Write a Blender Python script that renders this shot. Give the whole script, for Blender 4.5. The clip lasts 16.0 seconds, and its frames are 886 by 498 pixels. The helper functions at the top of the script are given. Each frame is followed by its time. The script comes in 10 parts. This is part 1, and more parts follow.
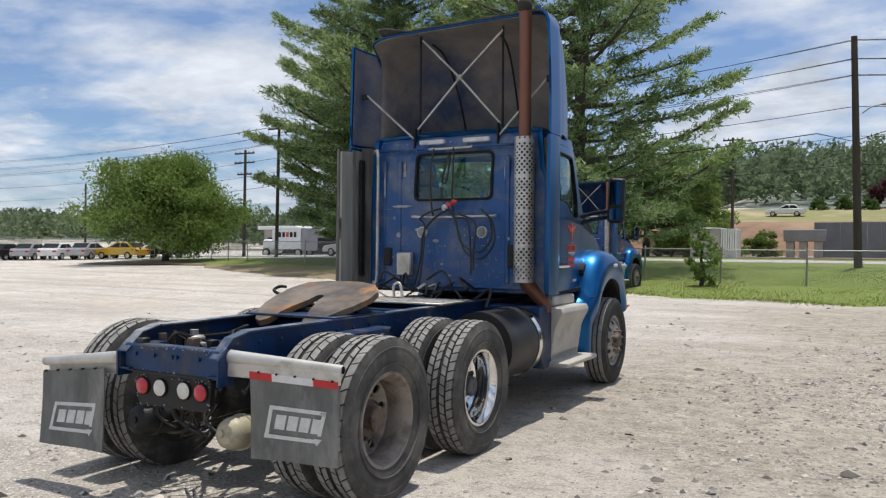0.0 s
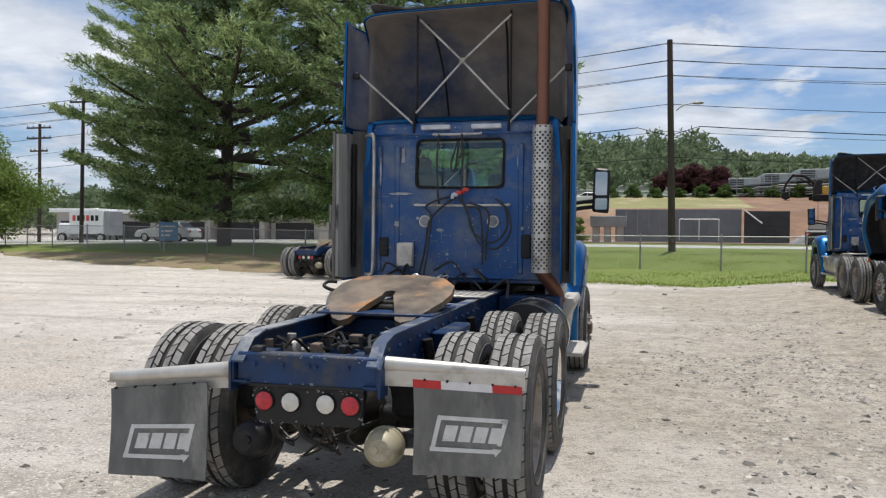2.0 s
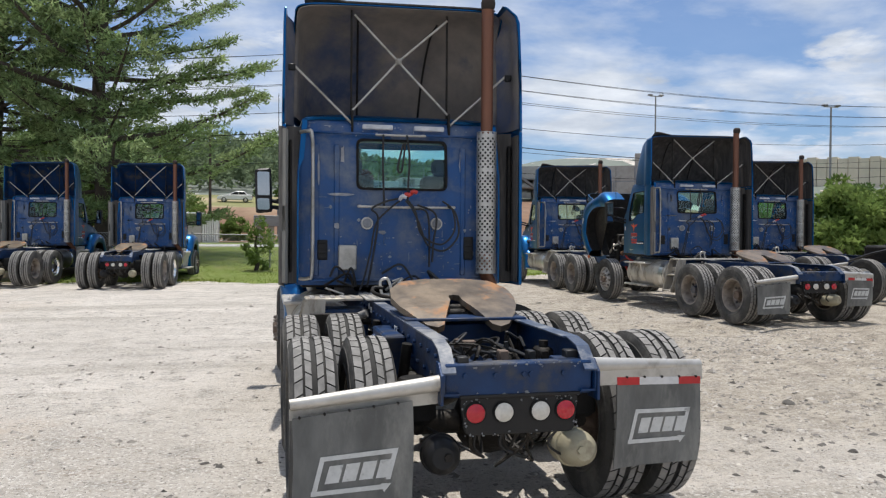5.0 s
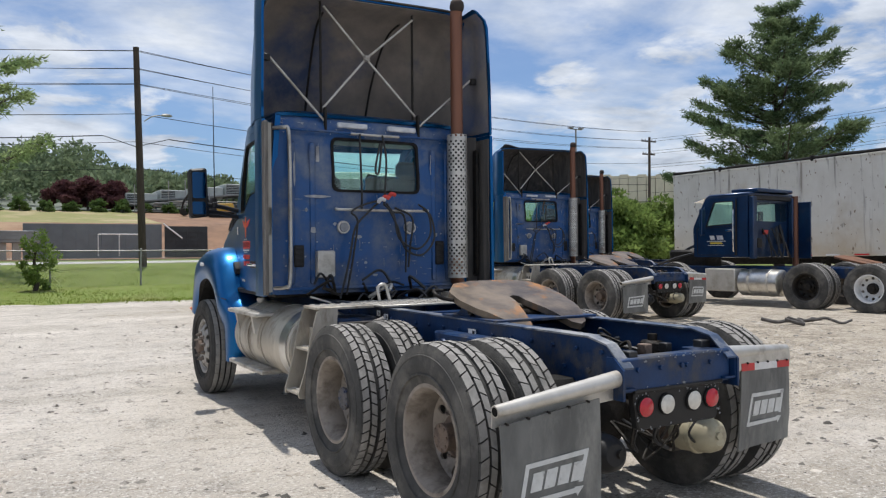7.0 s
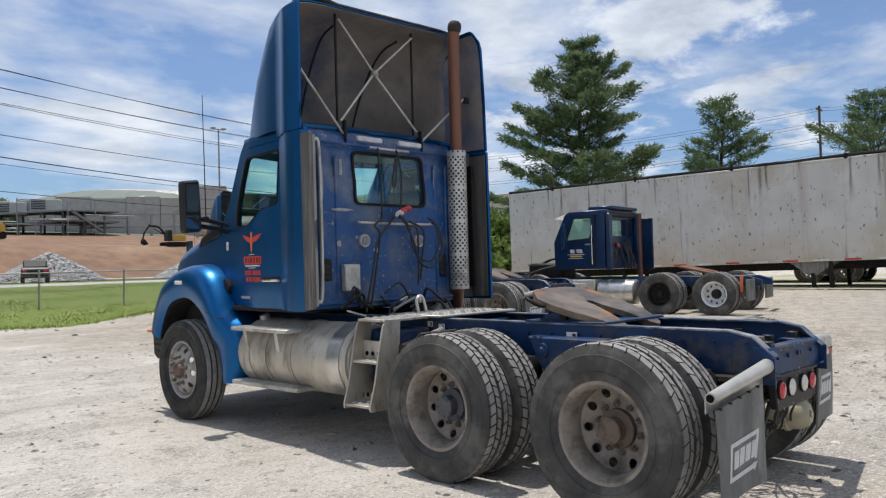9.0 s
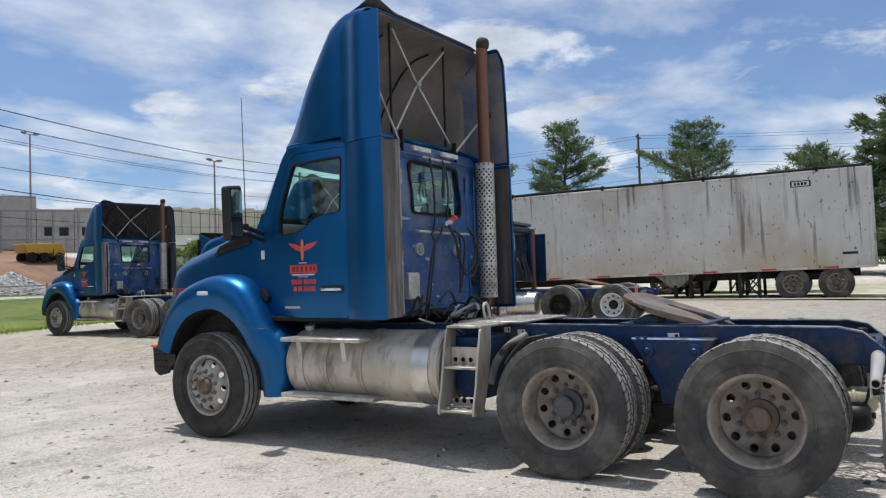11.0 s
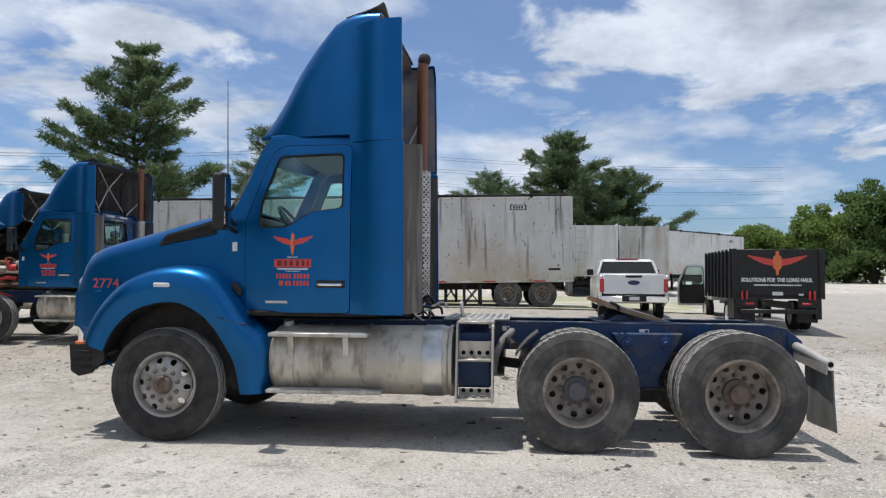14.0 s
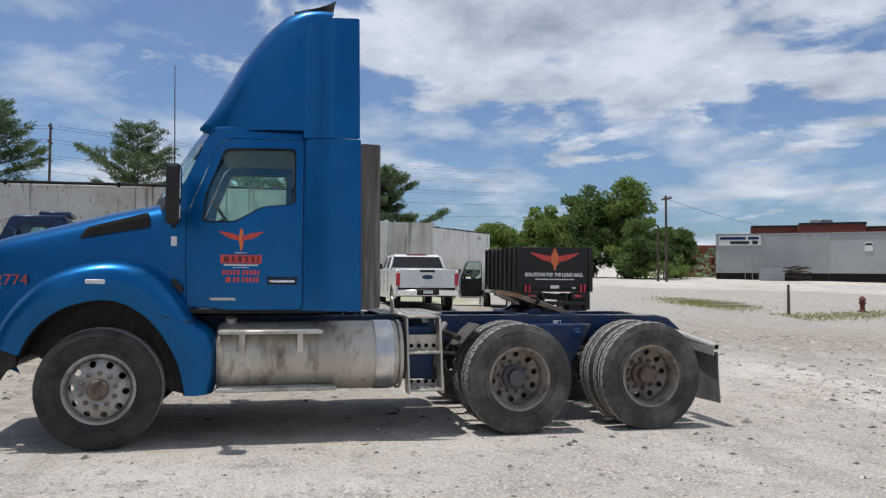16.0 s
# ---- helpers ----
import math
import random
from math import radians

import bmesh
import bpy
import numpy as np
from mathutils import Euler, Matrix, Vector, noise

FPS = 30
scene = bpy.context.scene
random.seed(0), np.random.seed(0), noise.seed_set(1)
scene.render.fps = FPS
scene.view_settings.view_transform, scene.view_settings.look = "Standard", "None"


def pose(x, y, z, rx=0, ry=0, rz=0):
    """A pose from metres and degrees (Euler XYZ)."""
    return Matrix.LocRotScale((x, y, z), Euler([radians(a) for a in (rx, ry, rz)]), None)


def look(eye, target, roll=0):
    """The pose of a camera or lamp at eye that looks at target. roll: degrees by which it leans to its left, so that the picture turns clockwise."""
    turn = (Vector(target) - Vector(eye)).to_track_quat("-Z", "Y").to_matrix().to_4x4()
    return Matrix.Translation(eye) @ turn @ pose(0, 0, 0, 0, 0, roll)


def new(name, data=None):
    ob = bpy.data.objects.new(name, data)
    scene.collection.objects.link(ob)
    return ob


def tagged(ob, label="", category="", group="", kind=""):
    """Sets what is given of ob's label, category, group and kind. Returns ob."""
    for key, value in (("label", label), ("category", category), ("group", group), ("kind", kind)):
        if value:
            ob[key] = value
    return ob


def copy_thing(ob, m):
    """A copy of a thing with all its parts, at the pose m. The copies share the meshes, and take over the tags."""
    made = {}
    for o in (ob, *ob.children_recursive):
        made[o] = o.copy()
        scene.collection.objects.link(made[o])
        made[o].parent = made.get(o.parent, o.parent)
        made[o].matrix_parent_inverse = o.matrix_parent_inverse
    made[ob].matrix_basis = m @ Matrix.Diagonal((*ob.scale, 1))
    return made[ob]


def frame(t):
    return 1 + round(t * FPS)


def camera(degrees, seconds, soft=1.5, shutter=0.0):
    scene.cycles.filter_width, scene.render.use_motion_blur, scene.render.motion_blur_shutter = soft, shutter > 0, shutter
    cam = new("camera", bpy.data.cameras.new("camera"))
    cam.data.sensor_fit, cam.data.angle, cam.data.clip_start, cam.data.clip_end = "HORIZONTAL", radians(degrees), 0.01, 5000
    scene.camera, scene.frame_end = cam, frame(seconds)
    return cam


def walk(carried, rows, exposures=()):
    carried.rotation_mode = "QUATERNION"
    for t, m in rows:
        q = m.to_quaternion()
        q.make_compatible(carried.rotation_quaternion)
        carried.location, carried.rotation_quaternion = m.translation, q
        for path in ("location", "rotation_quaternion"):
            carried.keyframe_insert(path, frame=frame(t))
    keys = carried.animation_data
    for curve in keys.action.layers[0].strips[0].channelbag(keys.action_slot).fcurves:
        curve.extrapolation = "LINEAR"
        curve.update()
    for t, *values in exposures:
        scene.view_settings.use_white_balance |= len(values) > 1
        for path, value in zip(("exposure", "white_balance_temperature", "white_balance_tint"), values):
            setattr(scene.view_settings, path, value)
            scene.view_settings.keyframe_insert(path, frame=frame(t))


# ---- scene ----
cam = camera(59.0, 16.0, 1.25)
METRES, EYE, TURN = 17.2, 1.63, 28.5
ROWS = [
    (0.0, 0.0, 0.0, 0.0, 0.0, -0.13, -0.46),
    (0.5, -0.0313, 0.0082, 0.0005, -3.65, -0.64, -0.49),
    (1.0, -0.0642, 0.0116, -0.0003, -7.16, -1.09, -0.5),
    (1.5, -0.0925, 0.02, -0.0012, -10.72, -1.29, -0.46),
    (2.0, -0.1213, 0.0334, 0.0023, -14.58, -1.17, -0.48),
    (2.5, -0.1525, 0.0387, 0.0038, -18.71, -0.83, -0.49),
    (3.0, -0.1799, 0.0528, 0.0009, -23.1, -0.54, -0.48),
    (3.5, -0.2074, 0.0669, 0.0013, -27.66, -0.55, -0.43),
    (4.0, -0.234, 0.0804, 0.0029, -32.29, -0.81, -0.35),
    (6.5, -0.3406, 0.1978, -0.0012, -54.65, -0.37, -0.02),
    (7.0, -0.3559, 0.2245, -0.0033, -59.14, 0.02, 0.45),
    (7.5, -0.3713, 0.2526, -0.0022, -63.56, 0.44, 0.88),
    (8.0, -0.3883, 0.2769, -0.0018, -67.41, 0.8, 1.22),
    (8.5, -0.4008, 0.307, -0.0046, -71.14, 1.06, 1.44),
    (9.0, -0.417, 0.3367, -0.0051, -74.5, 1.15, 1.48),
    (9.5, -0.43, 0.3651, -0.0053, -77.56, 1.3, 1.45),
    (10.0, -0.4364, 0.3976, -0.005, -80.71, 1.47, 1.5),
    (12.5, -0.4551, 0.5538, -0.0084, -98.94, 2.63, 1.21),
    (13.0, -0.4554, 0.5846, -0.0086, -103.21, 2.64, 0.64),
    (13.5, -0.4531, 0.6137, -0.009, -107.81, 2.52, 0.02),
    (14.0, -0.4431, 0.6434, -0.0081, -112.62, 2.23, -0.36),
    (14.5, -0.4362, 0.6732, -0.0087, -117.46, 1.92, -0.56),
    (15.0, -0.4228, 0.6988, -0.0107, -122.31, 1.71, -0.56),
    (15.5, -0.4087, 0.724, -0.0078, -127.27, 1.69, -0.49),
    (16.0, -0.3993, 0.7516, -0.0071, -131.95, 1.88, -0.48),
]
walk(cam, [(t, pose(3.89, -4.244, EYE, 0, 0, TURN) @ pose(METRES * x, METRES * y, METRES * z, 90 + pitch, roll, yaw)) for t, x, y, z, yaw, pitch, roll in ROWS], exposures=((0.0, 0.02, 6500, 10), (4.0, 0.04, 6480, 10), (8.0, 0.04, 6430, 10), (13.0, 0.0, 6300, 10), (14.4, -0.02, 6300, 10), (15.2, -0.08, 6300, 10), (16.0, -0.17, 6300, 10)))

# ---- sky and sun ----
SUN_DIR = Vector((0.03, 0.24, 1.0)).normalized()
sun = new("sun", bpy.data.lights.new("sun", "SUN"))
sun.data.energy, sun.data.angle, sun.data.color = 3.9, radians(0.6), (1.0, 0.955, 0.885)
sun.matrix_world = look(SUN_DIR * 60, (0, 0, 0))

world = bpy.data.worlds.new("sky")
scene.world = world
world.use_nodes = True
wt = world.node_tree
wt.nodes.clear()


def wnode(kind, **values):
    n = wt.nodes.new(kind)
    for key, value in values.items():
        n.inputs[key].default_value = value
    return n


sky = wt.nodes.new("ShaderNodeTexSky")
sky.sky_type, sky.sun_disc = "NISHITA", False
sky.sun_elevation = math.asin(SUN_DIR.z)
sky.sun_rotation = math.atan2(SUN_DIR.x, SUN_DIR.y)
sky.altitude, sky.air_density, sky.dust_density, sky.ozone_density = 250, 1.0, 1.2, 1.6
skytone = wnode("ShaderNodeMix")
skytone.data_type = "RGBA"
skytone.blend_type = "MULTIPLY"
skytone.inputs["Factor"].default_value = 1.0
skytone.inputs["B"].default_value = (0.78, 1.0, 1.28, 1)
wt.links.new(sky.outputs["Color"], skytone.inputs["A"])
# clouds: the direction is laid on a flat layer overhead, so that they crowd towards the horizon
way = wt.nodes.new("ShaderNodeTexCoord")
split = wt.nodes.new("ShaderNodeSeparateXYZ")
wt.links.new(way.outputs["Generated"], split.inputs[0])
height = wt.nodes.new("ShaderNodeMath")
height.operation = "MAXIMUM"
height.inputs[1].default_value = 0.0
wt.links.new(split.outputs["Z"], height.inputs[0])
lift = wt.nodes.new("ShaderNodeMath")
lift.operation = "ADD"
lift.inputs[1].default_value = 0.16
wt.links.new(height.outputs[0], lift.inputs[0])
flat = wt.nodes.new("ShaderNodeVectorMath")
flat.operation = "DIVIDE"
both = wt.nodes.new("ShaderNodeCombineXYZ")
for k in "XYZ":
    wt.links.new(lift.outputs[0], both.inputs[k])
wt.links.new(way.outputs["Generated"], flat.inputs[0])
wt.links.new(both.outputs[0], flat.inputs[1])
stretch = wt.nodes.new("ShaderNodeMapping")
stretch.inputs["Location"].default_value = (1.7, 0.6, 0.0)
stretch.inputs["Rotation"].default_value = (0, 0, radians(20))
stretch.inputs["Scale"].default_value = (1.0, 1.15, 0.6)
wt.links.new(flat.outputs[0], stretch.inputs["Vector"])
big = wnode("ShaderNodeTexNoise", Scale=1.25, Detail=9.0, Roughness=0.55, Distortion=0.15)
fine = wnode("ShaderNodeTexNoise", Scale=3.1, Detail=8.0, Roughness=0.6)
wt.links.new(stretch.outputs[0], big.inputs["Vector"])
wt.links.new(stretch.outputs[0], fine.inputs["Vector"])
cover = wt.nodes.new("ShaderNodeValToRGB")
cover.color_ramp.elements[0].position, cover.color_ramp.elements[1].position = 0.43, 0.62
cover.color_ramp.elements[0].color, cover.color_ramp.elements[1].color = (0.11, 0.11, 0.11, 1), (1, 1, 1, 1)
wt.links.new(big.outputs["Fac"], cover.inputs["Fac"])
shade = wt.nodes.new("ShaderNodeValToRGB")
shade.color_ramp.elements[0].position, shade.color_ramp.elements[1].position = 0.30, 0.66
shade.color_ramp.elements[0].color, shade.color_ramp.elements[1].color = (10.0, 10.5, 11.3, 1), (6.6, 7.3, 8.4, 1)
wt.links.new(fine.outputs["Fac"], shade.inputs["Fac"])
clouds = wt.nodes.new("ShaderNodeMix")
clouds.data_type = "RGBA"
wt.links.new(cover.outputs["Color"], clouds.inputs["Factor"])
wt.links.new(skytone.outputs["Result"], clouds.inputs["A"])
wt.links.new(shade.outputs["Color"], clouds.inputs["B"])
back = wnode("ShaderNodeBackground", Strength=0.086)
out = wt.nodes.new("ShaderNodeOutputWorld")
# heaped clouds with firmer edges, in groups
puff = wnode("ShaderNodeTexNoise", Scale=2.6, Detail=10.0, Roughness=0.58, Distortion=0.25)
flock = wnode("ShaderNodeTexNoise", Scale=0.55, Detail=2.0)
shift = wt.nodes.new("ShaderNodeMapping")
shift.inputs["Location"].default_value = (4.3, 2.2, 1.0)
wt.links.new(flat.outputs[0], shift.inputs["Vector"])
for n in (puff, flock):
    wt.links.new(shift.outputs[0], n.inputs["Vector"])
both_n = wt.nodes.new("ShaderNodeMath")
both_n.operation = "MULTIPLY_ADD"
both_n.inputs[1].default_value = 0.75
wt.links.new(flock.outputs["Fac"], both_n.inputs[0])
wt.links.new(puff.outputs["Fac"], both_n.inputs[2])
heap = wt.nodes.new("ShaderNodeMapRange")
heap.interpolation_type = "SMOOTHSTEP"
heap.inputs["From Min"].default_value, heap.inputs["From Max"].default_value = 0.90, 1.03
# one broad bank of them stands in the south-east
away = wt.nodes.new("ShaderNodeVectorMath")
away.operation = "DISTANCE"
away.inputs[1].default_value = (2.05, -0.62, 0.62)
wt.links.new(flat.outputs[0], away.inputs[0])
bank = wt.nodes.new("ShaderNodeMapRange")
bank.interpolation_type = "SMOOTHSTEP"
bank.inputs["From Min"].default_value, bank.inputs["From Max"].default_value = 0.9, 0.1
bank.inputs["To Min"].default_value, bank.inputs["To Max"].default_value = -0.03, 0.19
wt.links.new(away.outputs["Value"], bank.inputs["Value"])
banked = wt.nodes.new("ShaderNodeMath")
banked.operation = "ADD"
wt.links.new(both_n.outputs[0], banked.inputs[0])
wt.links.new(bank.outputs[0], banked.inputs[1])
wt.links.new(banked.outputs[0], heap.inputs["Value"])
body = wt.nodes.new("ShaderNodeValToRGB")
body.color_ramp.elements[0].position, body.color_ramp.elements[1].position = 0.36, 0.74
body.color_ramp.elements[0].color, body.color_ramp.elements[1].color = (9.0, 9.6, 10.6, 1), (4.2, 4.9, 6.0, 1)
wt.links.new(fine.outputs["Fac"], body.inputs["Fac"])
heaps = wt.nodes.new("ShaderNodeMix")
heaps.data_type = "RGBA"
wt.links.new(heap.outputs[0], heaps.inputs["Factor"])
wt.links.new(clouds.outputs["Result"], heaps.inputs["A"])
wt.links.new(body.outputs["Color"], heaps.inputs["B"])
wt.links.new(heaps.outputs["Result"], back.inputs["Color"])
wt.links.new(back.outputs[0], out.inputs["Surface"])

# ---- materials ----
def mat(name, color, rough=0.6, metal=0.0, color2=None, scale=8.0, spot=None, spot_scale=2.0, spot_cut=(0.55, 0.7),
        bump=0.0, bump_scale=60.0, coat=0.0, coat_rough=0.08, random=0.0, spec=0.5, stretch=(1, 1, 1), rough2=None):
    """A surface: base colour varied by fine noise towards color2, with larger spots of dirt or wear, and a fine relief."""
    m = bpy.data.materials.new(name)
    m.use_nodes = True
    nt = m.node_tree
    b = nt.nodes["Principled BSDF"]
    b.inputs["Roughness"].default_value, b.inputs["Metallic"].default_value = rough, metal
    b.inputs["Coat Weight"].default_value, b.inputs["Coat Roughness"].default_value = coat, coat_rough
    b.inputs["Specular IOR Level"].default_value = spec
    co = nt.nodes.new("ShaderNodeTexCoord")
    mp = nt.nodes.new("ShaderNodeMapping")
    mp.inputs["Scale"].default_value = stretch
    nt.links.new(co.outputs["Object"], mp.inputs["Vector"])

    def tex(s, detail=6.0, roughness=0.6):
        n = nt.nodes.new("ShaderNodeTexNoise")
        n.inputs["Scale"].default_value, n.inputs["Detail"].default_value, n.inputs["Roughness"].default_value = s, detail, roughness
        nt.links.new(mp.outputs[0], n.inputs["Vector"])
        return n.outputs["Fac"]

    def ramp(fac, a, b2):
        n = nt.nodes.new("ShaderNodeMapRange")
        n.inputs["From Min"].default_value, n.inputs["From Max"].default_value = a, b2
        nt.links.new(fac, n.inputs["Value"])
        return n.outputs[0]

    def mix(fac, a, c, blend="MIX"):
        n = nt.nodes.new("ShaderNodeMix")
        n.data_type, n.blend_type = "RGBA", blend
        for key, value in (("Factor", fac), ("A", a), ("B", c)):
            if isinstance(value, (int, float)):
                n.inputs[key].default_value = value
            elif isinstance(value, tuple):
                n.inputs[key].default_value = (*value, 1)
            else:
                nt.links.new(value, n.inputs[key])
        return n.outputs["Result"]

    color2 = color2 or tuple(c * 0.8 for c in color)
    col = mix(ramp(tex(scale), 0.35, 0.65), color, color2)
    if spot:
        cut = ramp(tex(spot_scale, 8.0, 0.65), *spot_cut)
        col = mix(cut, col, spot)
        if rough2 is not None:
            r = nt.nodes.new("ShaderNodeMapRange")
            r.inputs["To Min"].default_value, r.inputs["To Max"].default_value = rough, rough2
            nt.links.new(cut, r.inputs["Value"])
            nt.links.new(r.outputs[0], b.inputs["Roughness"])
    if random:
        info = nt.nodes.new("ShaderNodeNewGeometry")
        hv = nt.nodes.new("ShaderNodeHueSaturation")
        v = nt.nodes.new("ShaderNodeMapRange")
        v.inputs["To Min"].default_value, v.inputs["To Max"].default_value = 1 - random, 1 + random
        nt.links.new(info.outputs["Random Per Island"], v.inputs["Value"])
        nt.links.new(v.outputs[0], hv.inputs["Value"])
        nt.links.new(col, hv.inputs["Color"])
        col = hv.outputs["Color"]
    nt.links.new(col, b.inputs["Base Color"])
    if bump:
        bn = nt.nodes.new("ShaderNodeBump")
        bn.inputs["Strength"].default_value, bn.inputs["Distance"].default_value = bump, 0.02
        nt.links.new(tex(bump_scale, 4.0), bn.inputs["Height"])
        nt.links.new(bn.outputs[0], b.inputs["Normal"])
    return m


M = {}
M["blue"] = mat("blue_paint", (0.0, 0.100, 0.290), 0.36, 0.80, (0.0, 0.086, 0.25), 3.0, (0.002, 0.085, 0.22), 1.6, (0.60, 0.85), coat=0.35, coat_rough=0.2, rough2=0.48, spec=0.2)
M["trim_mid"] = mat("weathered_brown_grey_rubber", (0.105, 0.095, 0.088), 0.8, 0, (0.045, 0.041, 0.038), 2.0, (0.27, 0.25, 0.22), 1.5, (0.52, 0.68), bump=0.15, stretch=(4, 4, 0.35))
M["decal_dark"] = mat("dark_maroon_decal", (0.16, 0.012, 0.02), 0.5, 0, (0.13, 0.01, 0.016), 20.0)
M["trim_dark"] = mat("sooty_dark_rubber", (0.10, 0.092, 0.085), 0.85, 0, (0.055, 0.05, 0.047), 3.0, (0.17, 0.15, 0.13), 2.0, (0.55, 0.7), bump=0.2, stretch=(4, 4, 0.5))
M["alu_wheel"] = mat("dusty_aluminium_wheel", (0.40, 0.385, 0.36), 0.55, 0.3, (0.31, 0.295, 0.27), 9.0, (0.17, 0.145, 0.12), 5.0, (0.48, 0.72), bump=0.05, rough2=0.75)
M["nut"] = mat("dusty_lug_nut_steel", (0.22, 0.19, 0.165), 0.65, 0.3, (0.16, 0.13, 0.11), 30.0)
M["blue_back"] = mat("scuffed_blue_paint", (0.005, 0.07, 0.235), 0.45, 0.1, (0.016, 0.055, 0.165), 3.0, (0.17, 0.20, 0.25), 3.0, (0.46, 0.72), bump=0.12, bump_scale=25, coat=0.15, rough2=0.75)
M["blue_frame"] = mat("frame_blue_paint", (0.003, 0.036, 0.125), 0.45, 0.15, (0.004, 0.018, 0.055), 4.0, (0.10, 0.095, 0.09), 4.0, (0.52, 0.72), bump=0.15, bump_scale=40, rough2=0.85)
M["flange"] = mat("worn_blue_grey_flange", (0.03, 0.06, 0.13), 0.5, 0.2, (0.10, 0.115, 0.14), 5.0, (0.33, 0.33, 0.33), 3.5, (0.48, 0.62), bump=0.15, bump_scale=40)
M["chips"] = mat("flaked_pale_paint_chips", (0.42, 0.43, 0.44), 0.7, 0, (0.30, 0.31, 0.33), 9.0)
M["blue_old"] = mat("faded_dark_blue_paint", (0.0015, 0.030, 0.098), 0.34, 0.4, (0.0015, 0.02, 0.065), 3.0, (0.05, 0.055, 0.07), 2.0, (0.58, 0.8), coat=0.5, coat_rough=0.12)
M["lining"] = mat("sooty_fairing_lining", (0.27, 0.235, 0.205), 0.8, 0, (0.16, 0.143, 0.13), 2.0, (0.05, 0.07, 0.13), 0.8, (0.50, 0.66), bump=0.2, bump_scale=30)
M["trim_grey"] = mat("weathered_grey_rubber", (0.26, 0.245, 0.225), 0.8, 0, (0.17, 0.16, 0.15), 3.0, (0.05, 0.05, 0.05), 2.0, (0.52, 0.68), bump=0.15, stretch=(4, 4, 0.5))
M["wing_inside"] = mat("sooty_blue_wing_inside", (0.045, 0.085, 0.20), 0.75, 0, (0.16, 0.15, 0.145), 1.3, (0.27, 0.24, 0.21), 0.9, (0.48, 0.68), bump=0.15, bump_scale=30)
M["trim_pale"] = mat("pale_grey_edge_rubber", (0.34, 0.325, 0.29), 0.85, 0, (0.24, 0.23, 0.205), 3.0, (0.12, 0.115, 0.105), 2.0, (0.55, 0.72), bump=0.15, stretch=(4, 4, 0.4))
M["socket_grey"] = mat("scuffed_grey_socket_cover", (0.30, 0.31, 0.33), 0.65, 0.1, (0.20, 0.21, 0.23), 14.0, (0.10, 0.10, 0.11), 8.0, (0.55, 0.7))
M["rubber"] = mat("black_rubber", (0.011, 0.011, 0.011), 0.8, 0, (0.020, 0.019, 0.018), 12.0, (0.045, 0.041, 0.037), 5.0, (0.58, 0.85), bump=0.2, bump_scale=90, spec=0.2)
M["tyre"] = mat("dusty_tyre_rubber", (0.046, 0.045, 0.043), 0.8, 0, (0.085, 0.081, 0.075), 5.0, (0.19, 0.176, 0.154), 4.0, (0.48, 0.76), bump=0.25, bump_scale=70, spec=0.3)
M["tyre_dark"] = mat("black_steer_and_groove_shade_rubber", (0.026, 0.025, 0.024), 0.75, 0, (0.05, 0.048, 0.045), 7.0, (0.085, 0.078, 0.068), 3.0, (0.55, 0.82), bump=0.2, bump_scale=70, spec=0.25)
M["flap"] = mat("dusty_mud_flap_rubber", (0.17, 0.17, 0.16), 0.7, 0, (0.10, 0.10, 0.095), 6.0, (0.27, 0.265, 0.24), 5.0, (0.50, 0.70), bump=0.2, bump_scale=30, stretch=(1, 1, 0.4))
M["black"] = mat("black_plastic", (0.014, 0.014, 0.015), 0.45, 0, (0.022, 0.021, 0.02), 8.0, (0.04, 0.037, 0.032), 4.0, (0.58, 0.8), spec=0.3)
M["grime"] = mat("oily_black_steel", (0.013, 0.012, 0.011), 0.55, 0.2, (0.028, 0.024, 0.02), 9.0, (0.06, 0.048, 0.036), 6.0, (0.56, 0.75), bump=0.4, bump_scale=35, spec=0.25)
M["alu"] = mat("dull_aluminium", (0.60, 0.575, 0.53), 0.45, 0.6, (0.50, 0.475, 0.43), 7.0, (0.23, 0.2, 0.16), 3.0, (0.5, 0.72), bump=0.05, rough2=0.75)
M["tank"] = mat("dusty_aluminium_tank", (0.56, 0.52, 0.45), 0.45, 0.5, (0.40, 0.36, 0.30), 3.0, (0.20, 0.16, 0.12), 5.0, (0.52, 0.70), bump=0.08, bump_scale=12, stretch=(1, 1, 0.35), rough2=0.8)
M["chrome"] = mat("polished_aluminium", (0.8, 0.8, 0.79), 0.14, 1.0, (0.7, 0.7, 0.69), 10.0, (0.4, 0.38, 0.35), 6.0, (0.6, 0.8))
M["band"] = mat("dusty_polished_band", (0.66, 0.65, 0.62), 0.30, 0.9, (0.52, 0.50, 0.47), 6.0, (0.34, 0.31, 0.27), 4.0, (0.52, 0.75), rough2=0.6)
M["sooty_cap"] = mat("sooty_brown_cap", (0.045, 0.03, 0.025), 0.8, 0.1, (0.03, 0.024, 0.02), 9.0)
M["rim"] = mat("dusty_wheel_metal", (0.34, 0.295, 0.25), 0.65, 0.25, (0.25, 0.215, 0.18), 9.0, (0.09, 0.067, 0.05), 7.0, (0.47, 0.72), bump=0.1)
M["hub"] = mat("rusty_hub_steel", (0.17, 0.125, 0.095), 0.75, 0.3, (0.19, 0.14, 0.11), 14.0, (0.05, 0.035, 0.03), 9.0, (0.5, 0.7), bump=0.3)
M["hub_blue"] = mat("worn_blue_hub_cap", (0.085, 0.09, 0.11), 0.6, 0.2, (0.13, 0.115, 0.10), 14.0, (0.02, 0.045, 0.12), 14.0, (0.54, 0.66), bump=0.2)
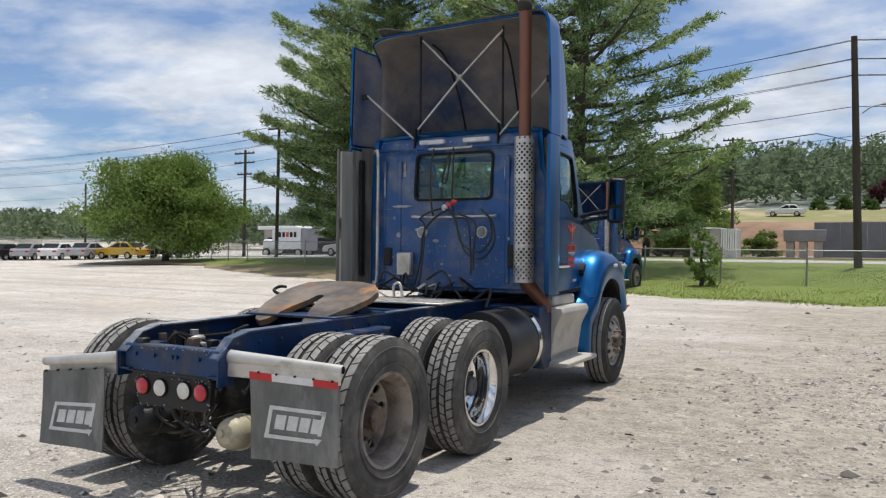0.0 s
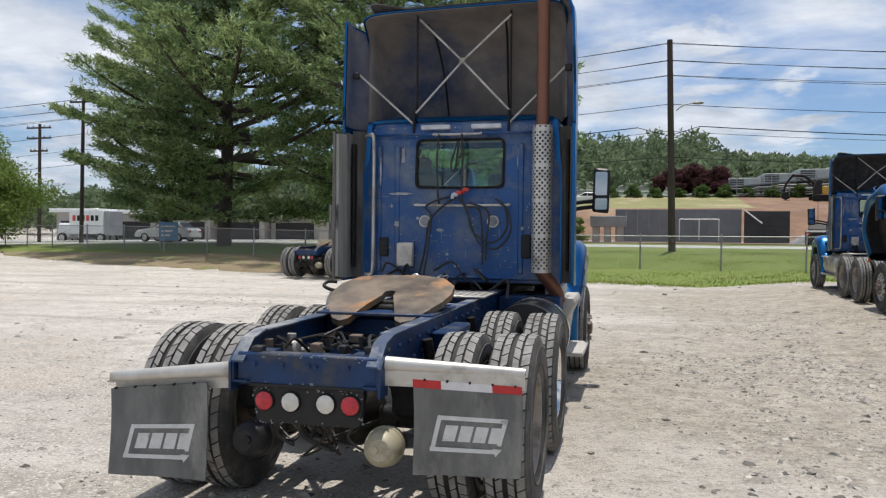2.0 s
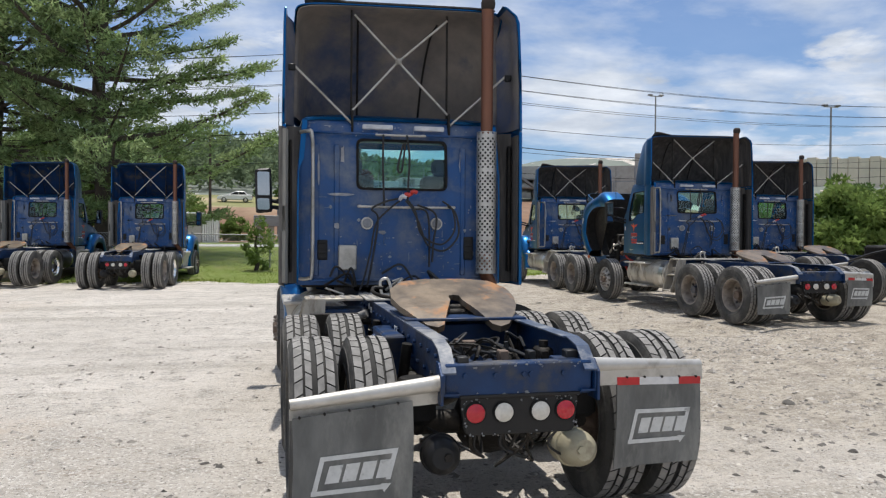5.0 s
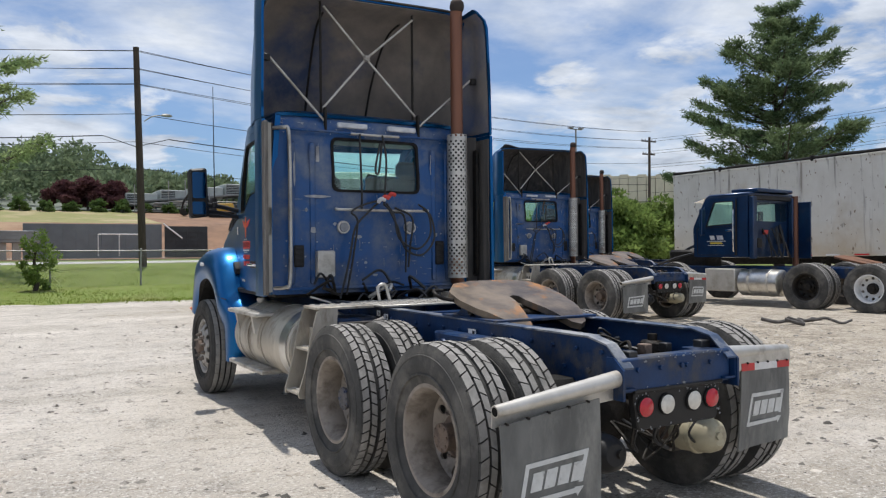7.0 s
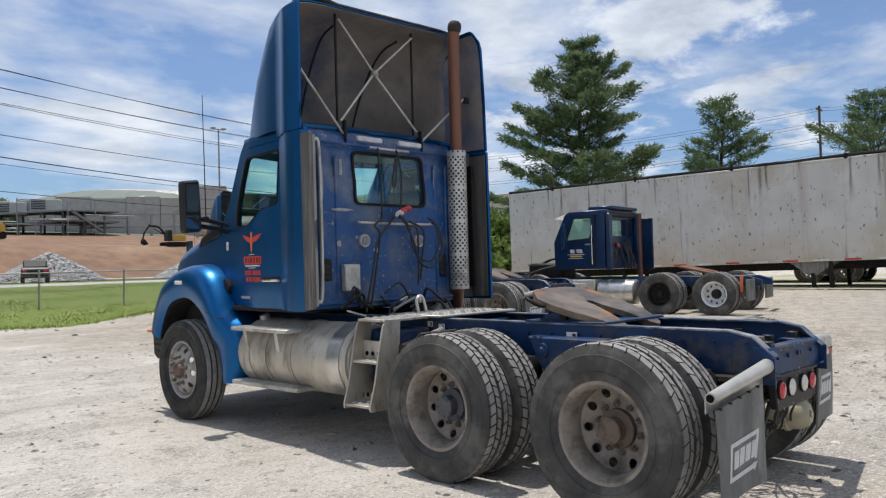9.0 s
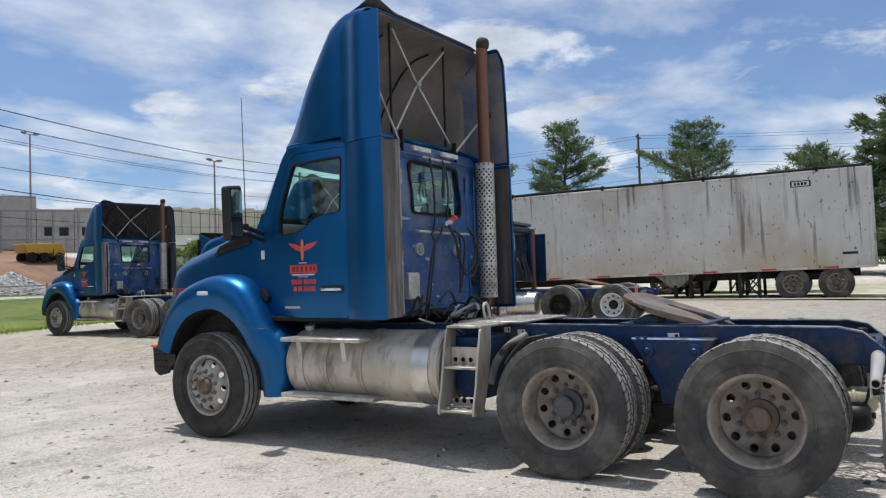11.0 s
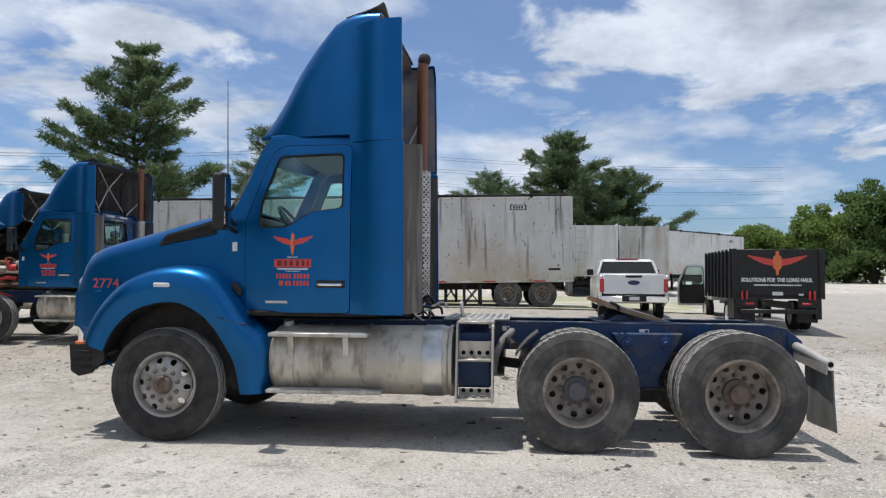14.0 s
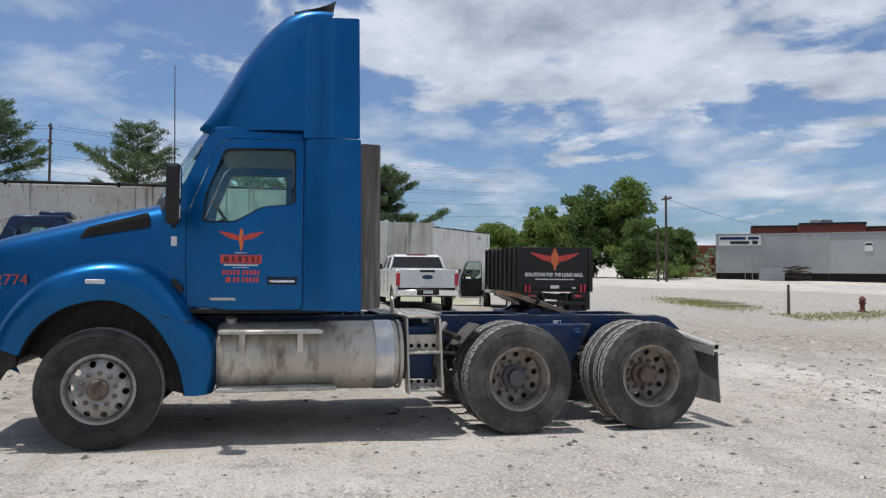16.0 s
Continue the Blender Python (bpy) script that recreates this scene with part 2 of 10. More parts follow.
M["rust_pipe"] = mat("rust_brown_exhaust_pipe", (0.20, 0.085, 0.05), 0.5, 0.35, (0.13, 0.06, 0.038), 4.0, (0.12, 0.075, 0.055), 4.0, (0.55, 0.75), stretch=(1, 1, 0.15), bump=0.08)
M["rust"] = mat("rusty_steel", (0.22, 0.10, 0.05), 0.85, 0.1, (0.13, 0.065, 0.04), 12.0, (0.08, 0.05, 0.04), 5.0, (0.5, 0.7), bump=0.3)
M["plate"] = mat("greasy_worn_steel_plate", (0.24, 0.185, 0.13), 0.42, 0.25, (0.055, 0.044, 0.036), 3.4, (0.34, 0.16, 0.06), 2.6, (0.52, 0.62), bump=0.3, bump_scale=9, rough2=0.7)
M["shield"] = mat("perforated_stainless_shield", (0.62, 0.60, 0.56), 0.45, 0.6, (0.40, 0.38, 0.35), 9.0, (0.27, 0.24, 0.2), 4.0, (0.52, 0.75), bump=0.05)
M["dark_hole"] = mat("sooty_metal_and_hole_shade", (0.008, 0.0075, 0.007), 0.85, 0.0, spec=0.15)
M["cream"] = mat("cream_painted_steel", (0.44, 0.40, 0.28), 0.55, 0.1, (0.36, 0.32, 0.22), 7.0, (0.2, 0.16, 0.11), 6.0, (0.55, 0.75), bump=0.1)
M["step_white"] = mat("dusty_off_white_step", (0.50, 0.475, 0.43), 0.6, 0.1, (0.41, 0.385, 0.34), 4.0, (0.28, 0.25, 0.2), 3.0, (0.52, 0.75))
M["white"] = mat("white_paint", (0.74, 0.74, 0.73), 0.35, 0, (0.66, 0.66, 0.65), 3.0, coat=0.4)
M["scuff"] = mat("scraped_primer", (0.66, 0.66, 0.67), 0.7, 0, (0.40, 0.42, 0.46), 9.0)
M["red_lens"] = mat("red_lamp_lens", (0.52, 0.008, 0.022), 0.22, 0, (0.40, 0.006, 0.016), 30.0, coat=0.5)
M["white_lens"] = mat("clear_lamp_lens", (0.68, 0.65, 0.58), 0.3, 0, (0.55, 0.52, 0.46), 30.0, coat=0.5)
M["red_tape"] = mat("red_reflective_tape", (0.52, 0.022, 0.025), 0.45, 0, (0.43, 0.02, 0.02), 20.0)
M["white_tape"] = mat("white_reflective_tape", (0.70, 0.69, 0.68), 0.5, 0, (0.6, 0.59, 0.58), 20.0)
M["stencil"] = mat("worn_white_stencil_paint", (0.64, 0.64, 0.62), 0.7, 0, (0.54, 0.54, 0.52), 20.0, (0.16, 0.16, 0.155), 12.0, (0.6, 0.75))
M["decal_red"] = mat("red_orange_decal", (0.60, 0.06, 0.045), 0.45, 0, (0.52, 0.05, 0.04), 20.0)
M["decal_orange"] = mat("orange_decal", (0.70, 0.18, 0.05), 0.45, 0, (0.62, 0.14, 0.04), 20.0)
M["decal_yellow"] = mat("yellow_decal", (0.60, 0.45, 0.05), 0.5, 0, (0.5, 0.38, 0.05), 20.0)
M["seat"] = mat("grey_seat_cloth", (0.075, 0.075, 0.08), 0.9)
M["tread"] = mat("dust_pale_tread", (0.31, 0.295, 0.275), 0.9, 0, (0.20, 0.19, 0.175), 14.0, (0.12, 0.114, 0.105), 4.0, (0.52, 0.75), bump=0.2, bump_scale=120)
M["headliner"] = mat("pale_grey_headliner", (0.42, 0.42, 0.41), 0.9)
M["cable"] = mat("black_hose", (0.013, 0.013, 0.014), 0.5, 0, (0.022, 0.022, 0.023), 12.0)


def glass(name, tint, alpha_mix, rough=0.03):
    m = bpy.data.materials.new(name)
    m.use_nodes = True
    nt = m.node_tree
    nt.nodes.clear()
    o = nt.nodes.new("ShaderNodeOutputMaterial")
    tr = nt.nodes.new("ShaderNodeBsdfTransparent")
    tr.inputs["Color"].default_value = (*tint, 1)
    gl = nt.nodes.new("ShaderNodeBsdfGlossy")
    gl.inputs["Roughness"].default_value = rough
    lw = nt.nodes.new("ShaderNodeLayerWeight")
    lw.inputs["Blend"].default_value = 0.5
    pw = nt.nodes.new("ShaderNodeMath")
    pw.operation = "POWER"
    pw.inputs[1].default_value = 4.0
    nt.links.new(lw.outputs["Facing"], pw.inputs[0])
    fr = nt.nodes.new("ShaderNodeMath")
    fr.operation = "MULTIPLY_ADD"
    fr.inputs[1].default_value, fr.inputs[2].default_value = 0.8, alpha_mix
    nt.links.new(pw.outputs[0], fr.inputs[0])
    mx = nt.nodes.new("ShaderNodeMixShader")
    nt.links.new(fr.outputs[0], mx.inputs[0])
    nt.links.new(tr.outputs[0], mx.inputs[1])
    nt.links.new(gl.outputs[0], mx.inputs[2])
    nt.links.new(mx.outputs[0], o.inputs["Surface"])
    return m


M["glass"] = glass("tinted_window_glass", (0.84, 0.97, 0.94), 0.05)
M["mirror"] = mat("mirror_glass", (0.42, 0.43, 0.45), 0.05, 1.0, (0.40, 0.41, 0.43))

# ---- building tools ----
def thing(name, label, category, group="", at=None):
    ob = new(name)
    ob.empty_display_size = 0.2
    if at is not None:
        ob.matrix_basis = at
    return tagged(ob, label, category, group)


def part(name, bm, material, parent=None, label="", sharp=38):
    """Links a bmesh as one mesh object under a thing or a part."""
    me = bpy.data.meshes.new(name)
    bm.to_mesh(me)
    bm.free()
    return link(name, me, material, parent, label, sharp)


def link(name, me, material, parent=None, label="", sharp=38):
    me.materials.append(M[material] if isinstance(material, str) else material)
    me.polygons.foreach_set("use_smooth", [True] * len(me.polygons))
    me.set_sharp_from_angle(angle=radians(sharp))
    ob = new(name, me)
    if parent is not None:
        ob.parent = parent
    return tagged(ob, label)


def soup(name, verts, faces):
    me = bpy.data.meshes.new(name)
    me.from_pydata([tuple(v) for v in verts], [], [tuple(f) for f in faces])
    return me


def box(bm, x0, x1, y0, y1, z0, z1, bevel=0.0, m=None, segs=1):
    vs = [bm.verts.new((x, y, z)) for z in (z0, z1) for x, y in ((x0, y0), (x1, y0), (x1, y1), (x0, y1))]
    fs = [bm.faces.new([vs[i] for i in f]) for f in ((3, 2, 1, 0), (4, 5, 6, 7), (0, 1, 5, 4), (1, 2, 6, 5), (2, 3, 7, 6), (3, 0, 4, 7))]
    if bevel:
        es = {e for f in fs for e in f.edges}
        got = bmesh.ops.bevel(bm, geom=list(es), offset=bevel, segments=segs, affect="EDGES", profile=0.5)
        vs = list({v for f in got["faces"] for v in f.verts})
    if m is not None:
        for v in {v for v in vs if v.is_valid}:
            v.co = m @ v.co
    return bm


def prism(bm, outline, axis, a, b, bevel=0.0):
    """A flat outline pushed along an axis from a to b. The outline's two numbers are the other two axes, in order."""
    def place(p, k):
        q = list(p)
        q.insert("xyz".index(axis), k)
        return q
    lo, hi = [[bm.verts.new(place(p, k)) for p in outline] for k in (a, b)]
    n = len(outline)
    fs = [bm.faces.new(lo[::-1]), bm.faces.new(hi)] + [bm.faces.new((lo[i], lo[(i + 1) % n], hi[(i + 1) % n], hi[i])) for i in range(n)]
    bmesh.ops.recalc_face_normals(bm, faces=fs)
    if bevel:
        bmesh.ops.bevel(bm, geom=list({e for f in fs for e in f.edges}), offset=bevel, segments=1, affect="EDGES")
    return bm


def frame_at(p, d):
    return Matrix.Translation(p) @ Vector(d).to_track_quat("Z", "Y").to_matrix().to_4x4()


def cyl(bm, p, q, r, r2=None, seg=20, caps=True):
    p, q = Vector(p), Vector(q)
    f = frame_at(p, q - p)
    h = (q - p).length
    r2 = r if r2 is None else r2
    rings = []
    for z, rr in ((0, r), (h, r2)):
        rings.append([bm.verts.new(f @ Vector((rr * math.cos(2 * math.pi * i / seg), rr * math.sin(2 * math.pi * i / seg), z))) for i in range(seg)])
    for i in range(seg):
        bm.faces.new((rings[0][i], rings[0][(i + 1) % seg], rings[1][(i + 1) % seg], rings[1][i]))
    if caps:
        bm.faces.new(rings[0][::-1])
        bm.faces.new(rings[1])
    return bm


def lathe(bm, profile, m, seg=48, closed=False):
    """Turns (radius, along) pairs round the Z axis of m."""
    rings = [[bm.verts.new(m @ Vector((r * math.cos(2 * math.pi * i / seg), r * math.sin(2 * math.pi * i / seg), a))) for i in range(seg)] for r, a in profile]
    pairs = list(zip(rings, rings[1:])) + ([(rings[-1], rings[0])] if closed else [])
    for lo, hi in pairs:
        for i in range(seg):
            bm.faces.new((lo[i], lo[(i + 1) % seg], hi[(i + 1) % seg], hi[i]))
    return rings


def smooth_path(pts, n=8):
    """A smooth line through points."""
    ps = [Vector(p) for p in pts]
    ps = [2 * ps[0] - ps[1]] + ps + [2 * ps[-1] - ps[-2]]
    line = []
    for a, b, c, d in zip(ps, ps[1:], ps[2:], ps[3:]):
        for k in range(n):
            t = k / n
            line.append(0.5 * (2 * b + (c - a) * t + (2 * a - 5 * b + 4 * c - d) * t * t + (3 * b - a - 3 * c + d) * t ** 3))
    return line + [ps[-2]]


def tube(bm, pts, r, seg=8, taper=1.0, caps=True):
    ps = [Vector(p) for p in pts]
    rings, up = [], None
    for i, p in enumerate(ps):
        d = (ps[min(i + 1, len(ps) - 1)] - ps[max(i - 1, 0)]).normalized()
        if up is None:
            up = d.orthogonal().normalized()
        up = (up - d * up.dot(d)).normalized()
        side = d.cross(up)
        rr = r * (1 + (taper - 1) * i / max(1, len(ps) - 1))
        rings.append([bm.verts.new(p + rr * (math.cos(2 * math.pi * k / seg) * up + math.sin(2 * math.pi * k / seg) * side)) for k in range(seg)])
    for lo, hi in zip(rings, rings[1:]):
        for k in range(seg):
            bm.faces.new((lo[k], lo[(k + 1) % seg], hi[(k + 1) % seg], hi[k]))
    if caps:
        bm.faces.new(rings[0][::-1])
        bm.faces.new(rings[-1])
    return bm


def loft(bm, rows, close=False):
    grid = [[bm.verts.new(p) for p in row] for row in rows]
    for lo, hi in zip(grid, grid[1:]):
        n = len(lo)
        for i in range(n if close else n - 1):
            bm.faces.new((lo[i], lo[(i + 1) % n], hi[(i + 1) % n], hi[i]))
    return grid


def thicken(bm, t):
    """Gives an open sheet a thickness, against its normals."""
    bmesh.ops.recalc_face_normals(bm, faces=bm.faces[:])
    bmesh.ops.solidify(bm, geom=bm.faces[:], thickness=t)
    return bm


def inside(p, poly):
    hit = False
    for (ax, ay), (bx, by) in zip(poly, poly[1:] + poly[:1]):
        if (ay > p[1]) != (by > p[1]) and p[0] < (bx - ax) * (p[1] - ay) / (by - ay) + ax:
            hit = not hit
    return hit


def sheet(bm, outline, holes, place, thick, step=0.12):
    """A curved panel: a flat outline with holes, filled finely, each flat point set into space by place(a, b), then thickened
    towards place(a, b, thick)."""
    from mathutils.geometry import delaunay_2d_cdt
    loops = []
    for loop in [outline] + holes:
        fine_loop = []
        for (ax, ay), (bx, by) in zip(loop, loop[1:] + loop[:1]):
            n = max(1, round(math.hypot(bx - ax, by - ay) / step))
            fine_loop += [(ax + (bx - ax) * k / n, ay + (by - ay) * k / n) for k in range(n)]
        loops.append(fine_loop)
    pts, edges = [], []
    for loop in loops:
        s = len(pts)
        pts += loop
        edges += [(s + i, s + (i + 1) % len(loop)) for i in range(len(loop))]
    lo = [min(p[k] for p in outline) for k in (0, 1)]
    hi = [max(p[k] for p in outline) for k in (0, 1)]
    for i in range(1, int((hi[0] - lo[0]) / step) + 1):
        for j in range(1, int((hi[1] - lo[1]) / step) + 1):
            p = (lo[0] + i * step, lo[1] + j * step)
            if inside(p, outline) and not any(inside(p, h) for h in holes) and all(math.hypot(p[0] - q[0], p[1] - q[1]) > step * 0.45 for loop in loops for q in loop):
                pts.append(p)
    vs, _, fs, *_ = delaunay_2d_cdt([Vector(p) for p in pts], edges, [], 0, 1e-5)
    keep = []
    for f in fs:
        c = sum((vs[i] for i in f), Vector((0, 0))) / len(f)
        if inside(c, outline) and not any(inside(c, h) for h in holes):
            keep.append(f)
    front = [bm.verts.new(place(*v)) for v in vs]
    rear = [bm.verts.new(place(v[0], v[1], thick)) for v in vs]
    count = {}
    for f in keep:
        bm.faces.new([front[i] for i in f])
        bm.faces.new([rear[i] for i in f[::-1]])
        for a, b in zip(f, list(f[1:]) + [f[0]]):
            count[(a, b)] = count.get((a, b), 0) + 1
    for a, b in list(count):
        if (b, a) not in count:
            bm.faces.new((front[b], front[a], rear[a], rear[b]))
    bmesh.ops.delete(bm, geom=[v for v in bm.verts if not v.link_faces], context="VERTS")
    bmesh.ops.recalc_face_normals(bm, faces=bm.faces[:])
    return bm


def rounded(poly, r, n=4):
    """A polygon with its corners rounded."""
    res = []
    k = len(poly)
    for i in range(k):
        p, a, b = Vector(poly[i]), Vector(poly[i - 1]), Vector(poly[(i + 1) % k])
        ra = min(r, (a - p).length * 0.45, (b - p).length * 0.45)
        s, e = p + (a - p).normalized() * ra, p + (b - p).normalized() * ra
        for j in range(n + 1):
            t = j / n
            res.append(tuple((1 - t) ** 2 * s + 2 * t * (1 - t) * p + t * t * e))
    return res


def lerp(x, table):
    """Straight steps between (x, value) pairs."""
    for (a, u), (b, v) in zip(table, table[1:]):
        if x <= b:
            return u + (v - u) * max(0.0, (x - a) / (b - a))
    return table[-1][1]


def words(text, size, m, material, name, parent=None, label="", extrude=0.002, bold=0.0):
    cu = bpy.data.curves.new(name, "FONT")
    cu.body, cu.size, cu.extrude, cu.align_x, cu.align_y = text, size, extrude, "CENTER", "CENTER"
    cu.offset = bold * size
    ob = bpy.data.objects.new(name, cu)
    me = bpy.data.meshes.new_from_object(ob)
    bpy.data.objects.remove(ob)
    me.transform(m)
    return link(name, me, material, parent, label)


def smoothstep(a, b, x):
    t = min(1.0, max(0.0, (x - a) / (b - a)))
    return t * t * (3 - 2 * t)


def relief(x, y):
    """Small bumps, ruts and churned soil on the yard, smoother where the truck stands."""
    calm = 0.25 if abs(x) < 1.6 and -1.0 < y < 6.5 else 1.0
    churn = 1.0 + 1.2 * math.exp(-((x - 5.0) ** 2 + (y - 5.0) ** 2) / 30.0)
    u, v = 0.8 * x - 0.6 * y, 0.6 * x + 0.8 * y
    p, q = 0.35 * x - 0.94 * y, 0.94 * x + 0.35 * y
    bend = 0.7 * noise.noise((x * 0.7, y * 0.7, 8.0))
    return calm * (0.016 * noise.noise((x * 0.9, y * 0.9, 3.0)) + churn * (0.012 * noise.noise((u * 1.9 + bend, v * 2.4, 1.0)) + 0.006 * noise.noise((p * 4.3 + bend, q * 3.7 - bend, 2.0))))


def land(x, y):
    """The height of the ground: the level lot, a bank up to the road in the north, a slow rise to the east, hills far off."""
    lot = (0.2 * smoothstep(3.5, 8, x) + 0.32 * smoothstep(13, 20, x)) * smoothstep(30, 18, y) + 0.9 * smoothstep(22, 75, x) * smoothstep(40, 10, y)
    bank = 0.95 * smoothstep(20, 42, y) * smoothstep(-70, -15, x) + 0.45 * smoothstep(24, 60, y) * smoothstep(-15, -70, x)
    dirt = 3.6 * smoothstep(70, 84, y) * smoothstep(-32, -14, x) * smoothstep(95, 72, x)
    hill = (5.5 * smoothstep(100, 210, y) * smoothstep(-170, -70, x) + 3.0 * smoothstep(90, 220, y + 0.4 * abs(min(0, x)))) * smoothstep(130, 60, x) + 11.0 * smoothstep(120, 165, x * 0.71 + y * 0.71) * smoothstep(40, 90, x)
    field = 2.3 * smoothstep(84, 118, y) * smoothstep(100, 75, x) * smoothstep(-40, -16, x)
    dip = 0.55 * math.exp(-((x - 17) ** 2 + (y + 16) ** 2) / 112.0)
    return lot + bank + dirt + field + hill - dip

# ---- ground ----
def gravel_material():
    m = bpy.data.materials.new("dusty_gravel")
    m.use_nodes = True
    nt = m.node_tree
    b = nt.nodes["Principled BSDF"]
    b.inputs["Roughness"].default_value = 0.95
    b.inputs["Specular IOR Level"].default_value = 0.2
    co = nt.nodes.new("ShaderNodeTexCoord")

    def noise_tex(scale, detail=6.0, rough=0.6, stretch=None):
        n = nt.nodes.new("ShaderNodeTexNoise")
        n.inputs["Scale"].default_value, n.inputs["Detail"].default_value, n.inputs["Roughness"].default_value = scale, detail, rough
        src = co.outputs["Object"]
        if stretch:
            mp = nt.nodes.new("ShaderNodeMapping")
            mp.inputs["Scale"].default_value = stretch[:3]
            mp.inputs["Rotation"].default_value = (0, 0, stretch[3])
            nt.links.new(src, mp.inputs["Vector"])
            src = mp.outputs[0]
        nt.links.new(src, n.inputs["Vector"])
        return n.outputs["Fac"]

    def rng(fac, a, c):
        n = nt.nodes.new("ShaderNodeMapRange")
        n.inputs["From Min"].default_value, n.inputs["From Max"].default_value = a, c
        nt.links.new(fac, n.inputs["Value"])
        return n.outputs[0]

    def mix(fac, a, c):
        n = nt.nodes.new("ShaderNodeMix")
        n.data_type = "RGBA"
        nt.links.new(fac, n.inputs["Factor"])
        for key, value in (("A", a), ("B", c)):
            if isinstance(value, tuple):
                n.inputs[key].default_value = (*value, 1)
            else:
                nt.links.new(value, n.inputs[key])
        return n.outputs["Result"]
    col = mix(rng(noise_tex(0.35, 5), 0.38, 0.62), (0.67, 0.615, 0.55), (0.52, 0.475, 0.42))
    col = mix(rng(noise_tex(0.22, 7, 0.7, (0.35, 1.4, 1, 0.5)), 0.50, 0.66), col, (0.42, 0.38, 0.33))
    col = mix(rng(noise_tex(0.55, 5, 0.55, (0.13, 1.3, 1, 0.12)), 0.52, 0.61), col, (0.44, 0.40, 0.345))
    col = mix(rng(noise_tex(0.16, 6, 0.65), 0.56, 0.72), col, (0.56, 0.45, 0.345))
    col = mix(rng(noise_tex(2.2, 8, 0.8), 0.51, 0.66), col, (0.31, 0.285, 0.255))
    col = mix(rng(noise_tex(5.5, 8, 0.8, (0.5, 1.3, 1, 0.9)), 0.54, 0.66), col, (0.33, 0.28, 0.225))
    col = mix(rng(noise_tex(13.0, 9, 0.85), 0.55, 0.63), col, (0.25, 0.23, 0.205))
    col = mix(rng(noise_tex(30.0, 5, 0.75), 0.53, 0.60), col, (0.72, 0.685, 0.635))
    col = mix(rng(noise_tex(36.0, 5, 0.8), 0.585, 0.625), col, (0.10, 0.092, 0.08))
    # churned brown soil beside the truck and along the wheel ruts
    tone = mix(rng(noise_tex(3.2, 8, 0.8), 0.42, 0.60), (0.49, 0.43, 0.345), (0.23, 0.195, 0.15))
    # dark soil clods, with the shading their low bumps lack put into the colour
    tone = mix(rng(noise_tex(17.0, 7, 0.8), 0.535, 0.60), tone, (0.10, 0.083, 0.062))
    tone = mix(rng(noise_tex(24.0, 6, 0.8), 0.56, 0.61), tone, (0.60, 0.55, 0.47))
    grey = mix(rng(noise_tex(4.0, 8, 0.8), 0.40, 0.62), (0.43, 0.40, 0.36), (0.27, 0.25, 0.22))
    ragged = noise_tex(0.5, 8, 0.7)
    for cx, cy, wide, most, patch in ((4.8, 5.0, 0.0, 0.75, tone), (8.0, 15.5, 2.2, 0.75, tone), (14.0, 4.5, 2.5, 0.7, tone), (22.0, -15.0, 14.0, 0.75, grey), (9.5, -11.0, 1.5, 0.7, tone)):
        near = nt.nodes.new("ShaderNodeVectorMath")
        near.operation = "DISTANCE"
        near.inputs[1].default_value = (cx, cy, 0.0)
        nt.links.new(co.outputs["Object"], near.inputs[0])
        reach = nt.nodes.new("ShaderNodeMath")
        reach.operation = "MULTIPLY_ADD"
        reach.inputs[1].default_value = 9.0
        nt.links.new(ragged, reach.inputs[0])
        nt.links.new(near.outputs["Value"], reach.inputs[2])
        soil = nt.nodes.new("ShaderNodeMapRange")
        soil.inputs["From Min"].default_value, soil.inputs["From Max"].default_value = 11.5 + wide, 7.5 + wide
        soil.inputs["To Max"].default_value = most
        nt.links.new(reach.outputs[0], soil.inputs["Value"])
        col = mix(soil.outputs[0], col, patch)
    nt.links.new(col, b.inputs["Base Color"])
    add = nt.nodes.new("ShaderNodeMath")
    add.operation = "ADD"
    coarse = nt.nodes.new("ShaderNodeMath")
    coarse.operation = "MULTIPLY_ADD"
    coarse.inputs[1].default_value = 1.2
    nt.links.new(noise_tex(2.6, 8, 0.72, (0.6, 1.3, 1, 0.4)), coarse.inputs[0])
    nt.links.new(noise_tex(9.0, 6, 0.7), coarse.inputs[2])
    nt.links.new(coarse.outputs[0], add.inputs[0])
    nt.links.new(noise_tex(45.0, 4, 0.7), add.inputs[1])
    bn = nt.nodes.new("ShaderNodeBump")
    bn.inputs["Strength"].default_value, bn.inputs["Distance"].default_value = 0.9, 0.03
    nt.links.new(add.outputs[0], bn.inputs["Height"])
    nt.links.new(bn.outputs[0], b.inputs["Normal"])
    return m


M["gravel"] = gravel_material()
xs = sorted(set([-900, -500, -300, -200, -150] + list(range(-120, -30, 6)) + list(range(-30, 32, 1)) + [round(-11 + 0.13 * k, 2) for k in range(177)] + list(range(32, 180, 6)) + [200, 300, 500, 900]))
ys = sorted(set([-900, -500, -300, -200, -150] + list(range(-120, -30, 6)) + list(range(-30, 60, 1)) + [round(-7 + 0.13 * k, 2) for k in range(177)] + list(range(60, 120, 3)) + list(range(120, 320, 12)) + [500, 900]))
verts, faces = [], []
for y in ys:
    for x in xs:
        ripple = relief(x, y)
        verts.append((x, y, land(x, y) + ripple))
for j in range(len(ys) - 1):
    for i in range(len(xs) - 1):
        k = j * len(xs) + i
        faces.append((k, k + 1, k + 1 + len(xs), k + len(xs)))
tagged(link("ground", soup("ground", verts, faces), "gravel", None, "pale dusty gravel yard with stones and ruts"), category="ground", kind="structure")

